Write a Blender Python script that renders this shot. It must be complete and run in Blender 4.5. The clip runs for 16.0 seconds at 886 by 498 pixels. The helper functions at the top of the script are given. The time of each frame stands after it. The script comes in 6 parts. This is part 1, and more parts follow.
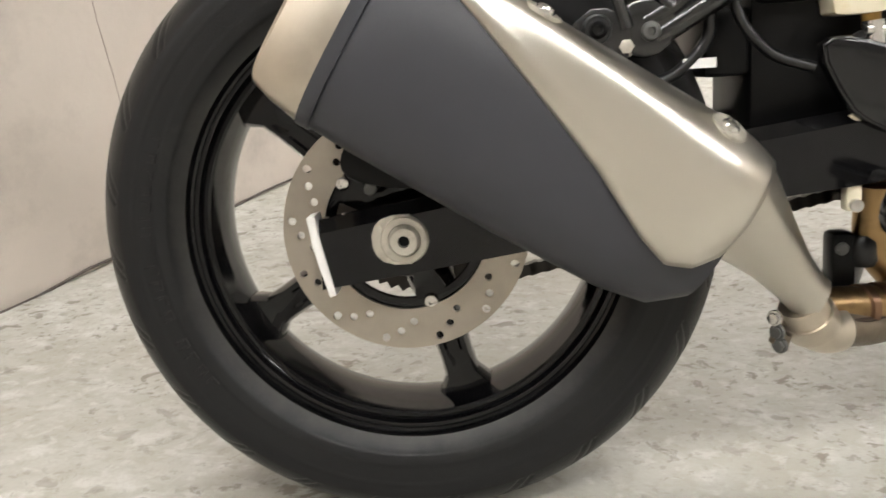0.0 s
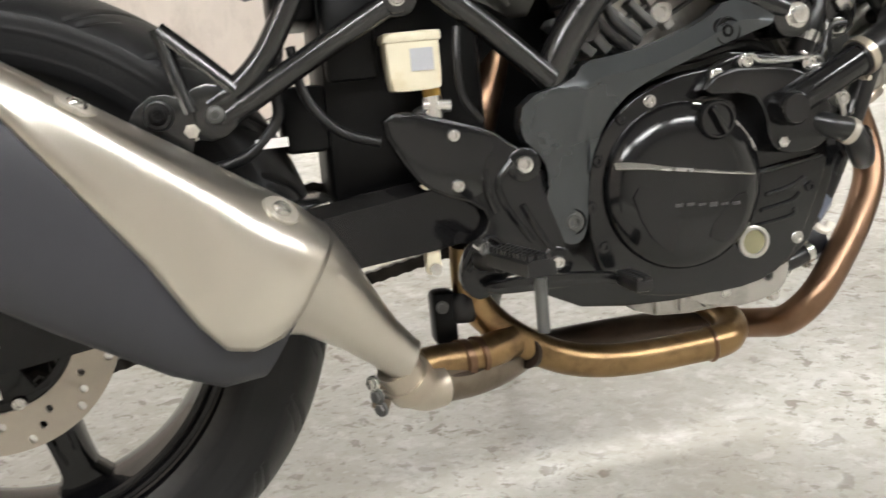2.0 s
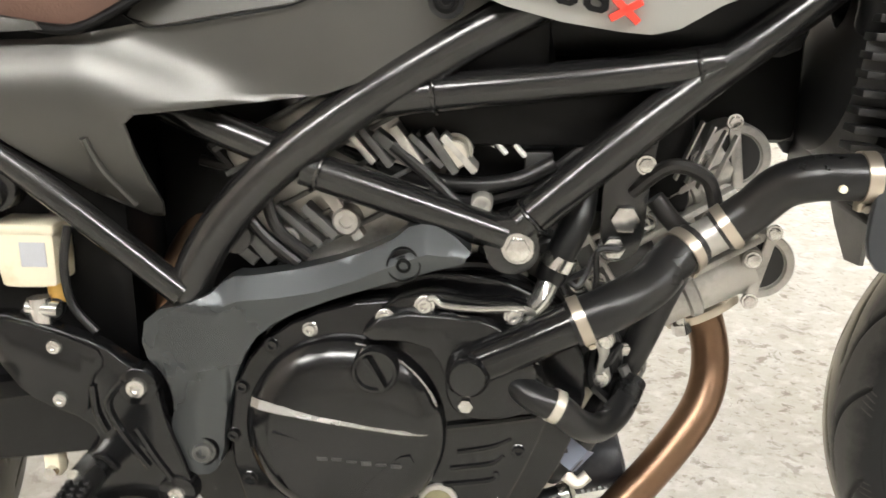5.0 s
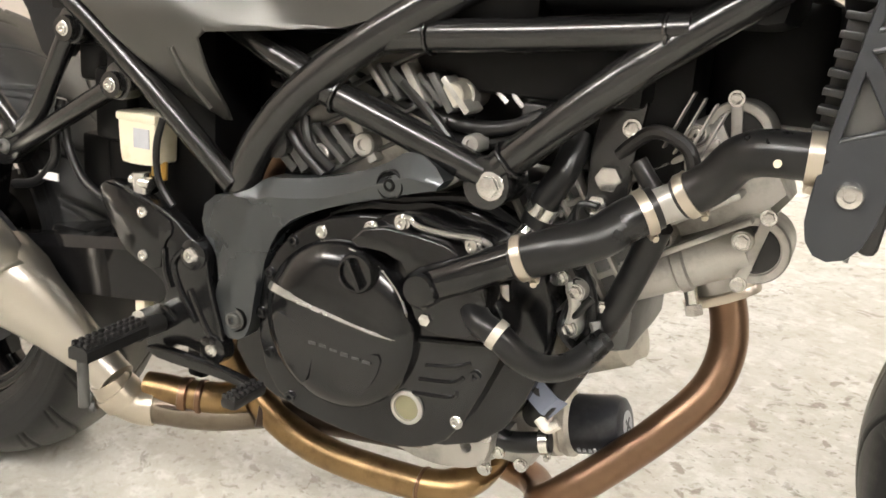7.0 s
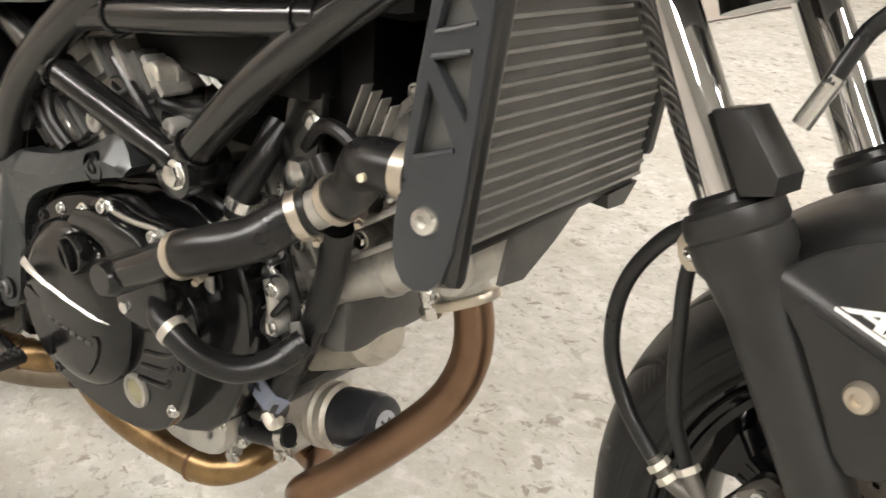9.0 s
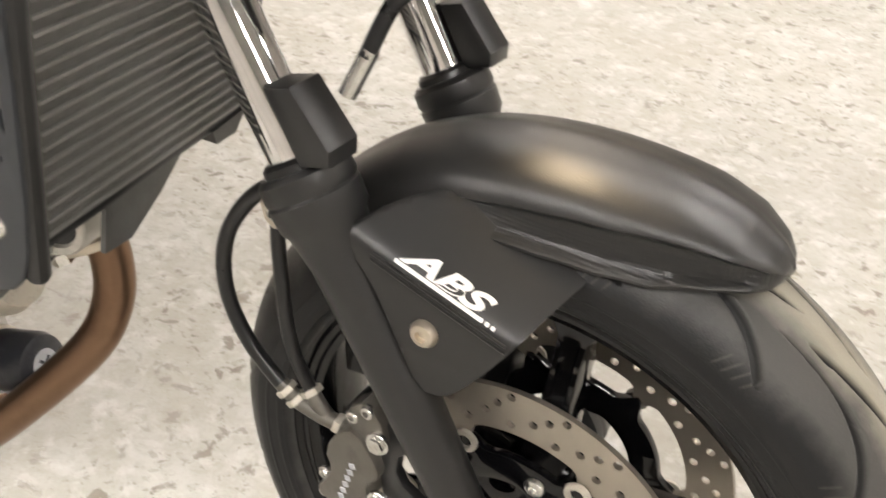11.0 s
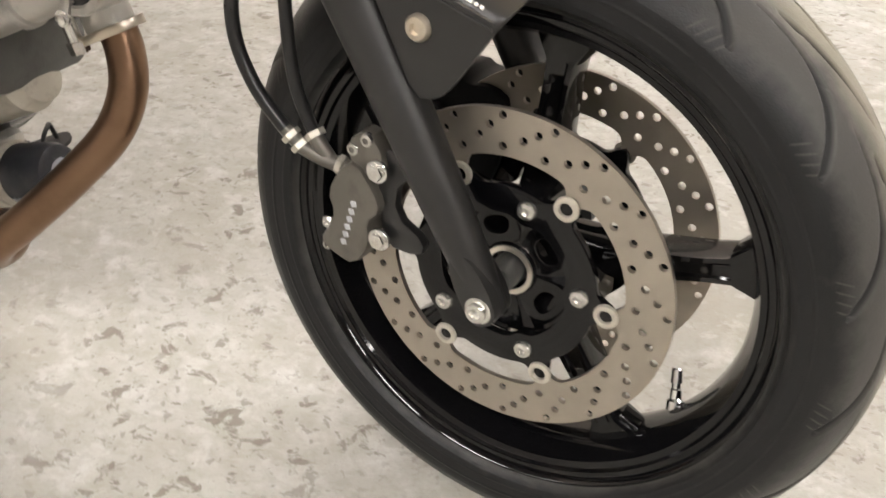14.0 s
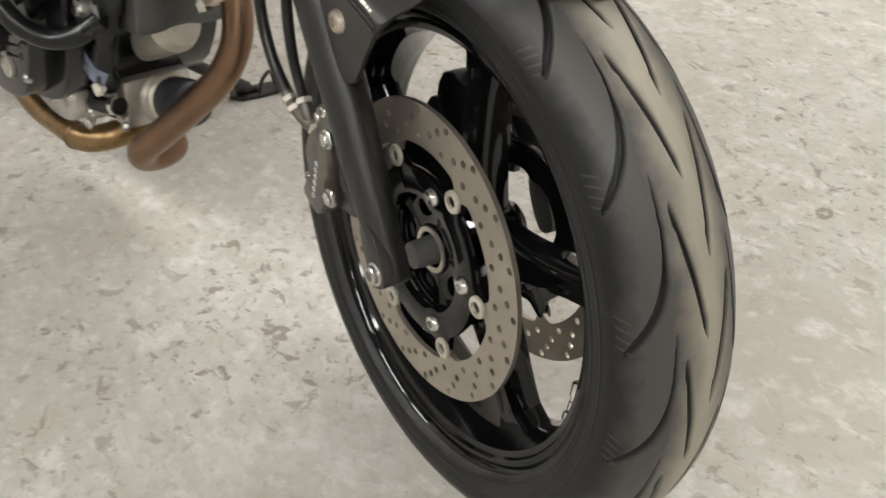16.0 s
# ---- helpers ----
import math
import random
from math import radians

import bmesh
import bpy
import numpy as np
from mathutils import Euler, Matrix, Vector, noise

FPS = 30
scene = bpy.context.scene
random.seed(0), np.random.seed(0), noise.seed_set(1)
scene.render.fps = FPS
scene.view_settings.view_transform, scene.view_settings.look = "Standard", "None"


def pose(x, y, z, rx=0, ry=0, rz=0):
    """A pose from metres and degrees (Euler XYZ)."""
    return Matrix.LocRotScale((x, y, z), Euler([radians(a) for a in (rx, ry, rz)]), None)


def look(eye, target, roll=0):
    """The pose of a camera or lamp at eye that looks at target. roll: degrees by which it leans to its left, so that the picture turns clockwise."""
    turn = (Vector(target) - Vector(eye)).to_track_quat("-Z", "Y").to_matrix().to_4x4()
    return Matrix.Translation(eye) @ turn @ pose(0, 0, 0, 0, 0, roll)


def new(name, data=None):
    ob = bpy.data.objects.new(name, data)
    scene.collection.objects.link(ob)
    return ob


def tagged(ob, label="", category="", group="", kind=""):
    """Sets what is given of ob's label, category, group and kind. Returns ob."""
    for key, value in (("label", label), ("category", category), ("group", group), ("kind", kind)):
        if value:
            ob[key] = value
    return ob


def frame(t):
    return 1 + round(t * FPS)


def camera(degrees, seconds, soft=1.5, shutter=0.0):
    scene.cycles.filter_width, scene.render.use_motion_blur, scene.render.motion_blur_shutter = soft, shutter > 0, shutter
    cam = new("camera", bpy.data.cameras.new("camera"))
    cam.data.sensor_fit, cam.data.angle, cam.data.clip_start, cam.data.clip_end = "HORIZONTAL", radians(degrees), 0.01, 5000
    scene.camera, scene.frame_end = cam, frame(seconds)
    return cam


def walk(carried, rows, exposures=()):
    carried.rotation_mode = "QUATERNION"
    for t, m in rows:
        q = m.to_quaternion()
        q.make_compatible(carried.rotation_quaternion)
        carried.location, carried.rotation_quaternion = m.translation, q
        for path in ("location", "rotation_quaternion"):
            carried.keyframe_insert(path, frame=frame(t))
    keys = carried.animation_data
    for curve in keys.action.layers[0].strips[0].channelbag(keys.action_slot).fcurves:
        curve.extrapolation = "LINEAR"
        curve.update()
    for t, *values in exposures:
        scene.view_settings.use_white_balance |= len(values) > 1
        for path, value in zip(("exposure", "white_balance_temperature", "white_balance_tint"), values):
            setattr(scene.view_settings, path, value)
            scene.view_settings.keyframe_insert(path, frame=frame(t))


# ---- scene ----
cam = camera(52.5, 16.0, shutter=0.4)
PATH = [
    (0, (0.082, -0.853, 0.615), (-0.017, 1.008, -0.11), -4),
    (0.5, (0.117, -0.861, 0.621), (0.095, 1.018, -0.066), -4.1),
    (1, (0.161, -0.871, 0.625), (0.261, 1.01, -0.046), -4.1),
    (1.5, (0.215, -0.871, 0.632), (0.467, 0.998, -0.034), -3.7),
    (2, (0.262, -0.859, 0.638), (0.652, 0.986, -0.031), -3.5),
    (2.5, (0.292, -0.849, 0.663), (0.781, 0.967, -0.017), -3.4),
    (3, (0.303, -0.829, 0.735), (0.83, 0.964, 0.023), -3.2),
    (3.5, (0.359, -0.813, 0.809), (0.834, 0.965, 0.026), -2.7),
    (4, (0.521, -0.754, 0.861), (0.854, 1.042, 0.046), -2.5),
    (4.5, (0.679, -0.68, 0.869), (0.779, 1.119, 0), -2.2),
    (4.7, (0.737, -0.661, 0.864), (0.744, 1.135, -0.016), -1.5),
    (6.8, (1.118, -0.697, 0.818), (0.352, 0.956, -0.007), 0),
    (7, (1.135, -0.689, 0.82), (0.31, 0.925, -0.024), -0.4),
    (7.5, (1.237, -0.622, 0.817), (0.279, 0.899, -0.059), -1),
    (8, (1.353, -0.52, 0.812), (0.27, 0.896, -0.095), -1.8),
    (8.2, (1.381, -0.489, 0.806), (0.266, 0.895, -0.111), -1.9),
    (10.3, (1.481, -0.354, 0.9267), (0.6985, 1.063, -0.248), -1.17),
    (10.5, (1.492, -0.344, 0.9317), (0.8007, 1.08, -0.2914), -0.43),
    (11, (1.511, -0.328, 0.9397), (1.036, 1.08, -0.399), 1.45),
    (11.5, (1.513, -0.326, 0.9387), (1.179, 1.058, -0.4669), 2.91),
    (12, (1.507, -0.3251, 0.9258), (1.239, 1.046, -0.5064), 3.14),
    (12.5, (1.511, -0.3472, 0.8831), (1.264, 1.06, -0.5161), 2.74),
    (13, (1.516, -0.3931, 0.8327), (1.236, 1.04, -0.5349), 1.52),
    (13.5, (1.518, -0.4588, 0.8201), (1.173, 1.004, -0.499), 0.99),
    (14, (1.582, -0.4876, 0.7977), (1.073, 0.9442, -0.5033), 0.33),
    (14.5, (1.726, -0.4477, 0.7666), (1.028, 0.8957, -0.5402), -0.04),
    (15, (1.823, -0.3739, 0.7749), (0.9518, 0.8561, -0.5395), -1.21),
    (15.5, (1.871, -0.335, 0.783), (0.8586, 0.7888, -0.5268), -2.48),
    (16, (1.934, -0.3604, 0.8342), (0.7841, 0.6551, -0.45), -5.05),
]
walk(cam, [(r[0], look(*r[1:])) for r in PATH],
     [(0, 0.2, 6500, 10), (2.0, 0.3, 6320, 10), (4.0, 0.48, 6180, 10), (4.7, 0.58, 6400, 10), (7.0, 0.60, 6700, 11), (8.2, 0.44, 6700, 11), (10.5, 0.28, 6700, 12.5), (12.0, 0.24, 6650, 13.5), (14.0, 0.16, 6650, 13.5), (15.0, 0.0, 6450, 10), (16.0, -0.08, 6450, 10)])

# ---- world and lights ----
world = bpy.data.worlds.new("garage_world")
scene.world = world
world.use_nodes = True
world.node_tree.nodes["Background"].inputs[0].default_value = (0.9, 0.93, 1.0, 1)
world.node_tree.nodes["Background"].inputs[1].default_value = 0.05
PANEL_GLOW = 36.0

LEAN = 10.0


# ---- materials ----
def mat(name, col, rough=0.5, metal=0.0, var=0.12, scale=30.0, bump=0.0, bscale=200.0, coat=0.0, rvar=0.1, dirt_or_glint=None, dscale=6.0, damt=0.3, aniso=0.0, trans=0.0, spec=0.5):
    m = bpy.data.materials.new(name)
    m.use_nodes = True
    nt = m.node_tree
    p = nt.nodes["Principled BSDF"]
    tc = nt.nodes.new("ShaderNodeTexCoord")
    n1 = nt.nodes.new("ShaderNodeTexNoise")
    n1.inputs["Scale"].default_value = scale
    n1.inputs["Detail"].default_value = 6
    nt.links.new(tc.outputs["Object"], n1.inputs["Vector"])
    ramp = nt.nodes.new("ShaderNodeMix")
    ramp.data_type = "RGBA"
    ramp.inputs[6].default_value = (*[c * (1 - var) for c in col], 1)
    ramp.inputs[7].default_value = (*[min(1, c * (1 + var)) for c in col], 1)
    nt.links.new(n1.outputs["Fac"], ramp.inputs[0])
    out = ramp.outputs[2]
    if dirt_or_glint:
        n2 = nt.nodes.new("ShaderNodeTexNoise")
        n2.inputs["Scale"].default_value = dscale
        n2.inputs["Detail"].default_value = 8
        n2.inputs["Roughness"].default_value = 0.65
        nt.links.new(tc.outputs["Object"], n2.inputs["Vector"])
        r2 = nt.nodes.new("ShaderNodeMapRange")
        r2.inputs[1].default_value, r2.inputs[2].default_value = 0.5, 0.72
        r2.inputs[3].default_value, r2.inputs[4].default_value = 0.0, damt
        nt.links.new(n2.outputs["Fac"], r2.inputs[0])
        mx = nt.nodes.new("ShaderNodeMix")
        mx.data_type = "RGBA"
        mx.inputs[7].default_value = (*dirt_or_glint, 1)
        nt.links.new(r2.outputs[0], mx.inputs[0])
        nt.links.new(out, mx.inputs[6])
        out = mx.outputs[2]
    nt.links.new(out, p.inputs["Base Color"])
    rr = nt.nodes.new("ShaderNodeMapRange")
    rr.inputs[3].default_value, rr.inputs[4].default_value = max(0.02, rough - rvar), min(1, rough + rvar)
    n3 = nt.nodes.new("ShaderNodeTexNoise")
    n3.inputs["Scale"].default_value = scale * 0.4
    n3.inputs["Detail"].default_value = 8
    nt.links.new(tc.outputs["Object"], n3.inputs["Vector"])
    nt.links.new(n3.outputs["Fac"], rr.inputs[0])
    nt.links.new(rr.outputs[0], p.inputs["Roughness"])
    p.inputs["Metallic"].default_value = metal
    p.inputs["Coat Weight"].default_value = coat
    p.inputs["Coat Roughness"].default_value = 0.06
    p.inputs["Specular IOR Level"].default_value = spec
    p.inputs["Anisotropic"].default_value = aniso
    p.inputs["Transmission Weight"].default_value = trans
    if bump:
        n4 = nt.nodes.new("ShaderNodeTexNoise")
        n4.inputs["Scale"].default_value = bscale
        n4.inputs["Detail"].default_value = 4
        nt.links.new(tc.outputs["Object"], n4.inputs["Vector"])
        b = nt.nodes.new("ShaderNodeBump")
        b.inputs["Strength"].default_value = bump
        b.inputs["Distance"].default_value = 0.001
        nt.links.new(n4.outputs["Fac"], b.inputs["Height"])
        nt.links.new(b.outputs[0], p.inputs["Normal"])
    return m


GLOSS = mat("gloss_black_paint", (0.0035, 0.0035, 0.004), 0.08, rvar=0.03, spec=0.38, dirt_or_glint=(0.05, 0.045, 0.04), damt=0.08, dscale=14)
SATIN = mat("satin_black_plastic", (0.014, 0.0138, 0.0135), 0.38, bump=0.15, bscale=900, spec=0.55, dirt_or_glint=(0.08, 0.075, 0.07), damt=0.12)
FRAME = mat("black_frame_paint", (0.0090, 0.0089, 0.0089), 0.21, spec=0.75, rvar=0.05, bump=0.04, bscale=500, dirt_or_glint=(0.07, 0.065, 0.06), damt=0.12)
ENGINE = mat("black_engine_paint", (0.0060, 0.0060, 0.0064), 0.15, spec=0.52, rvar=0.07, bump=0.05, bscale=500, dirt_or_glint=(0.07, 0.065, 0.06), damt=0.10, dscale=20)
CHARCOAL = mat("charcoal_satin_cover", (0.032, 0.033, 0.040), 0.46, bump=0.2, bscale=1200, var=0.08)
GREYPLATE = mat("dark_grey_plate", (0.030, 0.033, 0.037), 0.36, spec=0.5, bump=0.1, bscale=800, var=0.08)
COVER = mat("grey_satin_cover", (0.080, 0.086, 0.089), 0.29, metal=0.75, bump=0.1, bscale=900, var=0.06)
MATTE = mat("matte_grey_panel", (0.086, 0.084, 0.077), 0.34, metal=0.6, var=0.04, bump=0.03, bscale=1500)
STEEL = mat("brushed_steel", (0.60, 0.565, 0.50), 0.30, 0.95, var=0.06, scale=6, bump=0.03, bscale=400, rvar=0.04)
# Wide tone range and blotches paint mottled reflections into the steel's colour.
CAPSTEEL = mat("warm_pressed_steel", (0.58, 0.52, 0.43), 0.32, 0.85, var=0.18, scale=10, rvar=0.05, dirt_or_glint=(0.36, 0.31, 0.25), damt=0.5, dscale=9)
BRONZE = mat("heat_tinted_steel", (0.235, 0.145, 0.092), 0.31, 0.95, var=0.28, scale=9, bump=0.06, bscale=250, dirt_or_glint=(0.12, 0.065, 0.038), damt=0.5, dscale=11)
GOLD = mat("golden_heat_tinted_steel", (0.31, 0.205, 0.10), 0.34, 0.95, var=0.4, scale=12, dirt_or_glint=(0.10, 0.06, 0.035), damt=0.75, dscale=16, bump=0.08, bscale=200)
DISC = mat("ground_disc_steel", (0.40, 0.36, 0.305), 0.42, 0.85, var=0.10, scale=60, bump=0.12, bscale=700)
ALU = mat("cast_aluminium", (0.50, 0.485, 0.45), 0.36, 0.7, var=0.12, bump=0.25, bscale=500, dirt_or_glint=(0.10, 0.09, 0.08), damt=0.55, dscale=22)
BOLTM = mat("zinc_bolt", (0.70, 0.69, 0.66), 0.20, 0.95, var=0.08, dirt_or_glint=(0.2, 0.18, 0.15), damt=0.4, dscale=60, rvar=0.06)
NUTM = mat("cast_axle_nut", (0.55, 0.52, 0.45), 0.45, 0.6, var=0.10, dirt_or_glint=(0.25, 0.22, 0.18), damt=0.5, dscale=60)
CHROME = mat("hard_chrome", (0.80, 0.80, 0.80), 0.05, 1.0, var=0.02, rvar=0.02)
RUBBER = mat("black_rubber_hose", (0.0095, 0.0095, 0.0098), 0.30, spec=0.45, bump=0.1, bscale=600, dirt_or_glint=(0.08, 0.07, 0.06), damt=0.18)
DARK = mat("black_underparts", (0.0028, 0.0028, 0.003), 0.42, spec=0.2, bump=0.1, bscale=300, dirt_or_glint=(0.03, 0.027, 0.024), damt=0.12)
CALIPER = mat("anodised_caliper", (0.135, 0.125, 0.108), 0.40, 0.5, var=0.15, bump=0.15, bscale=500, dirt_or_glint=(0.05, 0.045, 0.04), damt=0.4, dscale=40)
RESERVE = mat("yellowed_plastic", (0.72, 0.66, 0.50), 0.40, var=0.10, scale=14, dirt_or_glint=(0.55, 0.43, 0.20), damt=0.6, dscale=25)
LABEL = mat("faded_grey_label", (0.42, 0.43, 0.46), 0.5, scale=60)
LEATHER = mat("brown_leather", (0.135, 0.076, 0.056), 0.46, bump=0.5, bscale=450, var=0.15)
TANK = mat("matte_silver_paint", (0.34, 0.34, 0.32), 0.36, metal=0.4, var=0.03)
RED = mat("red_lettering", (0.75, 0.05, 0.03), 0.4)
WHITE = mat("white_lettering", (0.78, 0.77, 0.75), 0.45, var=0.05)
TAPE = mat("blue_grey_tie", (0.20, 0.23, 0.31), 0.4)
SIGHT = mat("sight_glass_oil", (0.22, 0.205, 0.12), 0.12, var=0.2, scale=60)
FILTER = mat("black_filter_can", (0.015, 0.016, 0.020), 0.40, dirt_or_glint=(0.09, 0.09, 0.09), damt=0.3, dscale=40)
SHADOWGREY = mat("grey_cast_dark", (0.12, 0.12, 0.115), 0.42, 0.5, bump=0.2, bscale=400, dirt_or_glint=(0.04, 0.04, 0.04), damt=0.5, dscale=18)
SOOTY = mat("sooty_scaled_steel", (0.070, 0.050, 0.038), 0.45, 0.8, var=0.3, scale=14, dirt_or_glint=(0.02, 0.016, 0.013), damt=0.6, dscale=18)
DULL = mat("dull_scaled_steel", (0.20, 0.165, 0.125), 0.46, 0.75, var=0.3, scale=16, bump=0.25, bscale=160, dirt_or_glint=(0.10, 0.075, 0.05), damt=0.6, dscale=24)
# Bright metal colour; on the clutch cover it paints in bevel highlights.
EDGE = mat("glint_and_bare_metal", (0.52, 0.51, 0.48), 0.26, 0.9, var=0.2, scale=80)
OILY = mat("oily_chain", (0.05, 0.045, 0.04), 0.4, 0.7)
HONEY = mat("honeycomb_black_plastic", (0.012, 0.012, 0.012), 0.30, spec=0.5)


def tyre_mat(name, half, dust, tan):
    """Rubber that is dusty where it meets the road; its grooves are dust-free, with shade painted in."""
    m = mat(name, (0.0085, 0.0086, 0.0092), 0.44, bump=0.3, bscale=700, var=0.2, scale=60, spec=0.32)
    nt = m.node_tree
    p = nt.nodes["Principled BSDF"]
    col = p.inputs["Base Color"].links[0].from_socket
    tc = nt.nodes.new("ShaderNodeTexCoord")
    sx = nt.nodes.new("ShaderNodeSeparateXYZ")
    nt.links.new(tc.outputs["Object"], sx.inputs[0])
    ab = nt.nodes.new("ShaderNodeMath")
    ab.operation = "ABSOLUTE"
    nt.links.new(sx.outputs[1], ab.inputs[0])
    nz = nt.nodes.new("ShaderNodeTexNoise")
    nz.inputs["Scale"].default_value = 30
    nz.inputs["Detail"].default_value = 9
    nz.inputs["Roughness"].default_value = 0.62
    nt.links.new(tc.outputs["Object"], nz.inputs["Vector"])
    ad = nt.nodes.new("ShaderNodeMath")
    ad.operation = "MULTIPLY_ADD"
    ad.inputs[1].default_value = 0.024
    nt.links.new(nz.outputs["Fac"], ad.inputs[0])
    nt.links.new(ab.outputs[0], ad.inputs[2])
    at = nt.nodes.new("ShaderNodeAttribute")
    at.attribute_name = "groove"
    for lo, hi, amt, dc in ((half * 0.74, half * 0.94, dust, (0.058, 0.056, 0.052)), (half * 0.08, half * 0.48, tan, (0.27, 0.248, 0.20))):
        mr = nt.nodes.new("ShaderNodeMapRange")
        mr.inputs[1].default_value, mr.inputs[2].default_value = lo + 0.012, hi + 0.012
        mr.inputs[3].default_value, mr.inputs[4].default_value = amt, 0.0
        nt.links.new(ad.outputs[0], mr.inputs[0])
        mx = nt.nodes.new("ShaderNodeMix")
        mx.data_type = "RGBA"
        mx.inputs[7].default_value = (*dc, 1)
        nt.links.new(mr.outputs[0], mx.inputs[0])
        nt.links.new(col, mx.inputs[6])
        col = mx.outputs[2]
    # Grooves go darker than bare rubber, shade put into the colour; sipes go paler.
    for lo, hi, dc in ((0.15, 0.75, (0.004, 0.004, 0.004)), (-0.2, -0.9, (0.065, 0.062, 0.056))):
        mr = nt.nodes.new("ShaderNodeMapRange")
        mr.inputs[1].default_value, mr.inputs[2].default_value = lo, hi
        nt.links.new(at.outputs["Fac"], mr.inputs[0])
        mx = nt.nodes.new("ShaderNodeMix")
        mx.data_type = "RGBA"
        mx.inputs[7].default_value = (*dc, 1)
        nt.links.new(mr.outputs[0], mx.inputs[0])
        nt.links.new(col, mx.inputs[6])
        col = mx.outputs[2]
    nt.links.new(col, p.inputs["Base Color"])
    return m


def floor_mat():
    m = bpy.data.materials.new("worn_painted_concrete")
    m.use_nodes = True
    nt = m.node_tree
    p = nt.nodes["Principled BSDF"]
    tc = nt.nodes.new("ShaderNodeTexCoord")

    mp = nt.nodes.new("ShaderNodeMapping")
    mp.inputs["Rotation"].default_value = (0, 0, radians(35))
    mp.inputs["Scale"].default_value = (1.0, 1.3, 1.0)
    nt.links.new(tc.outputs["Object"], mp.inputs["Vector"])

    def nse(scale, detail, lo, hi, rough=0.6, dist=0.0):
        n = nt.nodes.new("ShaderNodeTexNoise")
        n.inputs["Scale"].default_value, n.inputs["Detail"].default_value = scale, detail
        n.inputs["Roughness"].default_value, n.inputs["Distortion"].default_value = rough, dist
        nt.links.new(mp.outputs[0], n.inputs["Vector"])
        r = nt.nodes.new("ShaderNodeMapRange")
        r.inputs[1].default_value, r.inputs[2].default_value = lo, hi
        nt.links.new(n.outputs["Fac"], r.inputs[0])
        return r.outputs[0]

    def mixc(fac, a, b):
        mx = nt.nodes.new("ShaderNodeMix")
        mx.data_type = "RGBA"
        nt.links.new(fac, mx.inputs[0])
        for s, v in ((6, a), (7, b)):
            if isinstance(v, tuple):
                mx.inputs[s].default_value = (*v, 1)
            else:
                nt.links.new(v, mx.inputs[s])
        return mx.outputs[2]

    def mul(a, b):
        mm = nt.nodes.new("ShaderNodeMath")
        mm.operation = "MULTIPLY"
        nt.links.new(a, mm.inputs[0])
        if isinstance(b, float):
            mm.inputs[1].default_value = b
        else:
            nt.links.new(b, mm.inputs[1])
        return mm.outputs[0]

    base = mixc(nse(1.1, 5, 0.34, 0.64), (0.388, 0.374, 0.334), (0.520, 0.513, 0.482))
    base = mixc(mul(nse(3.4, 7, 0.46, 0.62, 0.6), 0.55), base, (0.372, 0.350, 0.300))
    base = mixc(mul(nse(10, 5, 0.48, 0.66, 0.55, 0.4), 0.50), base, (0.385, 0.366, 0.322))
    base = mixc(mul(nse(13, 6, 0.54, 0.68, 0.6, 0.3), 0.65), base, (0.590, 0.585, 0.560))
    base = mixc(mul(nse(36, 5, 0.52, 0.66, 0.6, 0.2), 0.35), base, (0.395, 0.372, 0.325))
    base = mixc(mul(nse(19, 5, 0.47, 0.60, 0.6, 0.5), 0.45), base, (0.365, 0.342, 0.292))
    base = mixc(mul(nse(42, 4, 0.50, 0.62, 0.6, 0.4), 0.38), base, (0.350, 0.327, 0.279))
    base = mixc(mul(nse(30, 4, 0.56, 0.66, 0.55, 0.4), 0.42), base, (0.575, 0.570, 0.544))
    area = nse(2.4, 5, 0.36, 0.56, 0.6)
    chips = nse(27, 5, 0.585, 0.635, 0.6, 0.5)
    base = mixc(mul(mul(chips, area), 0.78), base, (0.195, 0.172, 0.136))
    small = nse(64, 4, 0.590, 0.645, 0.55, 0.4)
    base = mixc(mul(mul(small, area), 0.55), base, (0.215, 0.192, 0.158))
    spots = nse(15, 4, 0.675, 0.73, 0.5, 0.5)
    base = mixc(mul(spots, 0.55), base, (0.225, 0.205, 0.165))
    grains = nse(150, 4, 0.52, 0.70, 0.6)
    base = mixc(mul(grains, 0.28), base, (0.33, 0.31, 0.27))
    nt.links.new(base, p.inputs["Base Color"])
    p.inputs["Roughness"].default_value = 0.68
    p.inputs["Specular IOR Level"].default_value = 0.3
    b = nt.nodes.new("ShaderNodeBump")
    b.inputs["Strength"].default_value = 0.3
    b.inputs["Distance"].default_value = 0.0015
    b.invert = True
    nt.links.new(chips, b.inputs["Height"])
    nt.links.new(b.outputs[0], p.inputs["Normal"])
    return m


def wall_mat(name, col):
    m = mat(name, col, 0.7, var=0.10, scale=9, bump=0.5, bscale=60, dirt_or_glint=tuple(c * 0.62 for c in col), damt=0.75, dscale=4.5)
    return m


def glow(name, col, strength):
    m = bpy.data.materials.new(name)
    m.use_nodes = True
    p = m.node_tree.nodes["Principled BSDF"]
    p.inputs["Base Color"].default_value = (*col, 1)
    p.inputs["Emission Color"].default_value = (*col, 1)
    p.inputs["Emission Strength"].default_value = strength
    return m


FLOOR, WALL, CEIL = floor_mat(), wall_mat("stained_plaster", (0.56, 0.497, 0.443)), wall_mat("grey_ceiling_paint", (0.34, 0.335, 0.325))
# Tone for the unseen walls, pale so that they bounce fill light.
FARWALL = wall_mat("bounce_plaster", (0.66, 0.63, 0.59))
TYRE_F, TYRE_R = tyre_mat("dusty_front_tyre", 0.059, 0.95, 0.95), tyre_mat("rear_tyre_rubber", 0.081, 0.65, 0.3)


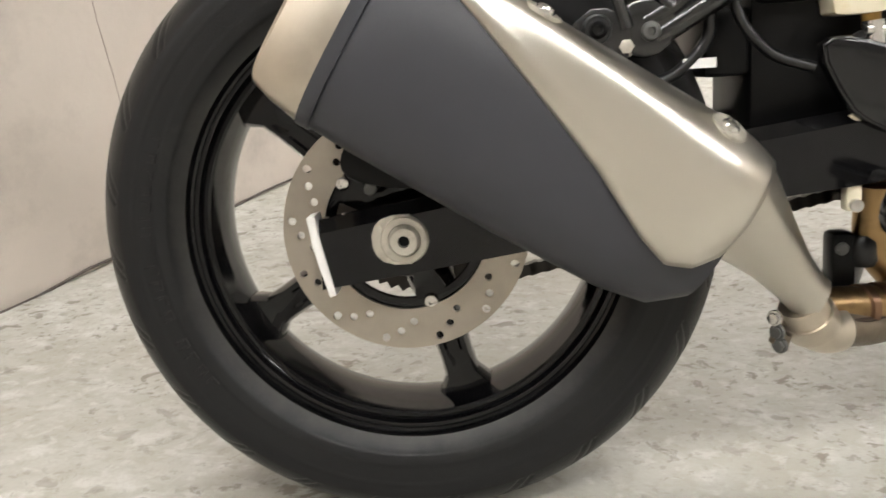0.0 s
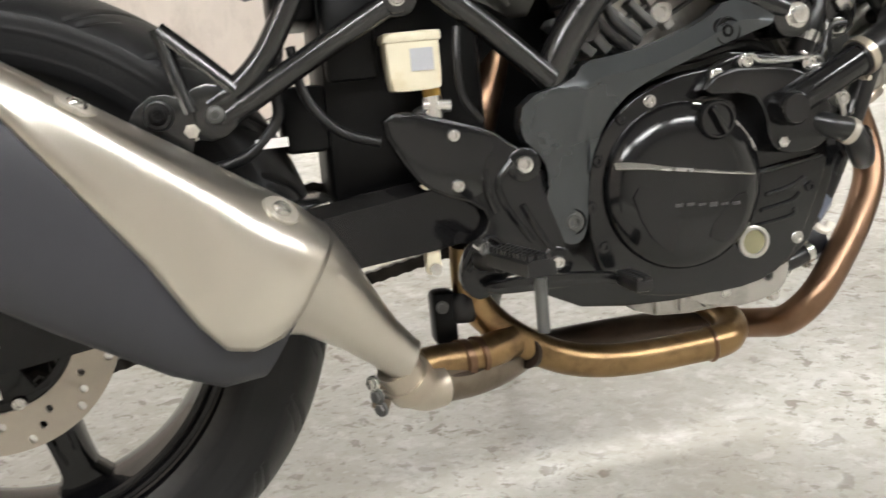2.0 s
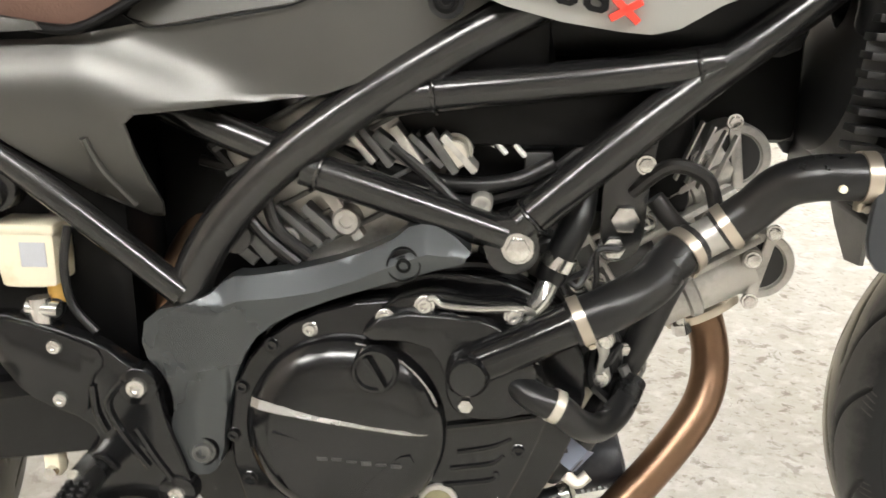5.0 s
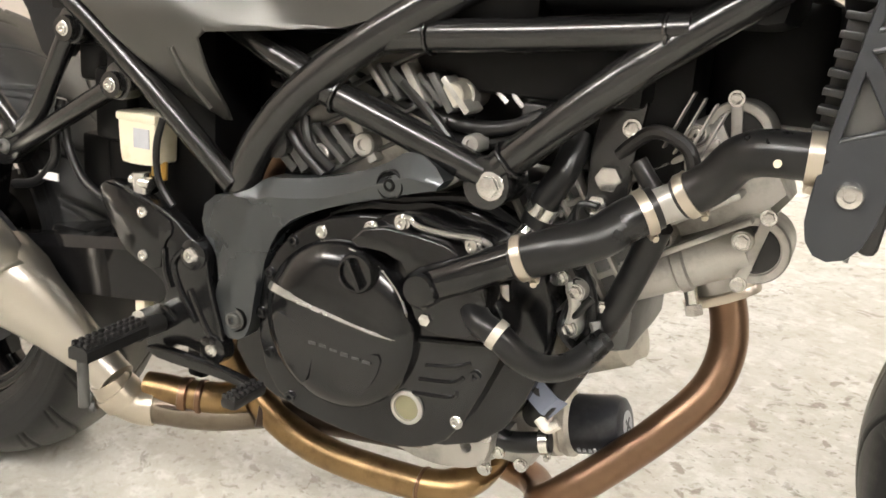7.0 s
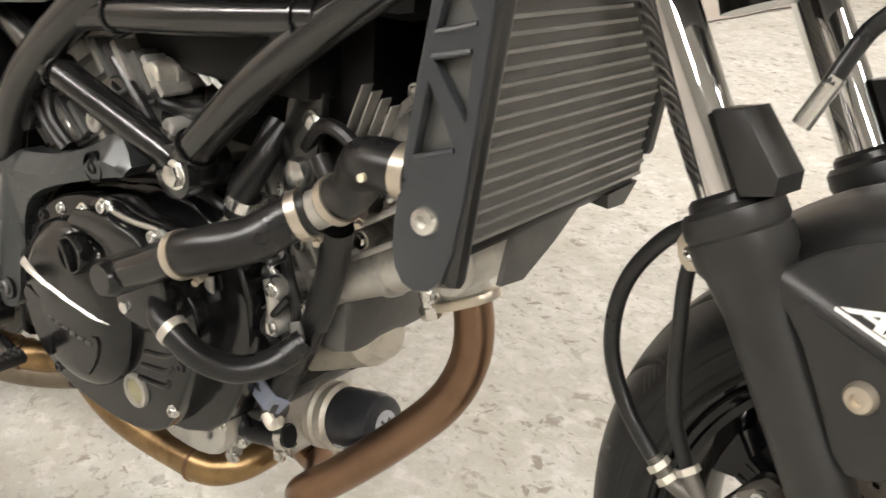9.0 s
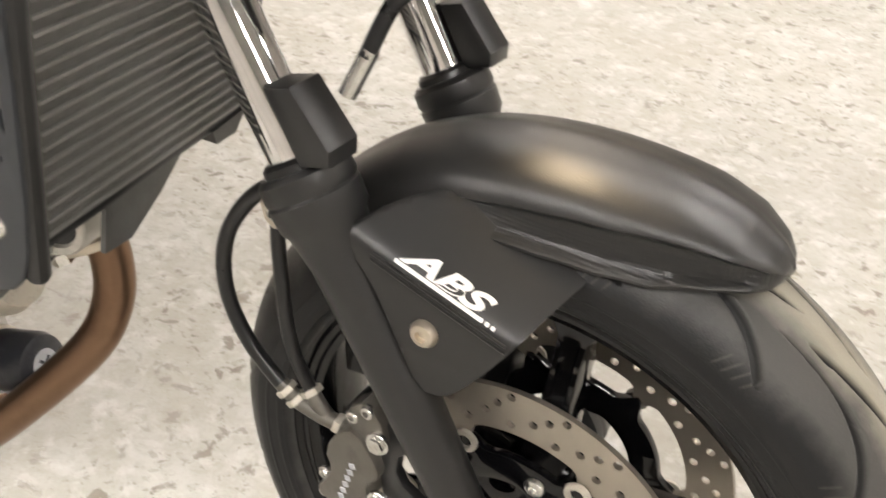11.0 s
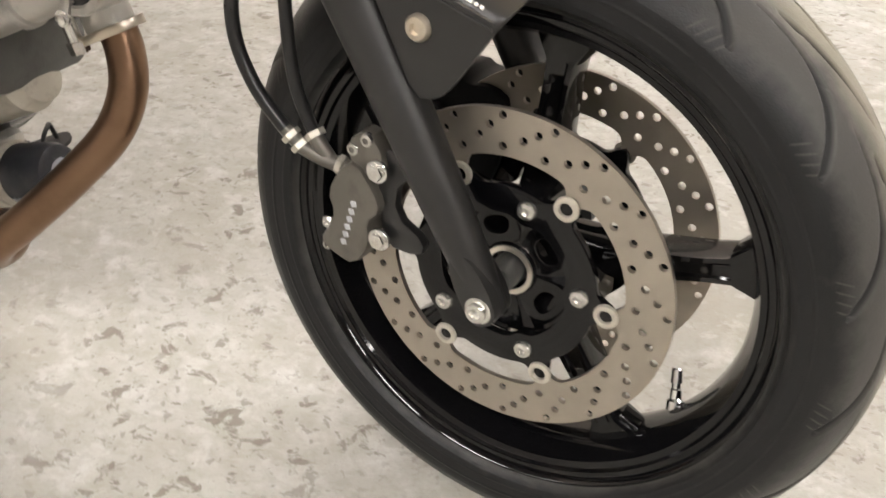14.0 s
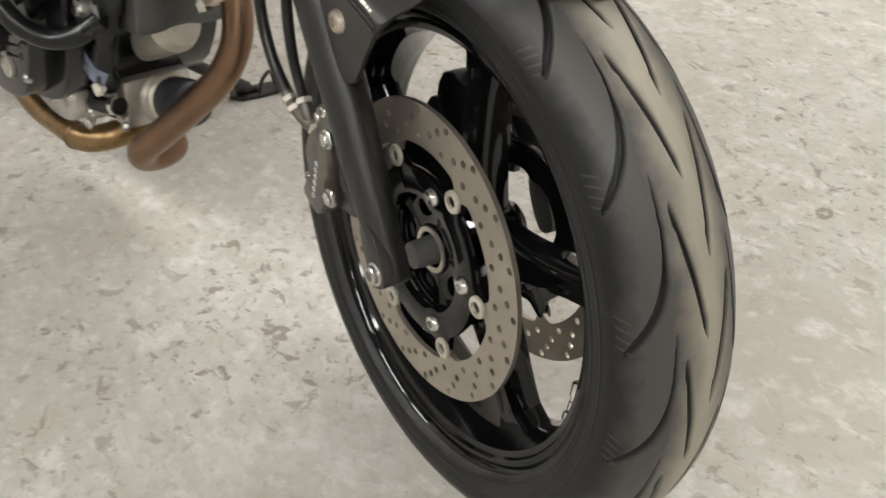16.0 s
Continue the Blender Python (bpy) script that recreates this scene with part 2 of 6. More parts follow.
# ---- geometry helpers ----
from mathutils.geometry import delaunay_2d_cdt


def finish(name, bm, material, parent, label="", m=None, smooth=35.0):
    bmesh.ops.recalc_face_normals(bm, faces=bm.faces)
    me = bpy.data.meshes.new(name)
    bm.to_mesh(me)
    bm.free()
    return link(name, me, material, parent, label, m, smooth)


def link(name, me, material, parent, label="", m=None, smooth=35.0):
    if not me.materials:
        me.materials.append(material)
    if smooth:
        me.shade_smooth()
        me.set_sharp_from_angle(angle=radians(smooth))
    ob = new(name, me)
    ob.parent = parent
    if m is not None:
        ob.matrix_basis = m
    if label:
        ob["label"] = label
    return ob


def part(name, bm, material, parent, label="", m=None, smooth=35.0):
    return finish(name, bm, material, parent, label, m, smooth)


def spline(pts, n=8):
    p = [Vector(q) for q in pts]
    if len(p) < 3:
        return [p[0].lerp(p[1], i / n) for i in range(n + 1)]
    out = []
    for i in range(len(p) - 1):
        a, b, c, d = p[max(i - 1, 0)], p[i], p[i + 1], p[min(i + 2, len(p) - 1)]
        for k in range(n):
            t = k / n
            out.append(0.5 * (2 * b + (c - a) * t + (2 * a - 5 * b + 4 * c - d) * t * t + (3 * b - a - 3 * c + d) * t ** 3))
    out.append(p[-1])
    return out


def add_tube(bm, pts, r, seg=14, n=8, cap=True, flat=1.0):
    path = spline(pts, n) if n else [Vector(q) for q in pts]
    rs = r if isinstance(r, (list, tuple)) else None
    up = None
    rings = []
    for i, c in enumerate(path):
        t = (path[min(i + 1, len(path) - 1)] - path[max(i - 1, 0)]).normalized()
        if up is None:
            up = t.orthogonal().normalized()
        up = (up - t * up.dot(t)).normalized()
        side = t.cross(up)
        if rs:
            f = i / (len(path) - 1) * (len(rs) - 1)
            k = min(int(f), len(rs) - 2)
            rad = rs[k] + (rs[k + 1] - rs[k]) * (f - k)
        else:
            rad = r
        rings.append([bm.verts.new(c + rad * (math.cos(a) * up + math.sin(a) * side * flat)) for a in (2 * math.pi * j / seg for j in range(seg))])
    for a, b in zip(rings, rings[1:]):
        for j in range(seg):
            bm.faces.new((a[j], a[(j + 1) % seg], b[(j + 1) % seg], b[j]))
    if cap:
        bm.faces.new(rings[0][::-1])
        bm.faces.new(rings[-1])
    return rings


def tube(pts, r, seg=14, n=8, flat=1.0):
    bm = bmesh.new()
    add_tube(bm, pts, r, seg, n, True, flat)
    return bm


def add_loft(bm, rings, closed=True, cap=True):
    vs = [[bm.verts.new(v) for v in ring] for ring in rings]
    for a, b in zip(vs, vs[1:]):
        k = len(a)
        for j in range(k if closed else k - 1):
            bm.faces.new((a[j], a[(j + 1) % k], b[(j + 1) % k], b[j]))
    if cap and closed:
        bm.faces.new(vs[0][::-1])
        bm.faces.new(vs[-1])
    return vs


def loft(rings, closed=True, cap=True):
    bm = bmesh.new()
    add_loft(bm, rings, closed, cap)
    return bm


def add_lathe(bm, profile, seg=48, c=(0, 0, 0), axis="y", loop=False):
    """Profile of (along, radius) turned round an axis through c."""
    rings = []
    c = Vector(c)
    for k in range(seg):
        a = 2 * math.pi * k / seg
        row = []
        for u, r in profile:
            if axis == "y":
                row.append(bm.verts.new(c + Vector((r * math.cos(a), u, r * math.sin(a)))))
            elif axis == "x":
                row.append(bm.verts.new(c + Vector((u, r * math.cos(a), r * math.sin(a)))))
            else:
                row.append(bm.verts.new(c + Vector((r * math.cos(a), r * math.sin(a), u))))
        rings.append(row)
    n = len(profile)
    for k in range(seg):
        a, b = rings[k], rings[(k + 1) % seg]
        for j in range(n if loop else n - 1):
            bm.faces.new((a[j], a[(j + 1) % n], b[(j + 1) % n], b[j]))
    if not loop:
        for j in (0, n - 1):
            if profile[j][1] > 1e-5:
                bm.faces.new([rings[k][j] for k in range(seg)])
    return rings


def lathe(profile, seg=48, c=(0, 0, 0), axis="y", loop=False):
    bm = bmesh.new()
    add_lathe(bm, profile, seg, c, axis, loop)
    bmesh.ops.remove_doubles(bm, verts=bm.verts, dist=1e-6)
    return bm


def soften(outline, k=1):
    """Cuts the corners of a closed outline."""
    for _ in range(k):
        out = []
        for i, a in enumerate(outline):
            b = outline[(i + 1) % len(outline)]
            out += [(a[0] * 0.75 + b[0] * 0.25, a[1] * 0.75 + b[1] * 0.25), (a[0] * 0.25 + b[0] * 0.75, a[1] * 0.25 + b[1] * 0.75)]
        outline = out
    return outline


def circle(cx, cz, r, n=12, ph=0.0):
    return [(cx + r * math.cos(2 * math.pi * k / n + ph), cz + r * math.sin(2 * math.pi * k / n + ph)) for k in range(n)]


def slot(r0, r1, a0, a1, n=6):
    """An arc-shaped hole between two radii and angles (degrees)."""
    aa = [radians(a0 + (a1 - a0) * i / n) for i in range(n + 1)]
    return [(r1 * math.cos(a), r1 * math.sin(a)) for a in aa] + [(r0 * math.cos(a), r0 * math.sin(a)) for a in aa[::-1]]


def within(c, loop):
    """Whether a point lies inside a closed outline."""
    odd = False
    for i, a in enumerate(loop):
        b = loop[i - 1]
        if (a[1] > c[1]) != (b[1] > c[1]) and c[0] < (b[0] - a[0]) * (c[1] - a[1]) / (b[1] - a[1]) + a[0]:
            odd = not odd
    return odd


def add_plate(bm, outline, y0, y1, holes=(), bevel=0.0, seg=2, shear=0.0):
    """A plate in the x-z plane from y0 to y1, with holes through it."""
    tmp = bmesh.new()
    pts, edges = [], []
    for lp in (outline, *holes):
        k = len(pts)
        pts += [Vector(q) for q in lp]
        edges += [(k + i, k + (i + 1) % len(lp)) for i in range(len(lp))]
    vs2, _, fs2, *_ = delaunay_2d_cdt(pts, edges, [], 0, 1e-7)
    vs = [tmp.verts.new((q.x, y0, q.y)) for q in vs2]
    for f in fs2:
        c = sum((vs2[i] for i in f), Vector((0, 0))) / len(f)
        if within(c, outline) and not any(within(c, h) for h in holes):
            tmp.faces.new([vs[i] for i in f])
    bmesh.ops.recalc_face_normals(tmp, faces=tmp.faces)
    res = bmesh.ops.extrude_face_region(tmp, geom=tmp.faces[:], use_keep_orig=True)
    for v in res["geom"]:
        if isinstance(v, bmesh.types.BMVert):
            v.co.y = y1
    bmesh.ops.recalc_face_normals(tmp, faces=tmp.faces)
    if bevel:
        es = [e for e in tmp.edges if len(e.link_faces) == 2 and e.calc_face_angle(0) > 1.2 and abs(e.verts[0].co.y - e.verts[1].co.y) < 1e-6]
        bmesh.ops.bevel(tmp, geom=es, offset=bevel, segments=seg, affect="EDGES", profile=0.5, clamp_overlap=True)
    me = bpy.data.meshes.new("tmp")
    tmp.to_mesh(me)
    tmp.free()
    bm.from_mesh(me)
    bpy.data.meshes.remove(me)


def plate(outline, y0, y1, holes=(), bevel=0.0, seg=2):
    bm = bmesh.new()
    add_plate(bm, outline, y0, y1, holes, bevel, seg)
    return bm


def add_box(bm, lo, hi, bevel=0.0, m=None, seg=2):
    r = bmesh.ops.create_cube(bm, size=1)
    vs = r["verts"]
    for v in vs:
        v.co = Vector([lo[i] + (hi[i] - lo[i]) * (v.co[i] + 0.5) for i in range(3)])
    if m is not None:
        bmesh.ops.transform(bm, matrix=m, verts=vs)
    if bevel:
        bmesh.ops.bevel(bm, geom=list({e for v in vs for e in v.link_edges}), offset=bevel, segments=seg, affect="EDGES", profile=0.5)


def box(lo, hi, bevel=0.0, m=None):
    bm = bmesh.new()
    add_box(bm, lo, hi, bevel, m)
    return bm


BOLTS = {}


def bolt(parent, x, y, z, r, kind="socket", material=None, m=None, label=""):
    """A bolt head that faces -y; y is the surface that it sits on."""
    key = (round(r, 4), kind, (material or BOLTM).name)
    if key not in BOLTS:
        bm = bmesh.new()
        if kind == "hex":
            add_lathe(bm, [(0.002, r * 1.35), (-0.001, r * 1.35), (-0.0016, r * 1.28), (-0.0016, r)], 24)
            add_plate(bm, circle(0, 0, r, 6), -0.001, -r * 0.75, bevel=r * 0.1)
        elif kind == "button":
            add_lathe(bm, [(0.002, r), (-r * 0.15, r), (-r * 0.45, r * 0.8), (-r * 0.55, r * 0.5), (-r * 0.55, r * 0.42), (-r * 0.15, r * 0.38), (-r * 0.15, 0.0)], 24)
        else:
            add_lathe(bm, [(0.002, r * 1.3), (-0.001, r * 1.3), (-0.0014, r * 1.2), (-0.0014, r), (-r * 0.6, r), (-r * 0.75, r * 0.88), (-r * 0.75, r * 0.55), (-r * 0.25, r * 0.5), (-r * 0.25, 0.0)], 24)
        bmesh.ops.remove_doubles(bm, verts=bm.verts, dist=1e-6)
        bmesh.ops.recalc_face_normals(bm, faces=bm.faces)
        me = bpy.data.meshes.new("bolt")
        bm.to_mesh(me)
        bm.free()
        BOLTS[key] = me
    return link("bolt", BOLTS[key], material or BOLTM, parent, label, Matrix.Translation((x, y, z)) @ (m or Matrix()), 35.0)


def band(parent, a, b, at, r, width=0.011, material=None, name="hose_clamp"):
    """A clamp band round a straight stretch from a to b."""
    a, b = Vector(a), Vector(b)
    t = (b - a).normalized()
    c = a.lerp(b, at)
    bm = bmesh.new()
    w = width / 2
    add_lathe(bm, [(-w, r), (-w, r + 0.0018), (w, r + 0.0018), (w, r)], 28, loop=True)
    add_box(bm, (-0.005, -w * 0.9, -r - 0.008), (0.005, w * 0.9, -r - 0.0005), 0.001)
    add_lathe(bm, [(-0.009, 0.0), (-0.009, 0.003), (0.009, 0.003), (0.009, 0.0)], 10, (0, 0, -r - 0.005), "x")
    q = Vector((0, 1, 0)).rotation_difference(t).to_matrix().to_4x4()
    return part(name, bm, material or STEEL, parent, "", Matrix.Translation(c) @ q)


def panel(outline, fn, thick, grid=0.012, folds=()):
    """A curved panel: an outline in x and z, filled with a fine grid, whose outer face lies at y = fn(x, z)."""
    xs, zs = [q[0] for q in outline], [q[1] for q in outline]
    pts = [Vector(q) for q in outline]
    edges = [(i, (i + 1) % len(outline)) for i in range(len(outline))]
    nx, nz = int((max(xs) - min(xs)) / grid), int((max(zs) - min(zs)) / grid)
    for i in range(1, nx):
        for j in range(1, nz):
            q = (min(xs) + i * grid, min(zs) + j * grid)
            if within(q, outline) and not any((Vector(q) - Vector(c)).length < grid * 0.8 for fold in folds for c in fold):
                pts.append(Vector(q))
    for fold in folds:
        edges += [(len(pts) + i, len(pts) + i + 1) for i in range(len(fold) - 1)]
        pts += [Vector(c) for c in fold]
    vs2, _, fs2, *_ = delaunay_2d_cdt(pts, edges, [], 0, 1e-7)
    bm = bmesh.new()
    vs = [bm.verts.new((q.x, fn(q.x, q.y), q.y)) for q in vs2]
    for f in fs2:
        c = sum((vs2[i] for i in f), Vector((0, 0))) / len(f)
        if within(c, outline):
            bm.faces.new([vs[i] for i in f])
    bmesh.ops.recalc_face_normals(bm, faces=bm.faces)
    if sum(f.normal.y for f in bm.faces) > 0:
        bmesh.ops.reverse_faces(bm, faces=bm.faces)
    res = bmesh.ops.extrude_face_region(bm, geom=bm.faces[:], use_keep_orig=True)
    for v in res["geom"]:
        if isinstance(v, bmesh.types.BMVert):
            v.co.y += thick
    return bm


# ---- the room ----
bm = bmesh.new()
add_box(bm, (-4, -5, -0.12), (6, 7, 0))
tagged(part("floor", bm, FLOOR, None, smooth=0), "worn pale grey painted concrete floor with brown chips", "floor", kind="structure")
WALL_A, WALL_D = Vector((-0.769, 0.521, 0)), Vector((0.475, 0.880, 0)).normalized()
wall_m = Matrix.Translation(WALL_A) @ Matrix.Rotation(math.atan2(WALL_D.y, WALL_D.x), 4, "Z")
bm = bmesh.new()
add_box(bm, (-5.2, 0.0, -0.1), (6.5, 0.2, 2.8))
w = tagged(part("wall_left", bm, WALL, None, m=wall_m, smooth=0), "stained pinkish white plaster wall with hairline cracks", "wall", kind="structure")
bm = bmesh.new()
random.seed(5)
# Cracks and form joints: thin raised ridges of filler.
for x0, z0, x1, z1 in ((-0.2, 0.62, 1.6, 0.66), (0.36, 0.0, 0.33, 0.62), (-0.35, 0.0, -0.31, 1.3), (0.9, 0.66, 0.92, 1.6), (-1.0, 1.28, 2.0, 1.3)):
    pts = [(x0 + (x1 - x0) * i / 7 + random.uniform(-0.006, 0.006), -0.0006, z0 + (z1 - z0) * i / 7 + random.uniform(-0.006, 0.006)) for i in range(8)]
    add_tube(bm, pts, 0.0007, 5, 2)
part("crack", bm, mat("crack_dirt", (0.33, 0.27, 0.23), 0.8), w, "thin brown cracks in the plaster")
bm = bmesh.new()
pts = [(-2.0 + i * 0.11, -0.004, 0.003 + random.uniform(-0.003, 0.006)) for i in range(60)]
add_tube(bm, pts, 0.003, 6, 2)
part("floor_joint", bm, mat("joint_dirt", (0.09, 0.075, 0.065), 0.85), w, "dark dirty gap along the floor")
# Unseen walls and ceiling close the room; their tones are set to shape light.
for name, lo, hi in (("wall_north", (-4, 6.8, 0), (6, 7, 2.8)), ("wall_east", (5.8, -5, 0), (6, 6.8, 2.8)), ("wall_south", (-4, -5, 0), (5.8, -4.8, 2.8)), ("wall_west", (-4, -4.8, 0), (-3.8, 0, 2.8))):
    tagged(part(name, box(lo, hi), FARWALL, None, smooth=0), "unseen wall closing the garage, pale to bounce fill light", "wall", kind="structure")
tagged(part("ceiling", box((-4, -5, 2.8), (6, 7, 2.9)), CEIL, None, smooth=0), "unseen garage ceiling, grey to limit bounced light", "ceiling", kind="structure")

DIFFUSER = glow("lit_diffuser", (1.0, 0.985, 0.95), PANEL_GLOW)


def ceiling_light(x, y, ang, length=1.4):
    lamp = tagged(new("ceiling_light"), "white ceiling light with a long lit diffuser", "ceiling light", "garage ceiling lights")
    lamp.matrix_basis = Matrix.Translation((x, y, 2.8)) @ Matrix.Rotation(radians(ang), 4, "Z")
    part("housing", box((-length / 2 - 0.02, -0.17, -0.05), (length / 2 + 0.02, 0.17, 0.0), 0.006), WHITE, lamp)
    part("diffuser", box((-length / 2, -0.15, -0.072), (length / 2, 0.15, -0.050), 0.008), DIFFUSER, lamp)


for lx, ly in ((-1.7, -1.9), (0.2, -1.8), (2.2, -1.8), (4.2, -1.7), (0.6, 1.9), (2.6, 1.9), (4.6, 1.4)):
    ceiling_light(lx, ly, 0)

# ---- the motorcycle ----
bike = tagged(new("motorcycle"), "black and grey motorcycle with brown seat leaning on its stand", "motorcycle")
bike.matrix_basis = pose(0, 0, 0, -LEAN)
FRONT = Matrix.Translation((1.454, 0.038, 0.3045)) @ Matrix.Rotation(radians(-11.5), 4, "Z") @ Matrix.Rotation(radians(1.0), 4, "X")
FRONT_WHEEL = FRONT @ Matrix.Translation((0.0, 0.0125, 0.0))
REAR = Matrix.Translation((0.004, 0.0, 0.308))


def tyre(parent, half, outer, bead, drop, repeats, material, nt, groove, label, across=110):
    """A tyre round y with moulded grooves: the tread is sunk where a groove runs."""
    prof = []
    for i in range(across + 1):
        a = -1 + 2 * i / across
        prof.append((half * math.sin(a * 1.25) / math.sin(1.25), outer - drop * (1 - math.cos(a * 1.25)) / (1 - math.cos(1.25)), a))
    top = outer - drop - 0.006
    side = []
    for i in range(25):
        k = i / 24
        y = half * (1.005 - 0.06 * k ** 2 - 0.10 * max(0.0, k - 0.72) / 0.28)
        # Moulded rings: one under the shoulder, two above the bead.
        for kc, h in ((0.16, 0.0009), (0.60, 0.0008), (0.80, 0.0016)):
            y += h * max(0.0, 1 - abs(k - kc) / 0.05)
        side.append((y, top + (bead + 0.002 - top) * k))
    side.append((half * 0.80, bead - 0.004))
    prof = [(-y, r, -2) for y, r in side[::-1]] + prof + [(y, r, 2) for y, r in side]
    m = len(prof)
    verts = np.zeros((nt, m, 3))
    mark = np.zeros((nt, m))
    th = np.arange(nt) * 2 * np.pi / nt
    for j, (y, r, a) in enumerate(prof):
        rr = np.full(nt, r)
        if abs(a) <= 1:
            dep, line = groove((th * repeats / (2 * np.pi)) % 1.0, a)
            rr = rr - dep - 0.0004 * line
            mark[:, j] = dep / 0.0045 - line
        verts[:, j] = np.stack([rr * np.cos(th), np.full(nt, y), rr * np.sin(th)], 1)
    i, j = np.meshgrid(np.arange(nt), np.arange(m - 1), indexing="ij")
    i2 = (i + 1) % nt
    faces = np.stack([i * m + j, i2 * m + j, i2 * m + j + 1, i * m + j + 1], -1).reshape(-1, 4)
    me = bpy.data.meshes.new("tyre")
    me.from_pydata(verts.reshape(-1, 3).tolist(), [], faces.tolist())
    me.flip_normals()
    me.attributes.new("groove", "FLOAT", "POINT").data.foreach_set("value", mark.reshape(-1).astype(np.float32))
    return link("tyre", me, material, parent, label, None, 80.0)


def strip(ph, a, a0, a1, p0, span, power, w, depth, sign, pitch, arc):
    """Depth of one groove that runs from a0 to a1 across the tread while it goes span pitches round."""
    b = sign * a
    if not a0 - 0.02 <= b <= a1 + 0.02:
        return np.zeros_like(ph)
    k = min(1.0, max(0.0, (b - a0) / (a1 - a0)))
    c = p0 + span * k ** power
    steep = min(12.0, abs(span) * power * max(k, 0.02) ** (power - 1) / (a1 - a0) * pitch / arc)
    d = np.abs((ph - c + 0.5) % 1.0 - 0.5) * pitch / math.sqrt(1 + steep * steep)
    end = max(0.0, a0 - b, b - a1) * arc
    d = np.hypot(d, end)
    taper = w * (0.55 + 0.45 * min(1.0, 5 * k, 6 * (1 - k)))
    return depth * np.clip((taper - d) / 0.0016 + 0.5, 0.0, 1.0)


def front_groove(ph, a):
    out = np.zeros_like(ph)
    line = np.zeros_like(ph)
    for s, off in ((1, 0.0), (-1, 0.5)):
        out = np.maximum(out, strip(ph, a, 0.38, 0.84, off, -0.90, 0.36, 0.0035, 0.0050, s, 0.115, 0.085))
        out = np.maximum(out, strip(ph, a, 0.06, 0.26, off + 0.25, 0.72, 1.0, 0.0027, 0.0045, s, 0.115, 0.085))
        for q in range(4):
            line = np.maximum(line, strip(ph, a, 0.78, 0.95, off + 0.10 + 0.075 * q, 0.06, 1.0, 0.0007, 1.0, s, 0.115, 0.085))
    return out, line


def rear_groove(ph, a):
    out = np.zeros_like(ph)
    for s, off in ((1, 0.0), (-1, 0.5)):
        out = np.maximum(out, strip(ph, a, 0.1, 0.93, off, 1.0, 0.6, 0.0024, 0.004, s, 0.082, 0.11))
        out = np.maximum(out, strip(ph, a, 0.6, 0.95, off + 0.5, 0.35, 0.8, 0.0020, 0.003, s, 0.082, 0.11))
    return out, np.zeros_like(ph)


def spoke(parent, ang, r0, r1, w0, w1, d0, d1):
    """A cast spoke with a waisted hollow on its face, from radius r0 to r1."""
    rings = []
    for i in range(9):
        t = i / 8
        r = r0 + (r1 - r0) * t
        w = w0 + (w1 - w0) * t + 0.006 * (abs(2 * t - 1) ** 3)
        if t > 0.85:
            w += 0.012 * ((t - 0.85) / 0.15) ** 2
        d = d0 + (d1 - d0) * t
        hol = 0.004 * math.sin(math.pi * min(1, max(0, (t - 0.1) / 0.8)))
        sec = [(-w, -d * 0.55), (-w * 0.8, -d), (-w * 0.5, -d), (-w * 0.35, -d + hol), (w * 0.35, -d + hol), (w * 0.5, -d), (w * 0.8, -d), (w, -d * 0.55),
               (w, d * 0.55), (w * 0.8, d), (-w * 0.8, d), (-w, d * 0.55)]
        rings.append([(r, y, x) for x, y in sec])
    return part("spoke", loft(rings), GLOSS, parent, m=Matrix.Rotation(-radians(ang), 4, "Y"), smooth=28)


def brake_disc(parent, y, r0, r1, rows, per, ph, thick=0.005, name="brake_disc", inner=None, hole=0.0036, label=""):
    holes = []
    for k in range(per):
        for j, rr in enumerate(rows):
            a = ph + 2 * math.pi * (k + (j % 3) * 0.27) / per
            holes.append(circle(rr * math.cos(a), rr * math.sin(a), hole, 8))
    return part(name, plate(circle(0, 0, r1, 96), y - thick / 2, y + thick / 2, [inner or circle(0, 0, r0, 72)] + holes, 0.0), DISC, parent, label, smooth=30)


# Rear wheel.
rw = part("rear_wheel", lathe([(-0.060, 0.231), (-0.0635, 0.229), (-0.0640, 0.2265), (-0.0615, 0.2235), (-0.057, 0.2220), (-0.0555, 0.2195), (-0.0565, 0.2165), (-0.0560, 0.2140), (-0.052, 0.2125), (-0.0495, 0.2095), (-0.0500, 0.2060), (-0.0485, 0.2035), (-0.030, 0.200), (-0.012, 0.197), (0.012, 0.197), (0.030, 0.200), (0.048, 0.207), (0.053, 0.219), (0.062, 0.226), (0.060, 0.231), (0.050, 0.226), (0.030, 0.212), (0.0, 0.207), (-0.030, 0.212), (-0.050, 0.226)], 128, loop=True), GLOSS, bike, "gloss black five-spoke cast rear wheel", REAR)
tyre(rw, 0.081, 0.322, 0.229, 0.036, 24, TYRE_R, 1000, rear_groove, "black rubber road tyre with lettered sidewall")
for k in range(5):
    spoke(rw, 140 + 72 * k, 0.045, 0.199, 0.024, 0.014, 0.026, 0.020)
part("hub", lathe([(-0.075, 0.0), (-0.075, 0.040), (-0.06, 0.046), (-0.03, 0.055), (0.03, 0.055), (0.08, 0.06), (0.085, 0.0)], 48), GLOSS, rw)
rd = brake_disc(rw, -0.088, 0.080, 0.120, (0.112, 0.103, 0.093, 0.111), 13, 0.12, hole=0.0040, label="drilled steel rear brake disc")
carrier = part("disc_carrier", plate(circle(0, 0, 0.084, 64), -0.086, -0.078, [circle(0, 0, 0.03, 24)] + [slot(0.048, 0.070, 72 * k + 12, 72 * k + 58) for k in range(5)], 0.001), GLOSS, rw)
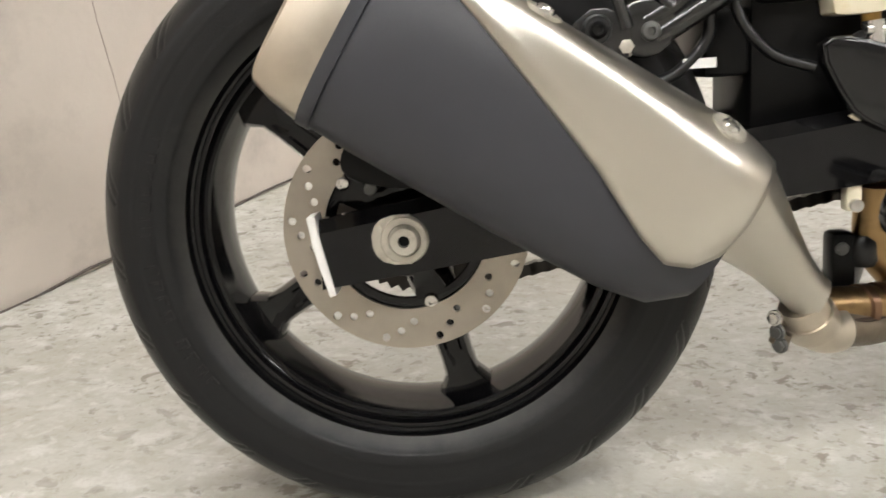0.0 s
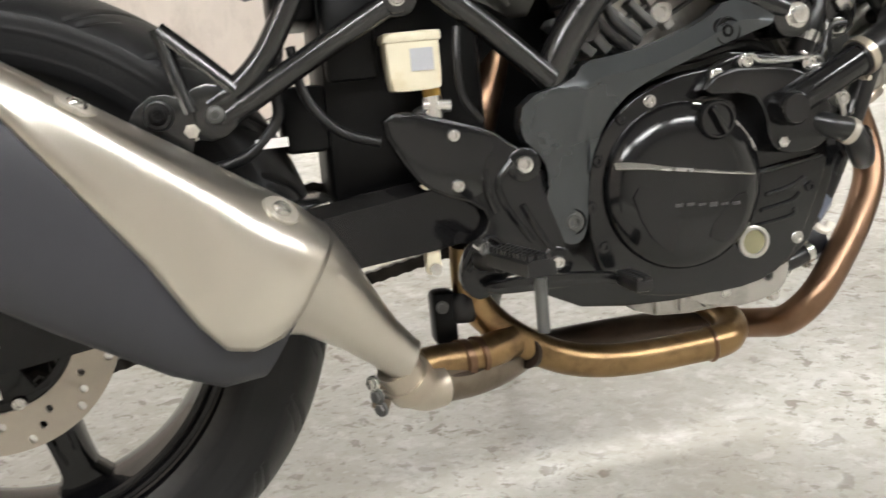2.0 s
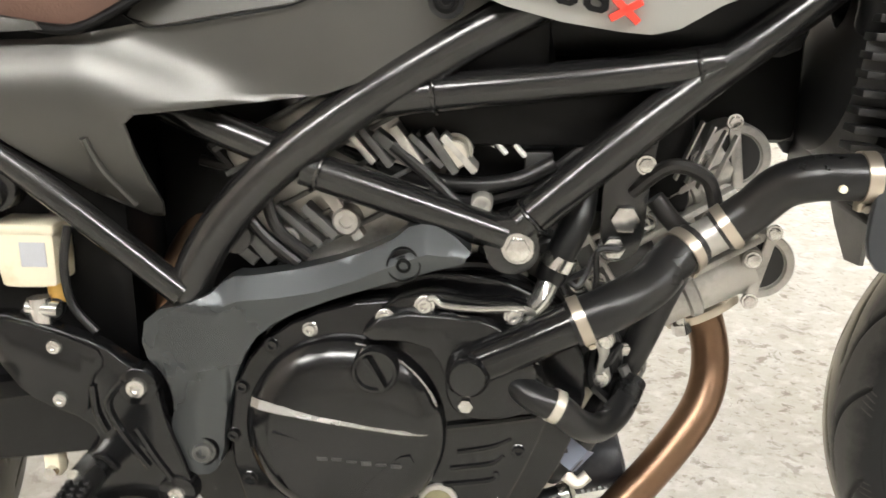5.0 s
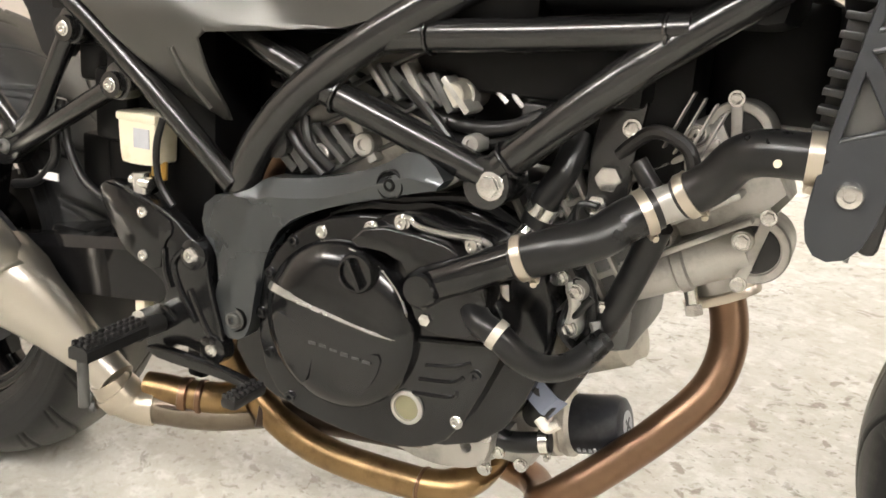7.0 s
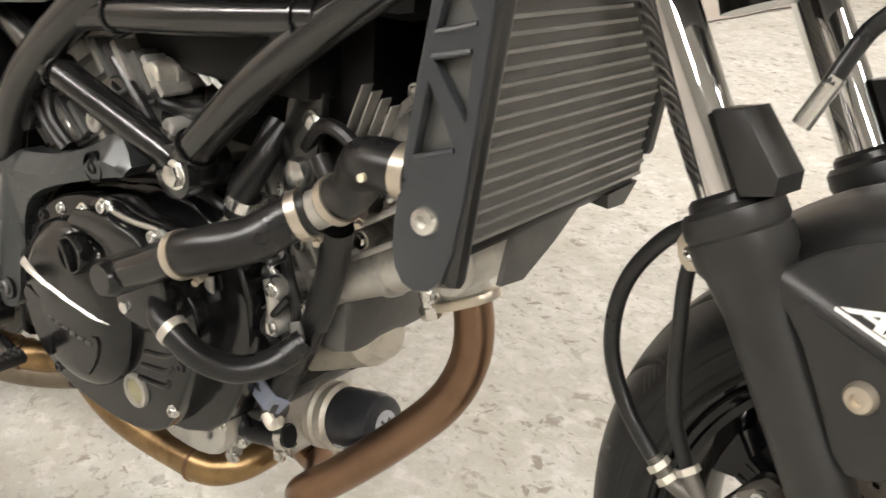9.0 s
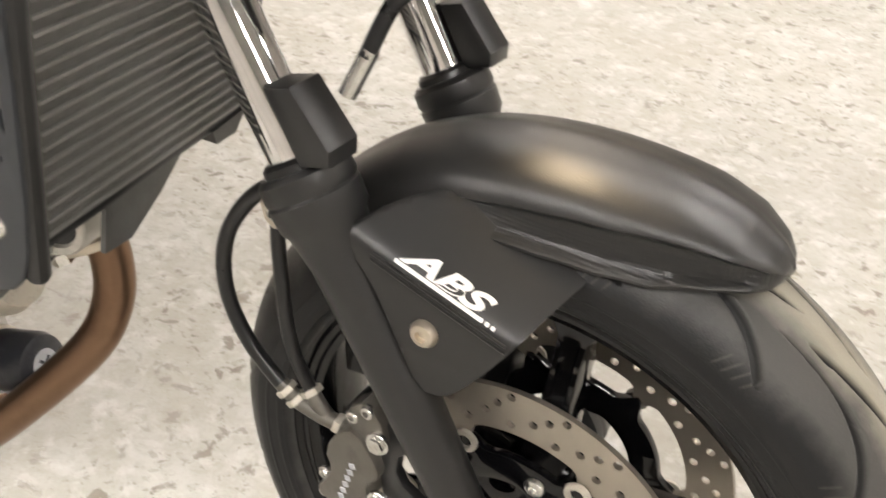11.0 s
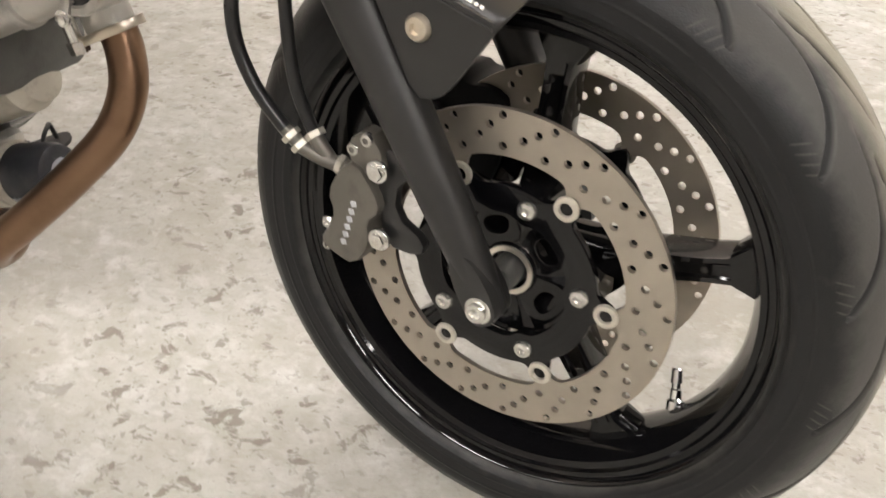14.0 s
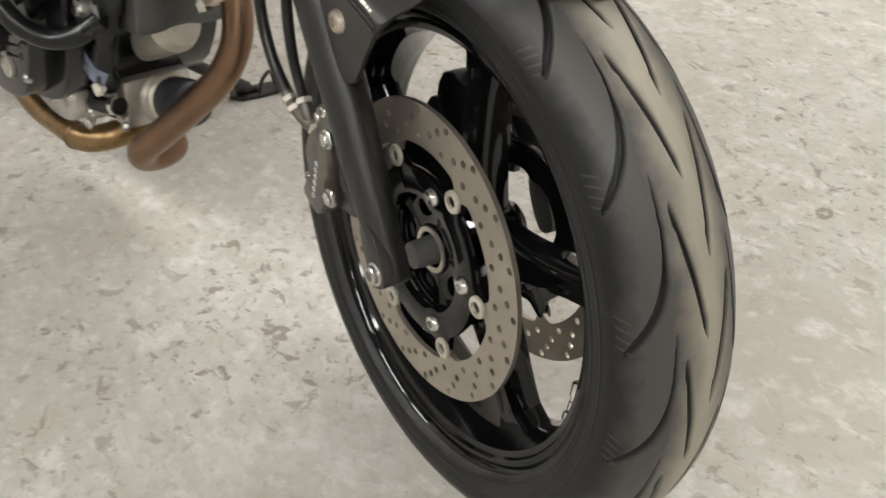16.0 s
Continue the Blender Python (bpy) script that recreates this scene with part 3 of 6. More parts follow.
for k in range(5):
    a = radians(72 * k - 75)
    bolt(rw, 0.076 * math.cos(a), -0.087, 0.076 * math.sin(a), 0.0075, "button")
# Sidewall lettering on the rear tyre becomes worn bars.
for k in range(17):
    if k in (7, 12):
        continue
    a = radians(158 + k * 3.6)
    bm = bmesh.new()
    q = Matrix.Rotation(-a, 4, "Y") @ Matrix.Translation((0.262, -0.0800, 0))
    add_box(bm, (-0.008, -0.0012, -0.005), (-0.005, 0.002, 0.005), 0.0005, q)
    add_box(bm, (-0.005, -0.0012, -0.005), (0.006, 0.002, -0.0025), 0.0005, q)
    if k % 3:
        add_box(bm, (0.005, -0.0012, -0.0025), (0.008, 0.002, 0.005), 0.0005, q)
    if k % 2:
        add_box(bm, (-0.005, -0.0012, 0.0025), (0.005, 0.002, 0.005), 0.0005, q)
    part("raised_marking", bm, TYRE_R, rw)

# Swingarm, axle, chain.
sw = part("swingarm", loft([[(x, y0, z0), (x, y0 - 0.0, z1 - 0.012), (x, y0 + 0.010, z1), (x, y1 - 0.008, z1), (x, y1, z1 - 0.012), (x, y1, z0 + 0.008), (x, y1 - 0.008, z0), (x, y0 + 0.008, z0)]
                     for x, y0, y1, z0, z1 in ((-0.074, -0.134, -0.104, 0.262, 0.327), (0.02, -0.134, -0.104, 0.275, 0.342), (0.12, -0.132, -0.100, 0.289, 0.357), (0.28, -0.124, -0.085, 0.318, 0.382), (0.42, -0.112, -0.075, 0.330, 0.400), (0.54, -0.105, -0.07, 0.345, 0.415))]), GLOSS, bike, "black box-section swingarm with silver end cap")
part("end_cap", plate([(-0.0835, 0.3305), (-0.0755, 0.3325), (-0.0725, 0.310), (-0.0680, 0.288), (-0.0610, 0.2565), (-0.0675, 0.2545), (-0.0755, 0.283), (-0.0805, 0.306)], -0.1355, -0.104, bevel=0.0012), WHITE, sw, "bright silver end cap")
part("swingarm_crossbeam", box((0.26, -0.09, 0.33), (0.34, 0.09, 0.39), 0.012), FRAME, sw)
part("swingarm_left_beam", loft([[(x, y0, z0), (x, y0, z1), (x, y1, z1), (x, y1, z0)] for x, y0, y1, z0, z1 in ((-0.074, 0.104, 0.134, 0.262, 0.327), (0.12, 0.100, 0.132, 0.289, 0.357), (0.54, 0.07, 0.105, 0.345, 0.415))]), FRAME, sw)
nut = part("axle_nut", lathe([(-0.128, 0.0228), (-0.136, 0.0228), (-0.1385, 0.0210), (-0.1385, 0.0155), (-0.136, 0.0148), (-0.144, 0.0140), (-0.1465, 0.0122), (-0.1465, 0.0055), (-0.138, 0.0055), (-0.138, 0.0)], 48, (0.006, 0, 0.306)), NUTM, sw, "pale cast axle nut and washer")
part("axle_bore", lathe([(-0.1383, 0.0), (-0.1383, 0.0056), (-0.1375, 0.0056)], 20, (0.006, 0, 0.306)), DARK, nut)
part("adjuster_plate", plate(soften([(-0.024, 0.296), (-0.012, 0.283), (0.02, 0.283), (0.02, 0.33), (-0.012, 0.329), (-0.024, 0.318)], 1), -0.1365, -0.130, bevel=0.001), NUTM, sw)
# Rear caliper behind the disc's top.
rc = part("rear_caliper", plate(soften([(-0.055, 0.365), (-0.045, 0.40), (0.0, 0.425), (0.06, 0.42), (0.075, 0.385), (0.04, 0.355), (0.0, 0.35)], 2), -0.118, -0.07, bevel=0.005), DARK, bike, "black sliding rear brake caliper")
for x, z in ((-0.030, 0.372), (-0.008, 0.365), (-0.025, 0.352), (0.010, 0.372)):
    bolt(rc, x, -0.114, z, 0.0045, "hex", SHADOWGREY)
part("brake_hose", tube([(-0.03, -0.122, 0.385), (-0.015, -0.128, 0.400), (0.02, -0.122, 0.395), (0.05, -0.115, 0.42)], 0.005), RUBBER, rc)
chain = part("chain", plate(circle(0.045, 0.214, 0.0095, 8), 0.045, 0.058), OILY, bike, "dark oily drive chain")
LINKS = [bmesh.new() for _ in range(1)]
add_plate(LINKS[0], soften([(-0.0125, -0.005), (-0.0125, 0.005), (-0.006, 0.0075), (0.0, 0.0055), (0.006, 0.0075), (0.0125, 0.005), (0.0125, -0.005), (0.006, -0.0075), (0.0, -0.0055), (-0.006, -0.0075)], 1), -0.0065, 0.0065)
me_link = bpy.data.meshes.new("chain_link")
LINKS[0].to_mesh(me_link)
LINKS[0].free()
for i in range(1, 32):
    t = i / 31
    for z in (0.214 + 0.100 * t, 0.395 - 0.01 * t):
        link("chain_link", me_link, OILY, chain, "", Matrix.Translation((0.045 + 0.50 * t, 0.052, z)) @ Matrix.Rotation(radians(-7), 4, "Y"), 0)
part("sprocket", plate([((0.092 + 0.006 * (k % 2)) * math.cos(k * math.pi / 44), (0.092 + 0.006 * (k % 2)) * math.sin(k * math.pi / 44)) for k in range(88)], 0.048, 0.054, [circle(0, 0, 0.05, 32)]), OILY, rw)

# Silencer. Its axis runs forward and down; (u, p) are along and across that axis.
CU, SU = math.cos(radians(32.8)), math.sin(radians(32.8))


def up(u, p, y):
    return Vector((CU * u + SU * p, y, -SU * u + CU * p))


def sec(u, pc, yc, hp, hy, n=2.6, k=40, squash=1.0):
    out = []
    for i in range(k):
        a = 2 * math.pi * i / k
        c, s = math.cos(a), math.sin(a)
        out.append(up(u, pc + hp * math.copysign(abs(c) ** (2 / n), c), yc + hy * math.copysign(abs(s) ** (2 / n), s)))
    return out


mf = part("silencer", loft([sec(-0.292, 0.402, -0.178, 0.081, 0.050), sec(-0.285, 0.402, -0.178, 0.0865, 0.054), sec(-0.24, 0.402, -0.178, 0.088, 0.056), sec(-0.1, 0.402, -0.178, 0.088, 0.056), sec(0.0, 0.402, -0.175, 0.085, 0.055), sec(0.045, 0.403, -0.172, 0.078, 0.052), sec(0.072, 0.406, -0.17, 0.06, 0.045)]), CHARCOAL, bike, "charcoal tri-oval exhaust silencer")
part("end_cap", loft([sec(-0.287, 0.402, -0.178, 0.0855, 0.053, 3.0), sec(-0.292, 0.400, -0.178, 0.0845, 0.0525, 3.0), sec(-0.318, 0.396, -0.176, 0.076, 0.048, 3.4), sec(-0.336, 0.394, -0.174, 0.068, 0.044, 3.6), sec(-0.339, 0.394, -0.174, 0.064, 0.041, 3.6)]), CAPSTEEL, mf, "warm silver pressed end cap", smooth=25)
TP = Matrix.Translation(up(-0.282, 0.456, -0.205)) @ Matrix.Rotation(radians(32.8), 4, "Y") @ Matrix.Rotation(radians(180), 4, "Z")
part("tail_pipe", lathe([(-0.01, 0.026), (0.022, 0.026), (0.024, 0.0275), (0.040, 0.0275), (0.043, 0.0255), (0.043, 0.022), (0.0, 0.021), (0.0, 0.0)], 36, axis="x"), CHROME, mf, "polished chrome outlet", TP)
part("seam_band", loft([sec(-0.278, 0.402, -0.178, 0.0885, 0.0560), sec(-0.278, 0.402, -0.178, 0.0889, 0.0566), sec(-0.290, 0.402, -0.178, 0.0889, 0.0566), sec(-0.290, 0.402, -0.178, 0.0850, 0.0525)]), CHARCOAL, mf)


def skin(u, p, off):
    """A point of the silencer's outer side, lifted by off."""
    hp, hy, yc = 0.088 + off, 0.056 + off, -0.178
    f = min(1.0, abs((p - 0.402) / hp))
    return up(u, p, yc - hy * (1 - f ** 2.6) ** (1 / 2.6))


def shield_low(u):
    pts = ((-0.25, 0.480), (-0.20, 0.462), (-0.138, 0.438), (-0.058, 0.406), (0.0, 0.376), (0.030, 0.366), (0.052, 0.374), (0.068, 0.395), (0.074, 0.430))
    for (a, b), (c, d) in zip(pts, pts[1:]):
        if u <= c:
            return b + (d - b) * (u - a) / (c - a)
    return pts[-1][1]


def shield_at(u, f):
    """A point of the shield: f runs from its lower edge (0) to its top (1), with a soft fold between."""
    lo = shield_low(u)
    q = max(-1.0, min(1.0, (lo - 0.402) / 0.0905))
    a0 = math.acos(math.copysign(abs(q) ** 1.3, q))
    a = a0 + (radians(-8) - a0) * f
    k = max(0.0, (u - 0.02) / 0.052)
    fold = 0.010 * math.sin(math.pi * min(1.0, max(0.0, (u + 0.25) / 0.34))) ** 0.8 * math.exp(-((f - 0.40) / 0.22) ** 2)
    off = 0.0050 * min(1.0, f * 12) + fold - 0.010 * k * k
    c, s = math.cos(a), math.sin(a)
    hp, hy = 0.088 + off, 0.056 + off
    return up(u, 0.402 + hp * math.copysign(abs(c) ** (2 / 2.6), c), -0.178 - hy * math.copysign(abs(s) ** (2 / 2.6), s))


sh = part("heat_shield", loft([[shield_at(-0.25 + 0.322 * i / 60, j / 30) for j in range(31)] for i in range(61)], closed=False), STEEL, mf, "brushed stainless heat shield with two bolts", smooth=70)
sh.modifiers.new("thick", "SOLIDIFY").thickness = 0.002
for u, f in ((-0.155, 0.56), (0.020, 0.68)):
    c, n = shield_at(u, f), (shield_at(u, f + 0.02) - shield_at(u, f - 0.02)).cross(shield_at(u + 0.01, f) - shield_at(u - 0.01, f)).normalized()
    if n.y > 0:
        n = -n
    q = Vector((0, -1, 0)).rotation_difference(n).to_matrix().to_4x4()
    part("washer", lathe([(0.003, 0.0165), (-0.0006, 0.0165), (-0.0012, 0.0150), (-0.0004, 0.0120), (-0.0004, 0.0)], 32), NUTM, sh, "", Matrix.Translation(c) @ q)
    bolt(sh, *(c + n * 0.0004), 0.0085, "button", m=q)
cone = part("exhaust_cone", loft([sec(0.03, 0.432, -0.170, 0.060, 0.047, 2.2), sec(0.065, 0.436, -0.165, 0.054, 0.044, 2.1), sec(0.09, 0.434, -0.158, 0.044, 0.038, 2), sec(0.13, 0.422, -0.14, 0.033, 0.031, 2), sec(0.17, 0.408, -0.122, 0.025, 0.025, 2), sec(0.195, 0.400, -0.114, 0.0235, 0.0235, 2), sec(0.205, 0.398, -0.111, 0.0232, 0.0232, 2)]), STEEL, mf, "brushed steel tapering link cone", smooth=60)
part("exhaust_elbow", tube([(0.376, -0.112, 0.222), (0.385, -0.106, 0.203), (0.396, -0.097, 0.192), (0.407, -0.090, 0.187), (0.420, -0.083, 0.186)], 0.0228, 26, 6), CAPSTEEL, mf, "warm steel elbow below the cone", smooth=60)
CLAMP = Matrix.Translation((0.386, -0.104, 0.203)) @ Matrix.Rotation(radians(58), 4, "Y") @ Matrix.Rotation(radians(25), 4, "Z")
part("exhaust_clamp", lathe([(-0.010, 0.0235), (-0.010, 0.0262), (-0.004, 0.0268), (0.004, 0.0268), (0.010, 0.0262), (0.010, 0.0235)], 36, axis="x", loop=True), CAPSTEEL, mf, "steel band clamp with bolts", CLAMP)
for dx in (-0.008, 0.010):
    part("clamp_lug", box((-0.006, -0.004, -0.006), (0.012, 0.004, 0.006), 0.0015), DULL, mf, "", Matrix.Translation((0.357 + dx * 0.5, -0.112, 0.196 + dx)) @ Matrix.Rotation(radians(20), 4, "Y"))
for dz in (0.013, -0.001, -0.014):
    bolt(mf, 0.351 + (0.004 - dz) * 0.2, -0.116, 0.196 + dz, 0.0058, "hex", SHADOWGREY if dz < 0.01 else BOLTM, Matrix.Rotation(radians(-50), 4, "Z"))
part("hanger_plate", plate(soften([(0.148, 0.462), (0.176, 0.502), (0.204, 0.502), (0.222, 0.480), (0.210, 0.440), (0.18, 0.440)], 1), -0.125, -0.117, bevel=0.001), FRAME, mf)
hx = part("hanger_rubber", lathe([(-0.135, 0.0), (-0.135, 0.0115), (-0.125, 0.0135), (-0.11, 0.0135), (-0.11, 0.0)], 28, (0.188, 0, 0.484)), RUBBER, mf)
bolt(hx, 0.188, -0.135, 0.484, 0.0065, "socket", DARK)


# ---- front wheel, fork and mudguard (built about the front axle, then turned with the steering) ----
fw = part("front_wheel", lathe([(-0.046, 0.222), (-0.0490, 0.2200), (-0.0495, 0.2175), (-0.047, 0.2150), (-0.0435, 0.2135), (-0.0425, 0.2110), (-0.0430, 0.2085), (-0.040, 0.2065), (-0.038, 0.201), (-0.022, 0.194), (-0.010, 0.191), (0.010, 0.191), (0.022, 0.194), (0.038, 0.201), (0.040, 0.209), (0.048, 0.216), (0.046, 0.222), (0.036, 0.216), (0.0, 0.200), (-0.036, 0.216)], 128, loop=True), GLOSS, bike, "gloss black five-spoke cast front wheel", FRONT_WHEEL)
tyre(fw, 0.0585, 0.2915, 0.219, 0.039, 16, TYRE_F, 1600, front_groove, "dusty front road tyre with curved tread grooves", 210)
for k in range(5):
    spoke(fw, 15 + 72 * k, 0.04, 0.193, 0.017, 0.0105, 0.022, 0.016)
part("hub", lathe([(-0.048, 0.0), (-0.048, 0.0095), (-0.041, 0.011), (-0.041, 0.017), (-0.048, 0.018), (-0.048, 0.0235), (-0.038, 0.026), (-0.027, 0.040), (0.027, 0.040), (0.038, 0.026), (0.046, 0.0235), (0.046, 0.0)], 48), GLOSS, fw)
part("bearing_ring", lathe([(-0.0475, 0.0180), (-0.0500, 0.0180), (-0.0500, 0.0225), (-0.0475, 0.0225)], 40, loop=True), STEEL, fw, "bright steel ring round the axle")
part("axle_spacer", lathe([(-0.070, 0.0), (-0.070, 0.0125), (-0.052, 0.0140), (-0.040, 0.0140)], 32), SHADOWGREY, fw, "dull grey axle spacer")
for k in range(5):
    a = radians(5 + 72 * k)
    arm = Matrix.Rotation(-a, 4, "Y")
    part("hub_rib", loft([[(r, -d, -w), (r, -d - 0.003, 0.0), (r, -d, w), (r, -0.016, w * 1.3), (r, -0.016, -w * 1.3)] for r, w, d in ((0.021, 0.0055, 0.044), (0.040, 0.0050, 0.0455), (0.058, 0.0085, 0.048), (0.070, 0.0125, 0.0510), (0.080, 0.0100, 0.0510))]), GLOSS, fw, "", arm, 30)
    part("hub_web", loft([[(r * math.cos(t), y, r * math.sin(t)) for r, y in ((0.024, -0.030), (0.040, -0.037), (0.061, -0.049), (0.066, -0.043), (0.044, -0.028), (0.024, -0.018))] for t in (radians(18 + 36 * i / 6) for i in range(7))]), GLOSS, fw, "", arm, 30)
windows = [soften([(r * math.cos(radians(41 + 72 * k + d)), r * math.sin(radians(41 + 72 * k + d))) for r, d in ((0.034, -17), (0.034, 17), (0.050, 15), (0.050, -15))], 2) for k in range(5)]
part("hub_face", plate(circle(0, 0, 0.0600, 60), -0.0465, -0.0420, [circle(0, 0, 0.024, 32)] + windows, 0.0012), GLOSS, fw, "cast hub face with five windows")
for s in (-1, 1):
    y = s * 0.0565
    # Scalloped inner edge: lugs reach in to the rivets.
    edge = [((0.1065 - 0.0150 * max(0, math.cos(6 * (a - radians(-1)))) ** 8) * math.cos(a), (0.1065 - 0.0150 * max(0, math.cos(6 * (a - radians(-1)))) ** 8) * math.sin(a)) for a in (2 * math.pi * i / 180 for i in range(180))]
    d = brake_disc(fw, y, 0.109, 0.145, (0.1395, 0.131, 0.1225, 0.1145), 20, 0.1, 0.0048, inner=edge, label="drilled steel front brake disc")
    hol = [[((0.0580 - 0.0045 * max(0, math.cos(5 * (a - radians(5)))) ** 4) * math.cos(a), (0.0580 - 0.0045 * max(0, math.cos(5 * (a - radians(5)))) ** 4) * math.sin(a)) for a in (2 * math.pi * i / 90 for i in range(90))]]
    rim = [((0.0830 + 0.0175 * max(0, math.cos(6 * (a - radians(-1)))) ** 5) * math.cos(a), (0.0830 + 0.0175 * max(0, math.cos(6 * (a - radians(-1)))) ** 5) * math.sin(a)) for a in (2 * math.pi * i / 120 for i in range(120))]
    part("disc_carrier", plate(rim, y - 0.004, y + 0.004, hol, 0.0012), GLOSS, fw, "black disc carrier")
    turn = Matrix() if s < 0 else Matrix.Rotation(math.pi, 4, "Z")
    for k in range(6):
        a = radians(-1 + 60 * k)
        part("rivet", lathe([(-0.0035, 0.0105), (-0.0062, 0.0100), (-0.0068, 0.0085), (-0.0068, 0.0060), (-0.0036, 0.0055), (-0.0036, 0.0)], 24), NUTM, fw, "", Matrix.Translation((0.0925 * math.cos(a), y, 0.0925 * math.sin(a))) @ turn)
    for k in range(5):
        a = radians(5 + 72 * k)
        bolt(fw, 0.0690 * math.cos(a), y + s * 0.004, 0.0690 * math.sin(a), 0.0085, "button", m=turn)
VALVE_A, VALVE_B = Vector((0.147, 0.016, -0.126)), Vector((0.139, 0.027, -0.090))
part("valve_stem", lathe([(0.0, 0.0085), (0.008, 0.0080), (0.010, 0.0055), (0.018, 0.0052), (0.019, 0.0042), (0.024, 0.0042), (0.0245, 0.0056), (0.037, 0.0052), (0.038, 0.004), (0.038, 0.0)], 18, axis="x"), CHROME, fw, "chrome valve stem with cap", Matrix.Translation(VALVE_A) @ Vector((1, 0, 0)).rotation_difference((VALVE_B - VALVE_A).normalized()).to_matrix().to_4x4())
tilt = Matrix.Rotation(math.atan2(-0.600, 1.0), 4, "Y")
FX0 = 0.0055
for s in (-1, 1):
    leg_m = FRONT @ Matrix.Translation((FX0, 0.0125 + s * 0.0955, 0)) @ tilt
    leg = part("fork_leg", lathe([(-0.014, 0.0), (-0.014, 0.0110), (-0.010, 0.0135), (0.0, 0.0148), (0.03, 0.0165), (0.07, 0.0188), (0.12, 0.0205), (0.20, 0.0222), (0.270, 0.0242), (0.296, 0.0285), (0.302, 0.0320), (0.318, 0.0330), (0.320, 0.0315), (0.323, 0.0330), (0.334, 0.0325), (0.338, 0.029), (0.338, 0.020)], 40, axis="z"), SATIN, bike, "black cast fork lower leg", leg_m)
    part("fork_tube", lathe([(0.33, 0.0195), (0.60, 0.0195), (0.60, 0.0)], 40, axis="z"), CHROME, leg, "polished chrome fork tube")
    part("dust_seal", lathe([(0.335, 0.026), (0.343, 0.025), (0.346, 0.022), (0.346, 0.0195)], 40, axis="z"), RUBBER, leg)
    part("fork_guard", plate([(0.021, 0.340), (0.044, 0.334), (0.050, 0.344), (0.042, 0.388), (0.021, 0.394)], s * 0.008 - 0.016, s * 0.008 + 0.016, bevel=0.003), SATIN, leg, "black plastic fork guard")
    foot = part("axle_clamp", plate(soften([(-0.011, -0.017), (0.010, -0.017), (0.015, 0.0), (0.014, 0.024), (0.009, 0.045), (-0.009, 0.045), (-0.014, 0.024), (-0.015, 0.0)], 2), -0.016, 0.012, bevel=0.006), SATIN, leg)
    bolt(leg, 0.0, s * 0.0165, -0.002, 0.0088, "socket", m=Matrix() if s < 0 else Matrix.Rotation(math.pi, 4, "Z"))
    # Caliper behind the leg.
    cal_m = FRONT @ Matrix.Translation((-0.003, 0.0125 + s * 0.0750, 0.0))
    cm = Matrix() if s < 0 else Matrix.Rotation(math.pi, 4, "Z")
    out = soften([(-0.112, 0.088), (-0.094, 0.066), (-0.088, 0.050), (-0.101, 0.036), (-0.097, 0.018), (-0.112, -0.010), (-0.136, -0.004), (-0.149, 0.004), (-0.138, 0.022), (-0.133, 0.036), (-0.140, 0.052), (-0.128, 0.078)], 1)
    # The far caliper is near-black: its shade is put into the colour.
    cal = part("front_caliper", plate(out, -0.032, -0.004, bevel=0.006) if s < 0 else plate(out, 0.004, 0.032, bevel=0.006), CALIPER if s < 0 else DARK, bike, "brake caliper, bronze-grey nearby, the far one painted shade-dark", cal_m)
    part("caliper_half", plate(soften([(-0.118, 0.085), (-0.105, 0.06), (-0.108, 0.02), (-0.120, -0.008), (-0.145, -0.010), (-0.150, 0.055), (-0.135, 0.085)], 2), -s * 0.002, -s * 0.040, bevel=0.004), DARK, cal)
    part("mounting_bracket", plate(soften([(-0.100, 0.100), (-0.05, 0.108), (-0.04, 0.092), (-0.078, 0.078), (-0.080, 0.046), (-0.050, 0.030), (-0.055, 0.014), (-0.09, 0.015), (-0.095, 0.05)], 1), s * 0.012, s * 0.022, bevel=0.002), SATIN, cal)
    if s > 0:
        part("caliper_body", plate(soften([(-0.142, 0.060), (-0.136, 0.106), (-0.112, 0.116), (-0.100, 0.108), (-0.075, 0.112), (-0.055, 0.100), (-0.058, 0.05), (-0.075, 0.0), (-0.125, 0.0)], 1), -0.030, 0.034, bevel=0.006), DARK, cal)
        part("brake_hose", tube([(-0.118, 0.0, 0.110), (-0.121, 0.0, 0.130), (-0.130, 0.0, 0.165), (-0.150, -0.01, 0.22)], 0.0052, 12, 6), RUBBER, cal)
        part("banjo", tube([(-0.118, 0.0, 0.108), (-0.120, 0.0, 0.138)], 0.0078, 12, 2), DARK, cal)
    if s < 0:
        for x, z, r, kd in ((-0.104, 0.107, 0.0062, "button"), (-0.117, 0.096, 0.0062, "button"), (-0.092, 0.085, 0.0072, "hex"), (-0.089, 0.024, 0.0072, "hex"), (-0.143, 0.020, 0.0045, "socket"), (-0.144, -0.002, 0.005, "button")):
            bolt(cal, x, -0.030 if kd == "hex" else -0.026, z, r, kd)
        part("upper_lug", plate(soften([(-0.125, 0.10), (-0.104, 0.118), (-0.086, 0.095), (-0.09, 0.07), (-0.115, 0.075)], 1), -0.028, -0.008, bevel=0.003), CALIPER, cal)
        for k in range(6):
            part("maker_mark_bar", box((-0.0026, -0.0328, -0.0026), (0.0026, -0.031, 0.0026), 0.0005), LABEL, cal, "", Matrix.Translation((-0.113 - 0.0020 * k, 0, 0.050 - 0.0078 * k)) @ Matrix.Rotation(radians(-18), 4, "Y"))
        part("banjo", tube([(-0.172, -0.024, 0.082), (-0.150, -0.022, 0.076), (-0.122, -0.018, 0.072)], 0.0066, 12, 4), CALIPER, cal, "grey hose union")
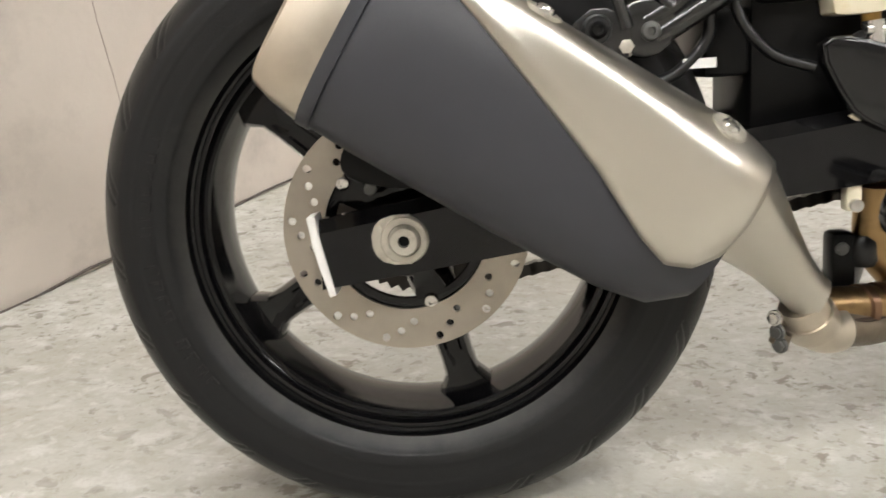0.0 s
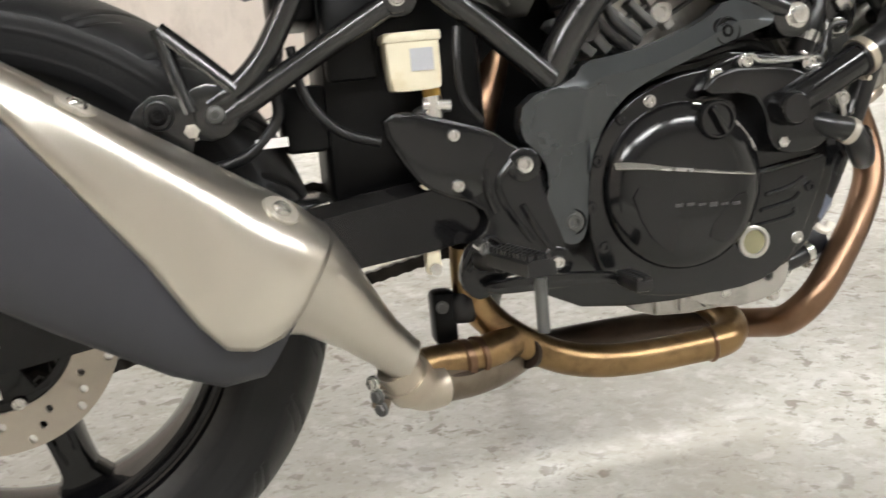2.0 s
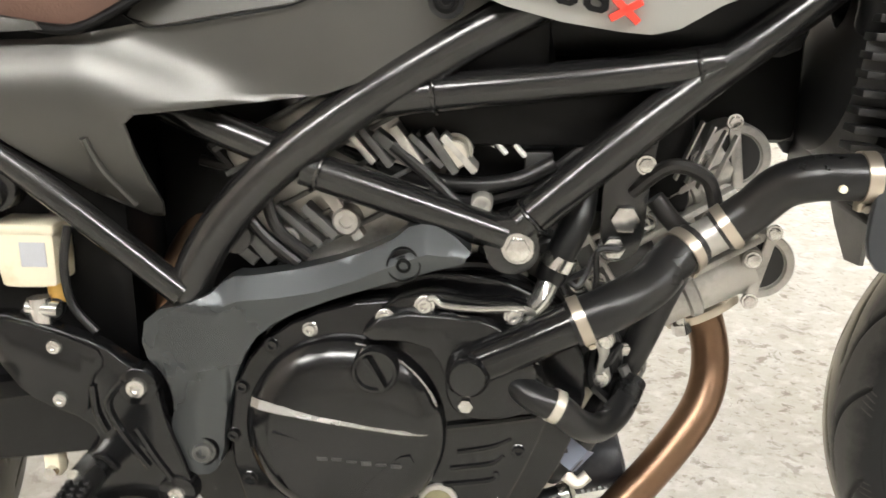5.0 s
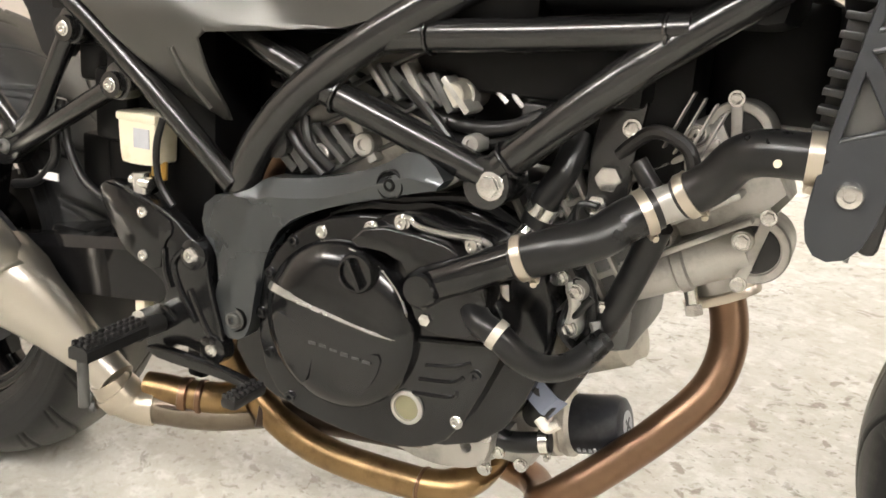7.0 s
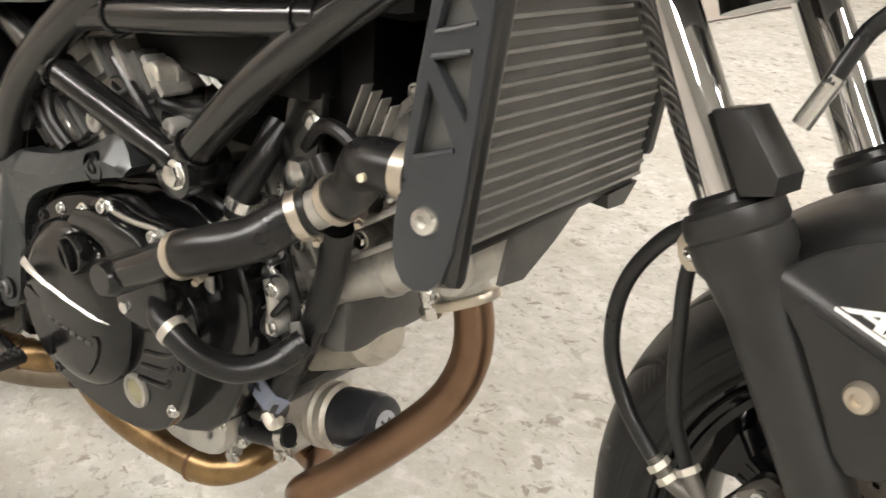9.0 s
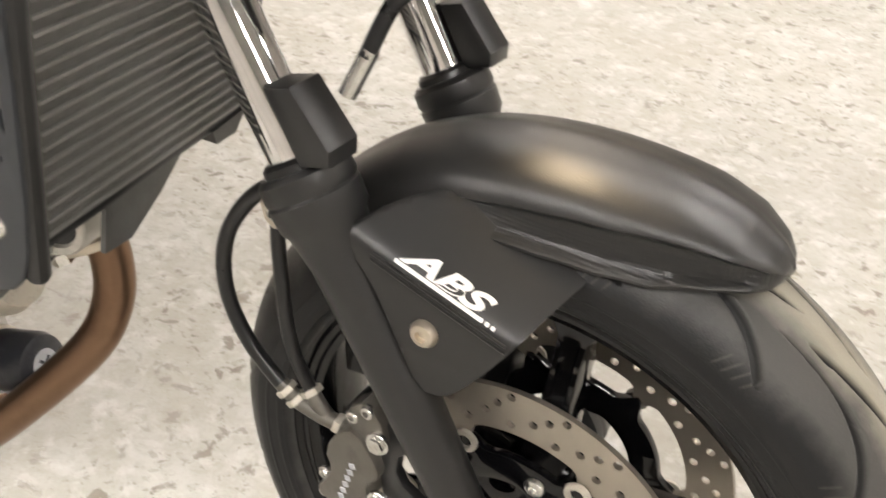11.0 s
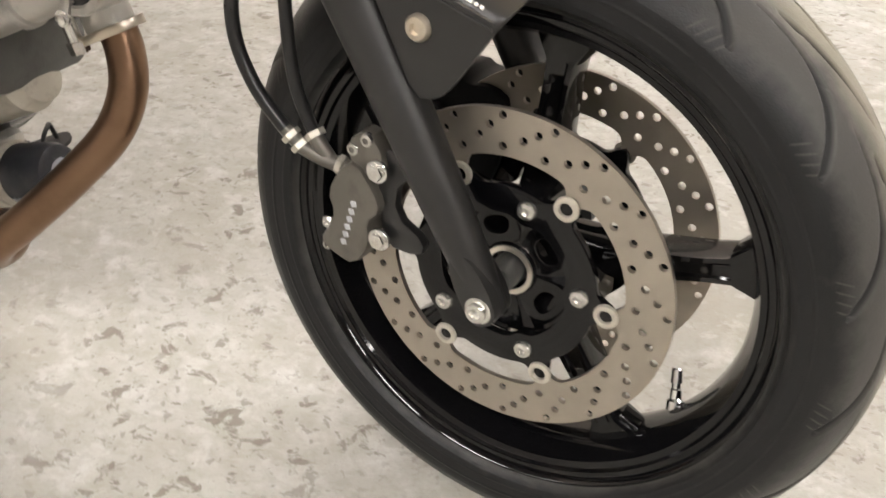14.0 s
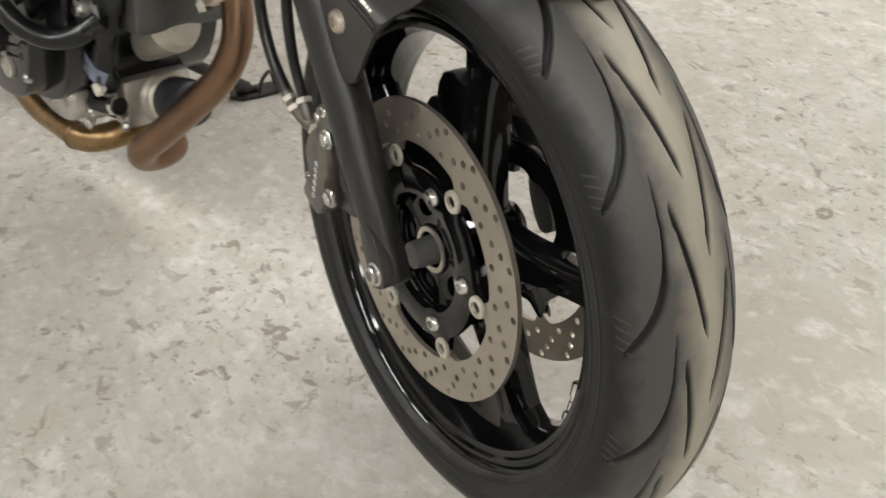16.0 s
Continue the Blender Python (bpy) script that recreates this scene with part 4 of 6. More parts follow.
        part("banjo", tube([(-0.162, -0.020, 0.096), (-0.154, -0.021, 0.086), (-0.146, -0.020, 0.076)], 0.0066, 12, 4), CALIPER, cal)
        part("banjo", tube([(-0.185, -0.027, 0.095), (-0.170, -0.024, 0.081)], 0.0064, 12, 4), CALIPER, cal)
        for c, d in (((-0.180, -0.026, 0.090), (-0.6, -0.1, 0.55)), ((-0.172, -0.0245, 0.083), (-0.6, -0.1, 0.55)), ((-0.160, -0.020, 0.094), (-0.5, 0.05, 0.6)), ((-0.134, -0.020, 0.074), (-0.9, -0.1, 0.2))):
            part("union_ring", lathe([(-0.0025, 0.0055), (-0.0025, 0.0088), (0.0025, 0.0088), (0.0025, 0.0055)], 6, loop=True), NUTM, cal, "", Matrix.Translation(c) @ Vector((0, 1, 0)).rotation_difference(Vector(d).normalized()).to_matrix().to_4x4())

# Brake hoses from the bracket behind the leg.
part("brake_hose", tube([(-0.155, -0.078, 0.278), (-0.194, -0.086, 0.266), (-0.222, -0.090, 0.234), (-0.2355, -0.091, 0.198), (-0.234, -0.091, 0.158), (-0.215, -0.091, 0.122), (-0.186, -0.089, 0.092)], 0.0060), RUBBER, bike, "black rubber brake hose", FRONT)
part("brake_hose", tube([(-0.180, -0.084, 0.268), (-0.1885, -0.085, 0.237), (-0.187, -0.085, 0.190), (-0.184, -0.085, 0.155), (-0.178, -0.084, 0.125), (-0.164, -0.082, 0.093)], 0.0054), RUBBER, bike, "thin black sensor lead", FRONT)
hb = part("hose_bracket", plate(soften([(-0.194, 0.266), (-0.174, 0.272), (-0.166, 0.247), (-0.186, 0.242)], 1), -0.099, -0.093, bevel=0.001), CAPSTEEL, bike, "small brass-coloured hose bracket", FRONT)
bolt(hb, -0.180, -0.099, 0.256, 0.0055, "button")
part("cable_grip", tube([(-0.192, -0.083, 0.257), (-0.172, -0.081, 0.27), (-0.150, -0.078, 0.275)], 0.0085, 12, 4), RUBBER, bike, "", FRONT)
part("upper_hose", tube([(-0.128, -0.07, 0.37), (-0.118, -0.06, 0.40), (-0.10, -0.055, 0.425), (-0.13, -0.05, 0.44), (-0.165, -0.05, 0.44)], 0.0055), RUBBER, bike, "black looped hose by the fork", FRONT)
part("hose_union", tube([(-0.138, -0.075, 0.345), (-0.126, -0.068, 0.375)], 0.006, 12, 3), BOLTM, bike, "", FRONT)
part("lower_fork_yoke", box((-0.27, -0.135, 0.43), (-0.16, 0.135, 0.465), 0.012), SATIN, bike, "black lower fork yoke", FRONT)
part("steering_stem", tube([(-0.215, 0, 0.40), (-0.26, 0, 0.52)], 0.03, 20, 2), FRAME, bike, "", FRONT)

# Mudguard: a ridge-backed shell over the tyre, blunt in front, with a sunk band along each side.
GUARD = FRONT @ Matrix.Translation((0.0, 0.0125, 0.0))
ARCS = (64.3, 65.2, 67, 71, 77, 84, 92, 100, 107, 115, 128)
CROWN = (0.3065, 0.3110, 0.3155, 0.3200, 0.3220, 0.3215, 0.3215, 0.3225, 0.3225, 0.3205, 0.312)
CREASE = ((0.003, 0.016, 0.028, 0.042, 0.051, 0.0565, 0.0585, 0.0585, 0.0575, 0.056, 0.052), (0.3055, 0.3085, 0.3100, 0.3095, 0.3050, 0.2970, 0.2925, 0.2905, 0.2920, 0.293, 0.290))
LIP = ((0.004, 0.020, 0.035, 0.049, 0.058, 0.063, 0.0655, 0.0660, 0.0680, 0.070, 0.068), (0.3010, 0.3010, 0.2995, 0.2915, 0.2775, 0.2705, 0.2690, 0.2715, 0.2780, 0.281, 0.276))
rings = []
for i in range(97):
    deg = 64.3 + (128 - 64.3) * (i / 96) ** 1.35
    th = radians(deg)
    top, wc, rc, wl, rl = (float(np.interp(deg, ARCS, q)) for q in (CROWN, *CREASE, *LIP))
    sunk = 0.0045 * min(1.0, max(0.0, (108 - deg) / 5)) * min(1.0, max(0.0, (deg - 65.5) / 3))
    half = []
    for j in range(19):
        # Crown: a full curve with a soft ridge in its middle.
        b = j / 18
        half.append((wc * math.sin(b * 1.45) / math.sin(1.45), rc + (top - rc) * (math.cos(b * 1.45) - math.cos(1.45)) / (1 - math.cos(1.45)) + 0.0016 * max(0.0, 1 - b * 6)))
    for j in range(1, 11):
        b = j / 10
        dip = sunk * min(1.0, 7 * b, 5 * (1 - b))
        half.append((wc + (wl - wc) * b - dip, rc + (rl - rc) * b))
    half += [(wl + 0.0012, rl - 0.0012), (wl + 0.0008, rl - 0.0035), (wl - 0.003, rl - 0.0045)]
    full = [(-w, r) for w, r in half[::-1]] + half[1:]
    rings.append([(r * math.cos(th), w, r * math.sin(th)) for w, r in full])
guard = part("front_mudguard", loft(rings, closed=False), SATIN, bike, "satin black front mudguard with moulded crease", GUARD, smooth=38)
md = guard.modifiers.new("thick", "SOLIDIFY")
md.thickness, md.offset = 0.0025, -1
# The scallop under the crease has a moulded honeycomb texture.
guard.data.materials.append(HONEY)
COLS = len(rings[0]) - 1
for f in guard.data.polygons:
    i, j = divmod(f.index, COLS)
    j = min(j, COLS - 1 - j)
    if 3 <= j <= 12 and 6 <= i <= 74:
        f.material_index = 1
nt_ = HONEY.node_tree
vor = nt_.nodes.new("ShaderNodeTexVoronoi")
vor.inputs["Scale"].default_value = 400
vor.inputs["Randomness"].default_value = 0.12
bmp = nt_.nodes.new("ShaderNodeBump")
bmp.inputs["Strength"].default_value, bmp.inputs["Distance"].default_value = 0.6, 0.0006
tco = nt_.nodes.new("ShaderNodeTexCoord")
nt_.links.new(tco.outputs["Object"], vor.inputs["Vector"])
nt_.links.new(vor.outputs["Distance"], bmp.inputs["Height"])
nt_.links.new(bmp.outputs[0], nt_.nodes["Principled BSDF"].inputs["Normal"])


def guard_side(x, z):
    """How far the side panel stands out: flat below a fold that falls to the front, drawn in above it."""
    h = z - (0.2580 - 0.30 * (x + 0.109))
    return 0.1085 - 1.4 * (0.5 * (h + math.sqrt(h * h + 0.00002))) - 0.10 * max(0.0, 0.19 - z)


for s in (-1, 1):
    pl = [(-0.130, 0.252), (-0.118, 0.270), (-0.09, 0.283), (-0.06, 0.287), (0.0, 0.281), (0.040, 0.272), (0.020, 0.250), (0.0025, 0.2240), (-0.015, 0.196), (-0.0325, 0.170), (-0.045, 0.1575), (-0.0640, 0.1550), (-0.082, 0.194), (-0.105, 0.235)]
    fp = part("mudguard_side", panel(soften(pl, 1), lambda x, z: s * guard_side(x, z), -s * 0.004, 0.004), SATIN, guard, "satin black side panel with white lettering", smooth=60)
    for k in (-0.004, -0.0085):
        rib = [(x, s * (guard_side(x, z) + 0.0002), z) for x, z in ((q, 0.2580 - 0.30 * (q + 0.109) + k) for q in (-0.104, -0.09, -0.07, -0.05, -0.03, -0.012, -0.004))]
        part("pressed_rib", tube(rib, 0.0011, 8, 4), SATIN, guard)
    if s < 0:
        bolt(guard, -0.060, -0.1092, 0.2085, 0.0100, "button", CAPSTEEL)
        fc = bpy.data.curves.new("abs_text", "FONT")
        fc.body, fc.size, fc.extrude, fc.shear, fc.space_character = "ABS", 0.0190, 0.0003, 0.45, 0.95
        fc.offset = 0.0004
        tob = new("abs_text", fc)
        bpy.context.view_layer.update()
        me = bpy.data.meshes.new_from_object(tob.evaluated_get(bpy.context.evaluated_depsgraph_get()))
        bpy.data.objects.remove(tob)
        wide = max(v.co.x for v in me.vertices)

        def on_side(u, v, off):
            """A place on the panel: u along the fold, v up the slope above it."""
            x = -0.0835 + u * 0.955
            z = 0.2580 - 0.30 * (x + 0.109) + 0.0032 + v * 0.60
            return Vector((x, -guard_side(x, z) - off, z))

        for v in me.vertices:
            v.co = on_side(v.co.x * 0.0680 / wide, v.co.y, 0.0014 if v.co.z > 0 else -0.0004)
        link("lettering", me, WHITE, guard, "white slanted letters ABS", None, 0)
        for u0, u1 in ((-0.004, 0.0645), (0.0665, 0.0690), (0.0710, 0.0735)):
            part("lettering_underline", loft([[on_side(u, -0.0045 + h, o) for h, o in ((0.0, 0.0014), (0.0022, 0.0014), (0.0022, -0.0006), (0.0, -0.0006))] for u in (u0 + (u1 - u0) * q / 8 for q in range(9))]), WHITE, guard)

# Headlight, lit, with its chrome rim.
LAMP = glow("lit_headlamp_glass", (1.0, 0.80, 0.52), 30.0)
hl = part("headlight", lathe([(-0.11, 0.0), (-0.10, 0.04), (-0.06, 0.075), (0.0, 0.088), (0.012, 0.088)], 40, axis="x"), SATIN, bike, "round black headlight with chrome rim, lit", FRONT @ Matrix.Translation((-0.10, 0.0, 0.525)))
part("rim", lathe([(0.008, 0.084), (0.004, 0.091), (0.014, 0.093), (0.022, 0.088), (0.022, 0.082)], 40, axis="x", loop=True), CHROME, hl, "chrome rim")
part("lens", lathe([(0.012, 0.083), (0.022, 0.06), (0.026, 0.0)], 40, axis="x"), LAMP, hl, "warm lit lens")


# ---- frame ----
def both(name, pts, r, parent, material=FRAME, label="", seg=18, n=8):
    """A tube on the near side and its mirror image on the far side."""
    for s in (1, -1):
        part(name, tube([(x, s * y, z) for x, y, z in pts], r, seg, n), material, parent, label)


frame_main = part("frame", tube([(0.556, -0.096, 0.478), (0.572, -0.100, 0.512), (0.597, -0.103, 0.548), (0.636, -0.105, 0.588), (0.70, -0.105, 0.636), (0.78, -0.100, 0.685), (0.85, -0.09, 0.722), (0.95, -0.07, 0.780)], 0.0178, 20), FRAME, bike, "black tubular steel trellis frame")
part("frame_tube", tube([(0.556, 0.096, 0.478), (0.597, 0.103, 0.548), (0.636, 0.105, 0.588), (0.78, 0.100, 0.685), (0.95, 0.07, 0.780)], 0.0178, 20), FRAME, frame_main)
both("frame_tube", [(0.836, -0.084, 0.540), (0.916, -0.088, 0.612), (0.976, -0.082, 0.660), (1.06, -0.065, 0.722), (1.14, -0.045, 0.785)], 0.0165, frame_main)
both("frame_tube", [(0.660, -0.100, 0.590), (0.74, -0.094, 0.562), (0.822, -0.086, 0.532)], 0.0150, frame_main)
both("frame_tube", [(0.52, -0.080, 0.648), (0.58, -0.092, 0.624), (0.650, -0.100, 0.598)], 0.0145, frame_main)
both("frame_tube", [(0.700, -0.103, 0.640), (0.752, -0.100, 0.648), (0.86, -0.094, 0.658), (0.985, -0.082, 0.672)], 0.0150, frame_main)
part("frame_tube", tube([(0.60, -0.1, 0.53), (0.60, 0.1, 0.53)], 0.014, 14, 2), FRAME, frame_main)
part("steering_head", tube([(1.13, 0, 0.70), (1.08, 0, 0.83)], 0.032, 20, 2), FRAME, frame_main)
# Weld beads at the joints.
for c, d, r in (((0.648, -0.102, 0.600), (0.9, 0.05, -0.3), 0.0165), ((0.672, -0.100, 0.586), (0.9, 0.05, -0.35), 0.0165), ((0.765, -0.099, 0.650), (0.98, 0, 0.15), 0.0165), ((0.968, -0.083, 0.669), (0.98, 0.05, 0.1), 0.0165), ((0.845, -0.085, 0.548), (0.76, -0.05, 0.68), 0.018)):
    bm = bmesh.new()
    q = Vector((0, 1, 0)).rotation_difference(Vector(d).normalized()).to_matrix().to_4x4()
    ring = [(r * math.cos(2 * math.pi * k / 22), random.uniform(-0.0012, 0.0012), r * math.sin(2 * math.pi * k / 22)) for k in range(23)]
    add_tube(bm, ring, 0.0019, 7, 2, True)
    part("weld_bead", bm, FRAME, frame_main, "", Matrix.Translation(c) @ q)
lug = part("engine_mount", plate(soften([(0.804, 0.540), (0.824, 0.551), (0.848, 0.542), (0.852, 0.517), (0.838, 0.502), (0.816, 0.503), (0.806, 0.518)], 2), -0.098, -0.05, bevel=0.003), FRAME, frame_main)
bolt(lug, 0.833, -0.098, 0.5245, 0.0100, "hex")

# Subframe.
sub = part("subframe", tube([(0.556, -0.108, 0.483), (0.478, -0.114, 0.552), (0.408, -0.116, 0.608), (0.341, -0.116, 0.656), (0.27, -0.115, 0.70)], 0.0125, 18), FRAME, bike, "black tubular rear subframe")
part("subframe_tube", tube([(0.556, 0.108, 0.483), (0.408, 0.116, 0.608), (0.27, 0.115, 0.70)], 0.0125, 14), FRAME, sub)
part("subframe_tube", tube([(0.240, -0.112, 0.474), (0.32, -0.115, 0.520), (0.398, -0.118, 0.563)], 0.0112, 18), FRAME, sub)
part("subframe_tube", tube([(0.232, -0.112, 0.488), (0.262, -0.113, 0.506), (0.286, -0.114, 0.530), (0.312, -0.115, 0.572), (0.338, -0.116, 0.614)], 0.0112, 18), FRAME, sub)
for x, z, dx, dz in ((0.344, 0.621, 0.010, 0.022), (0.409, 0.569, 0.012, 0.024)):
    tab = part("mounting_tab", plate(soften([(x - 0.020, z - 0.012), (x - 0.012, z + 0.022), (x + dx, z + dz), (x + 0.024, z + 0.004), (x + 0.012, z - 0.018)], 2), -0.120, -0.098, bevel=0.002), FRAME, sub)
    part("boss", lathe([(-0.118, 0.0), (-0.118, 0.0), (-0.128, 0.0), (-0.128, 0.0135), (-0.118, 0.0145)], 24, (x, 0, z)), FRAME, sub)
    bolt(sub, x, -0.1275, z, 0.0060, "socket")
part("peg_junction", plate(soften([(0.205, 0.495), (0.225, 0.51), (0.252, 0.505), (0.262, 0.485), (0.25, 0.462), (0.225, 0.455), (0.205, 0.47)], 1), -0.122, -0.095, bevel=0.004), FRAME, sub)
bolt(sub, 0.236, -0.122, 0.480, 0.009, "button", SHADOWGREY)
bolt(sub, 0.214, -0.120, 0.468, 0.007, "hex", NUTM)
part("triangle_stay", tube([(0.216, -0.121, 0.484), (0.206, -0.121, 0.520), (0.197, -0.121, 0.558)], 0.0085, 10, 3, flat=0.6), FRAME, sub)
part("triangle_stay", tube([(0.197, -0.121, 0.558), (0.228, -0.120, 0.530), (0.257, -0.119, 0.502)], 0.0085, 10, 3, flat=0.6), FRAME, sub)

# Tail and inner fender.
tail = part("rear_fender", panel(soften([(-0.30, 0.82), (-0.28, 0.735), (-0.05, 0.715), (0.12, 0.695), (0.177, 0.675), (0.20, 0.654), (0.224, 0.640), (0.245, 0.612), (0.27, 0.582), (0.29, 0.585), (0.33, 0.68), (0.36, 0.72), (0.2, 0.80)], 1), lambda x, z: -0.085 + 0.03 * math.sin((z - 0.6) * 9), 0.03, 0.02), DARK, bike, "black plastic rear inner fender")
part("fender_tray", box((0.26, -0.075, 0.60), (0.46, 0.075, 0.70), 0.01), DARK, tail)
part("rear_indicator", loft([[(-0.335 + 0.05 * t + 0.028 * math.cos(a) * w, -0.16 + 0.02 * math.sin(a) * w, 0.60 + 0.14 * t + 0.0) for a in (2 * math.pi * k / 16 for k in range(16))] for t, w in ((0, 0.15), (0.05, 0.6), (0.15, 0.85), (0.4, 1.0), (0.7, 1.0), (1.0, 0.8))]), SATIN, bike, "dark hanging rear indicator pod")

# Airbox and shock: the dark middle behind the frame, with black filler boxes added to block see-through.
mid = part("middle_filler", box((0.336, -0.070, 0.36), (0.50, 0.075, 0.70), 0.015), DARK, bike, "black filler box standing in for inner mudguard and battery tray")
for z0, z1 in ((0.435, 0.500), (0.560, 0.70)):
    part("filler_flap", box((0.296, -0.066, z0), (0.340, 0.07, z1), 0.006), DARK, mid)
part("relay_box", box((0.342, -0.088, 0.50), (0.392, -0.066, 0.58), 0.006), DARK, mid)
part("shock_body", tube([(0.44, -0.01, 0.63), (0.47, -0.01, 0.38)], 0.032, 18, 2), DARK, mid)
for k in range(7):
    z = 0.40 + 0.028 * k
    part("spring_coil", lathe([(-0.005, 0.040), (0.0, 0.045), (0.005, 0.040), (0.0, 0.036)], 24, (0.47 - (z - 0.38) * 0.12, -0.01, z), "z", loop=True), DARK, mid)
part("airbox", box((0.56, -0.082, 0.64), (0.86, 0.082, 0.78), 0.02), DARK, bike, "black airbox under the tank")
# A second black box is added to fill the gap between tank and airbox.
part("under_tank_filler", box((0.80, -0.072, 0.675), (1.06, 0.072, 0.80), 0.02), DARK, bike, "black filler box closing the gap under the tank")
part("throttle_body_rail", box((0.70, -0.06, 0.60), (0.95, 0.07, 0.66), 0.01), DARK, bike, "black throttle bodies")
part("dark_filler", box((0.50, 0.0, 0.40), (0.62, 0.08, 0.70), 0.01), DARK, bike, "plain black filler box behind the frame")
part("hanging_strap", tube([(0.31, -0.10, 0.535), (0.318, -0.104, 0.49), (0.345, -0.108, 0.455), (0.383, -0.112, 0.440)], 0.0048, 12), RUBBER, bike, "thin black brake hose")
part("loop_hose", tube([(0.30, -0.095, 0.54), (0.292, -0.10, 0.50), (0.29, -0.10, 0.47), (0.26, -0.10, 0.44), (0.22, -0.10, 0.43)], 0.0055, 12), RUBBER, bike, "black breather hose")
# White plate paints in a glint of bright floor showing between the parts.
part("floor_glint", box((0.268, -0.104, 0.445), (0.298, -0.102, 0.454), 0.0), WHITE, bike, "small white plate painted in for a glint of floor")

# ---- bodywork ----
def side_fn(x, z):
    """The panel rolls outwards below a crease that falls to the front, and tucks in towards its lower edge."""
    zc = 0.699 - 0.34 * max(0.0, x - 0.494) if x > 0.494 else 0.699 - 0.02 * (0.494 - x)
    h = z - zc
    fade = max(0.0, min(1.0, (0.70 - x) / 0.14))
    fade = fade * fade * (3 - 2 * fade)
    roll = 0.5 * (math.sqrt(h * h + 0.0001) - h)
    return -0.112 - 0.006 * (1 - fade) - 0.038 * fade * (1 - math.exp(-roll / 0.050)) + 4.5 * max(0.0, -h - 0.03) ** 2 + 0.08 * max(0.0, h)


side = part("side_panel", panel([(0.10, 0.735), (0.21, 0.694), (0.322, 0.680), (0.389, 0.645), (0.44, 0.605), (0.486, 0.566), (0.528, 0.545), (0.541, 0.546), (0.546, 0.560), (0.538, 0.595), (0.530, 0.627), (0.538, 0.634), (0.60, 0.640), (0.682, 0.649), (0.715, 0.660), (0.76, 0.690), (0.813, 0.722), (0.86, 0.78), (0.70, 0.79), (0.63, 0.735), (0.56, 0.705), (0.50, 0.694), (0.46, 0.689), (0.35, 0.688), (0.2, 0.73)], side_fn, 0.004, 0.005), MATTE, bike, "matte dark grey side panel", smooth=70)
part("panel_rib", tube([(x, side_fn(x, z) - 0.0008, z) for x, z in ((0.496, 0.616), (0.504, 0.588), (0.520, 0.557))], 0.0034, 8, 6), MATTE, side)
part("grip_insert", panel([(0.532, 0.706), (0.556, 0.700), (0.661, 0.717), (0.690, 0.731), (0.72, 0.80), (0.60, 0.80)], lambda x, z: -0.1165 + 0.22 * max(0, z - 0.70), 0.006), MATTE, side, "lighter grey inset panel")
part("panel_gap", tube([(0.525, -0.1150, 0.712), (0.540, -0.1160, 0.7015), (0.556, -0.1160, 0.6985), (0.61, -0.1155, 0.7065), (0.661, -0.1150, 0.7155), (0.690, -0.1140, 0.7295)], 0.0008, 8, 5), DARK, side)
cup = part("bolt_cup", lathe([(-0.004, 0.0), (-0.004, 0.010), (-0.007, 0.0135), (0.002, 0.0140)], 28, (0.776, -0.119, 0.719)), SATIN, side)
bolt(side, 0.776, -0.122, 0.719, 0.0075, "socket", DARK)
tailp = part("tail_panel", panel([(-0.1, 0.80), (0.0, 0.735), (0.15, 0.715), (0.30, 0.697), (0.42, 0.694), (0.475, 0.697), (0.47, 0.703), (0.40, 0.712), (0.25, 0.73), (0.1, 0.80)], lambda x, z: -0.136 + 11.0 * max(0, z - 0.695) ** 2, 0.004), MATTE, bike, "matte grey tail panel below the seat")


def seat_fn(x, z):
    k = (x - 0.30) / 0.055
    u = abs((k % 1.0) - 0.5) * 2
    pleat = 0.007 * math.sqrt(max(0.0, 1 - u ** 4)) if z > 0.727 + 0.05 * abs(x - 0.42) else 0.002
    return -0.118 - pleat - 0.010 * math.sin(min(1.0, max(0.0, (z - 0.70) / 0.05)) * 1.5) + 0.5 * max(0, z - 0.76)


seat = part("seat", panel([(0.10, 0.74), (0.25, 0.728), (0.38, 0.712), (0.434, 0.705), (0.480, 0.698), (0.500, 0.698), (0.528, 0.710), (0.560, 0.730), (0.60, 0.775), (0.58, 0.82), (0.10, 0.82)], seat_fn, 0.012, 0.006), LEATHER, bike, "brown ribbed leather saddle", smooth=50)
# Black filler box added to close the gap between seat and side panel.
part("seat_gap_filler", box((0.28, -0.106, 0.665), (0.60, 0.106, 0.76), 0.01), DARK, seat)
part("seat_edge", tube([(0.25, -0.129, 0.7275), (0.38, -0.130, 0.7115), (0.434, -0.130, 0.7045), (0.480, -0.130, 0.6975), (0.502, -0.130, 0.6985), (0.528, -0.129, 0.710), (0.560, -0.128, 0.730), (0.60, -0.126, 0.775)], 0.0042, 10, 6), DARK, seat, "black edge piping")
part("seat_pad", box((0.08, -0.105, 0.735), (0.56, 0.105, 0.825), 0.02), LEATHER, seat)
part("seat_seam", tube([(0.20, -0.131, 0.752), (0.33, -0.1315, 0.735), (0.44, -0.131, 0.727), (0.52, -0.130, 0.729)], 0.0016, 6, 8), LEATHER, seat)

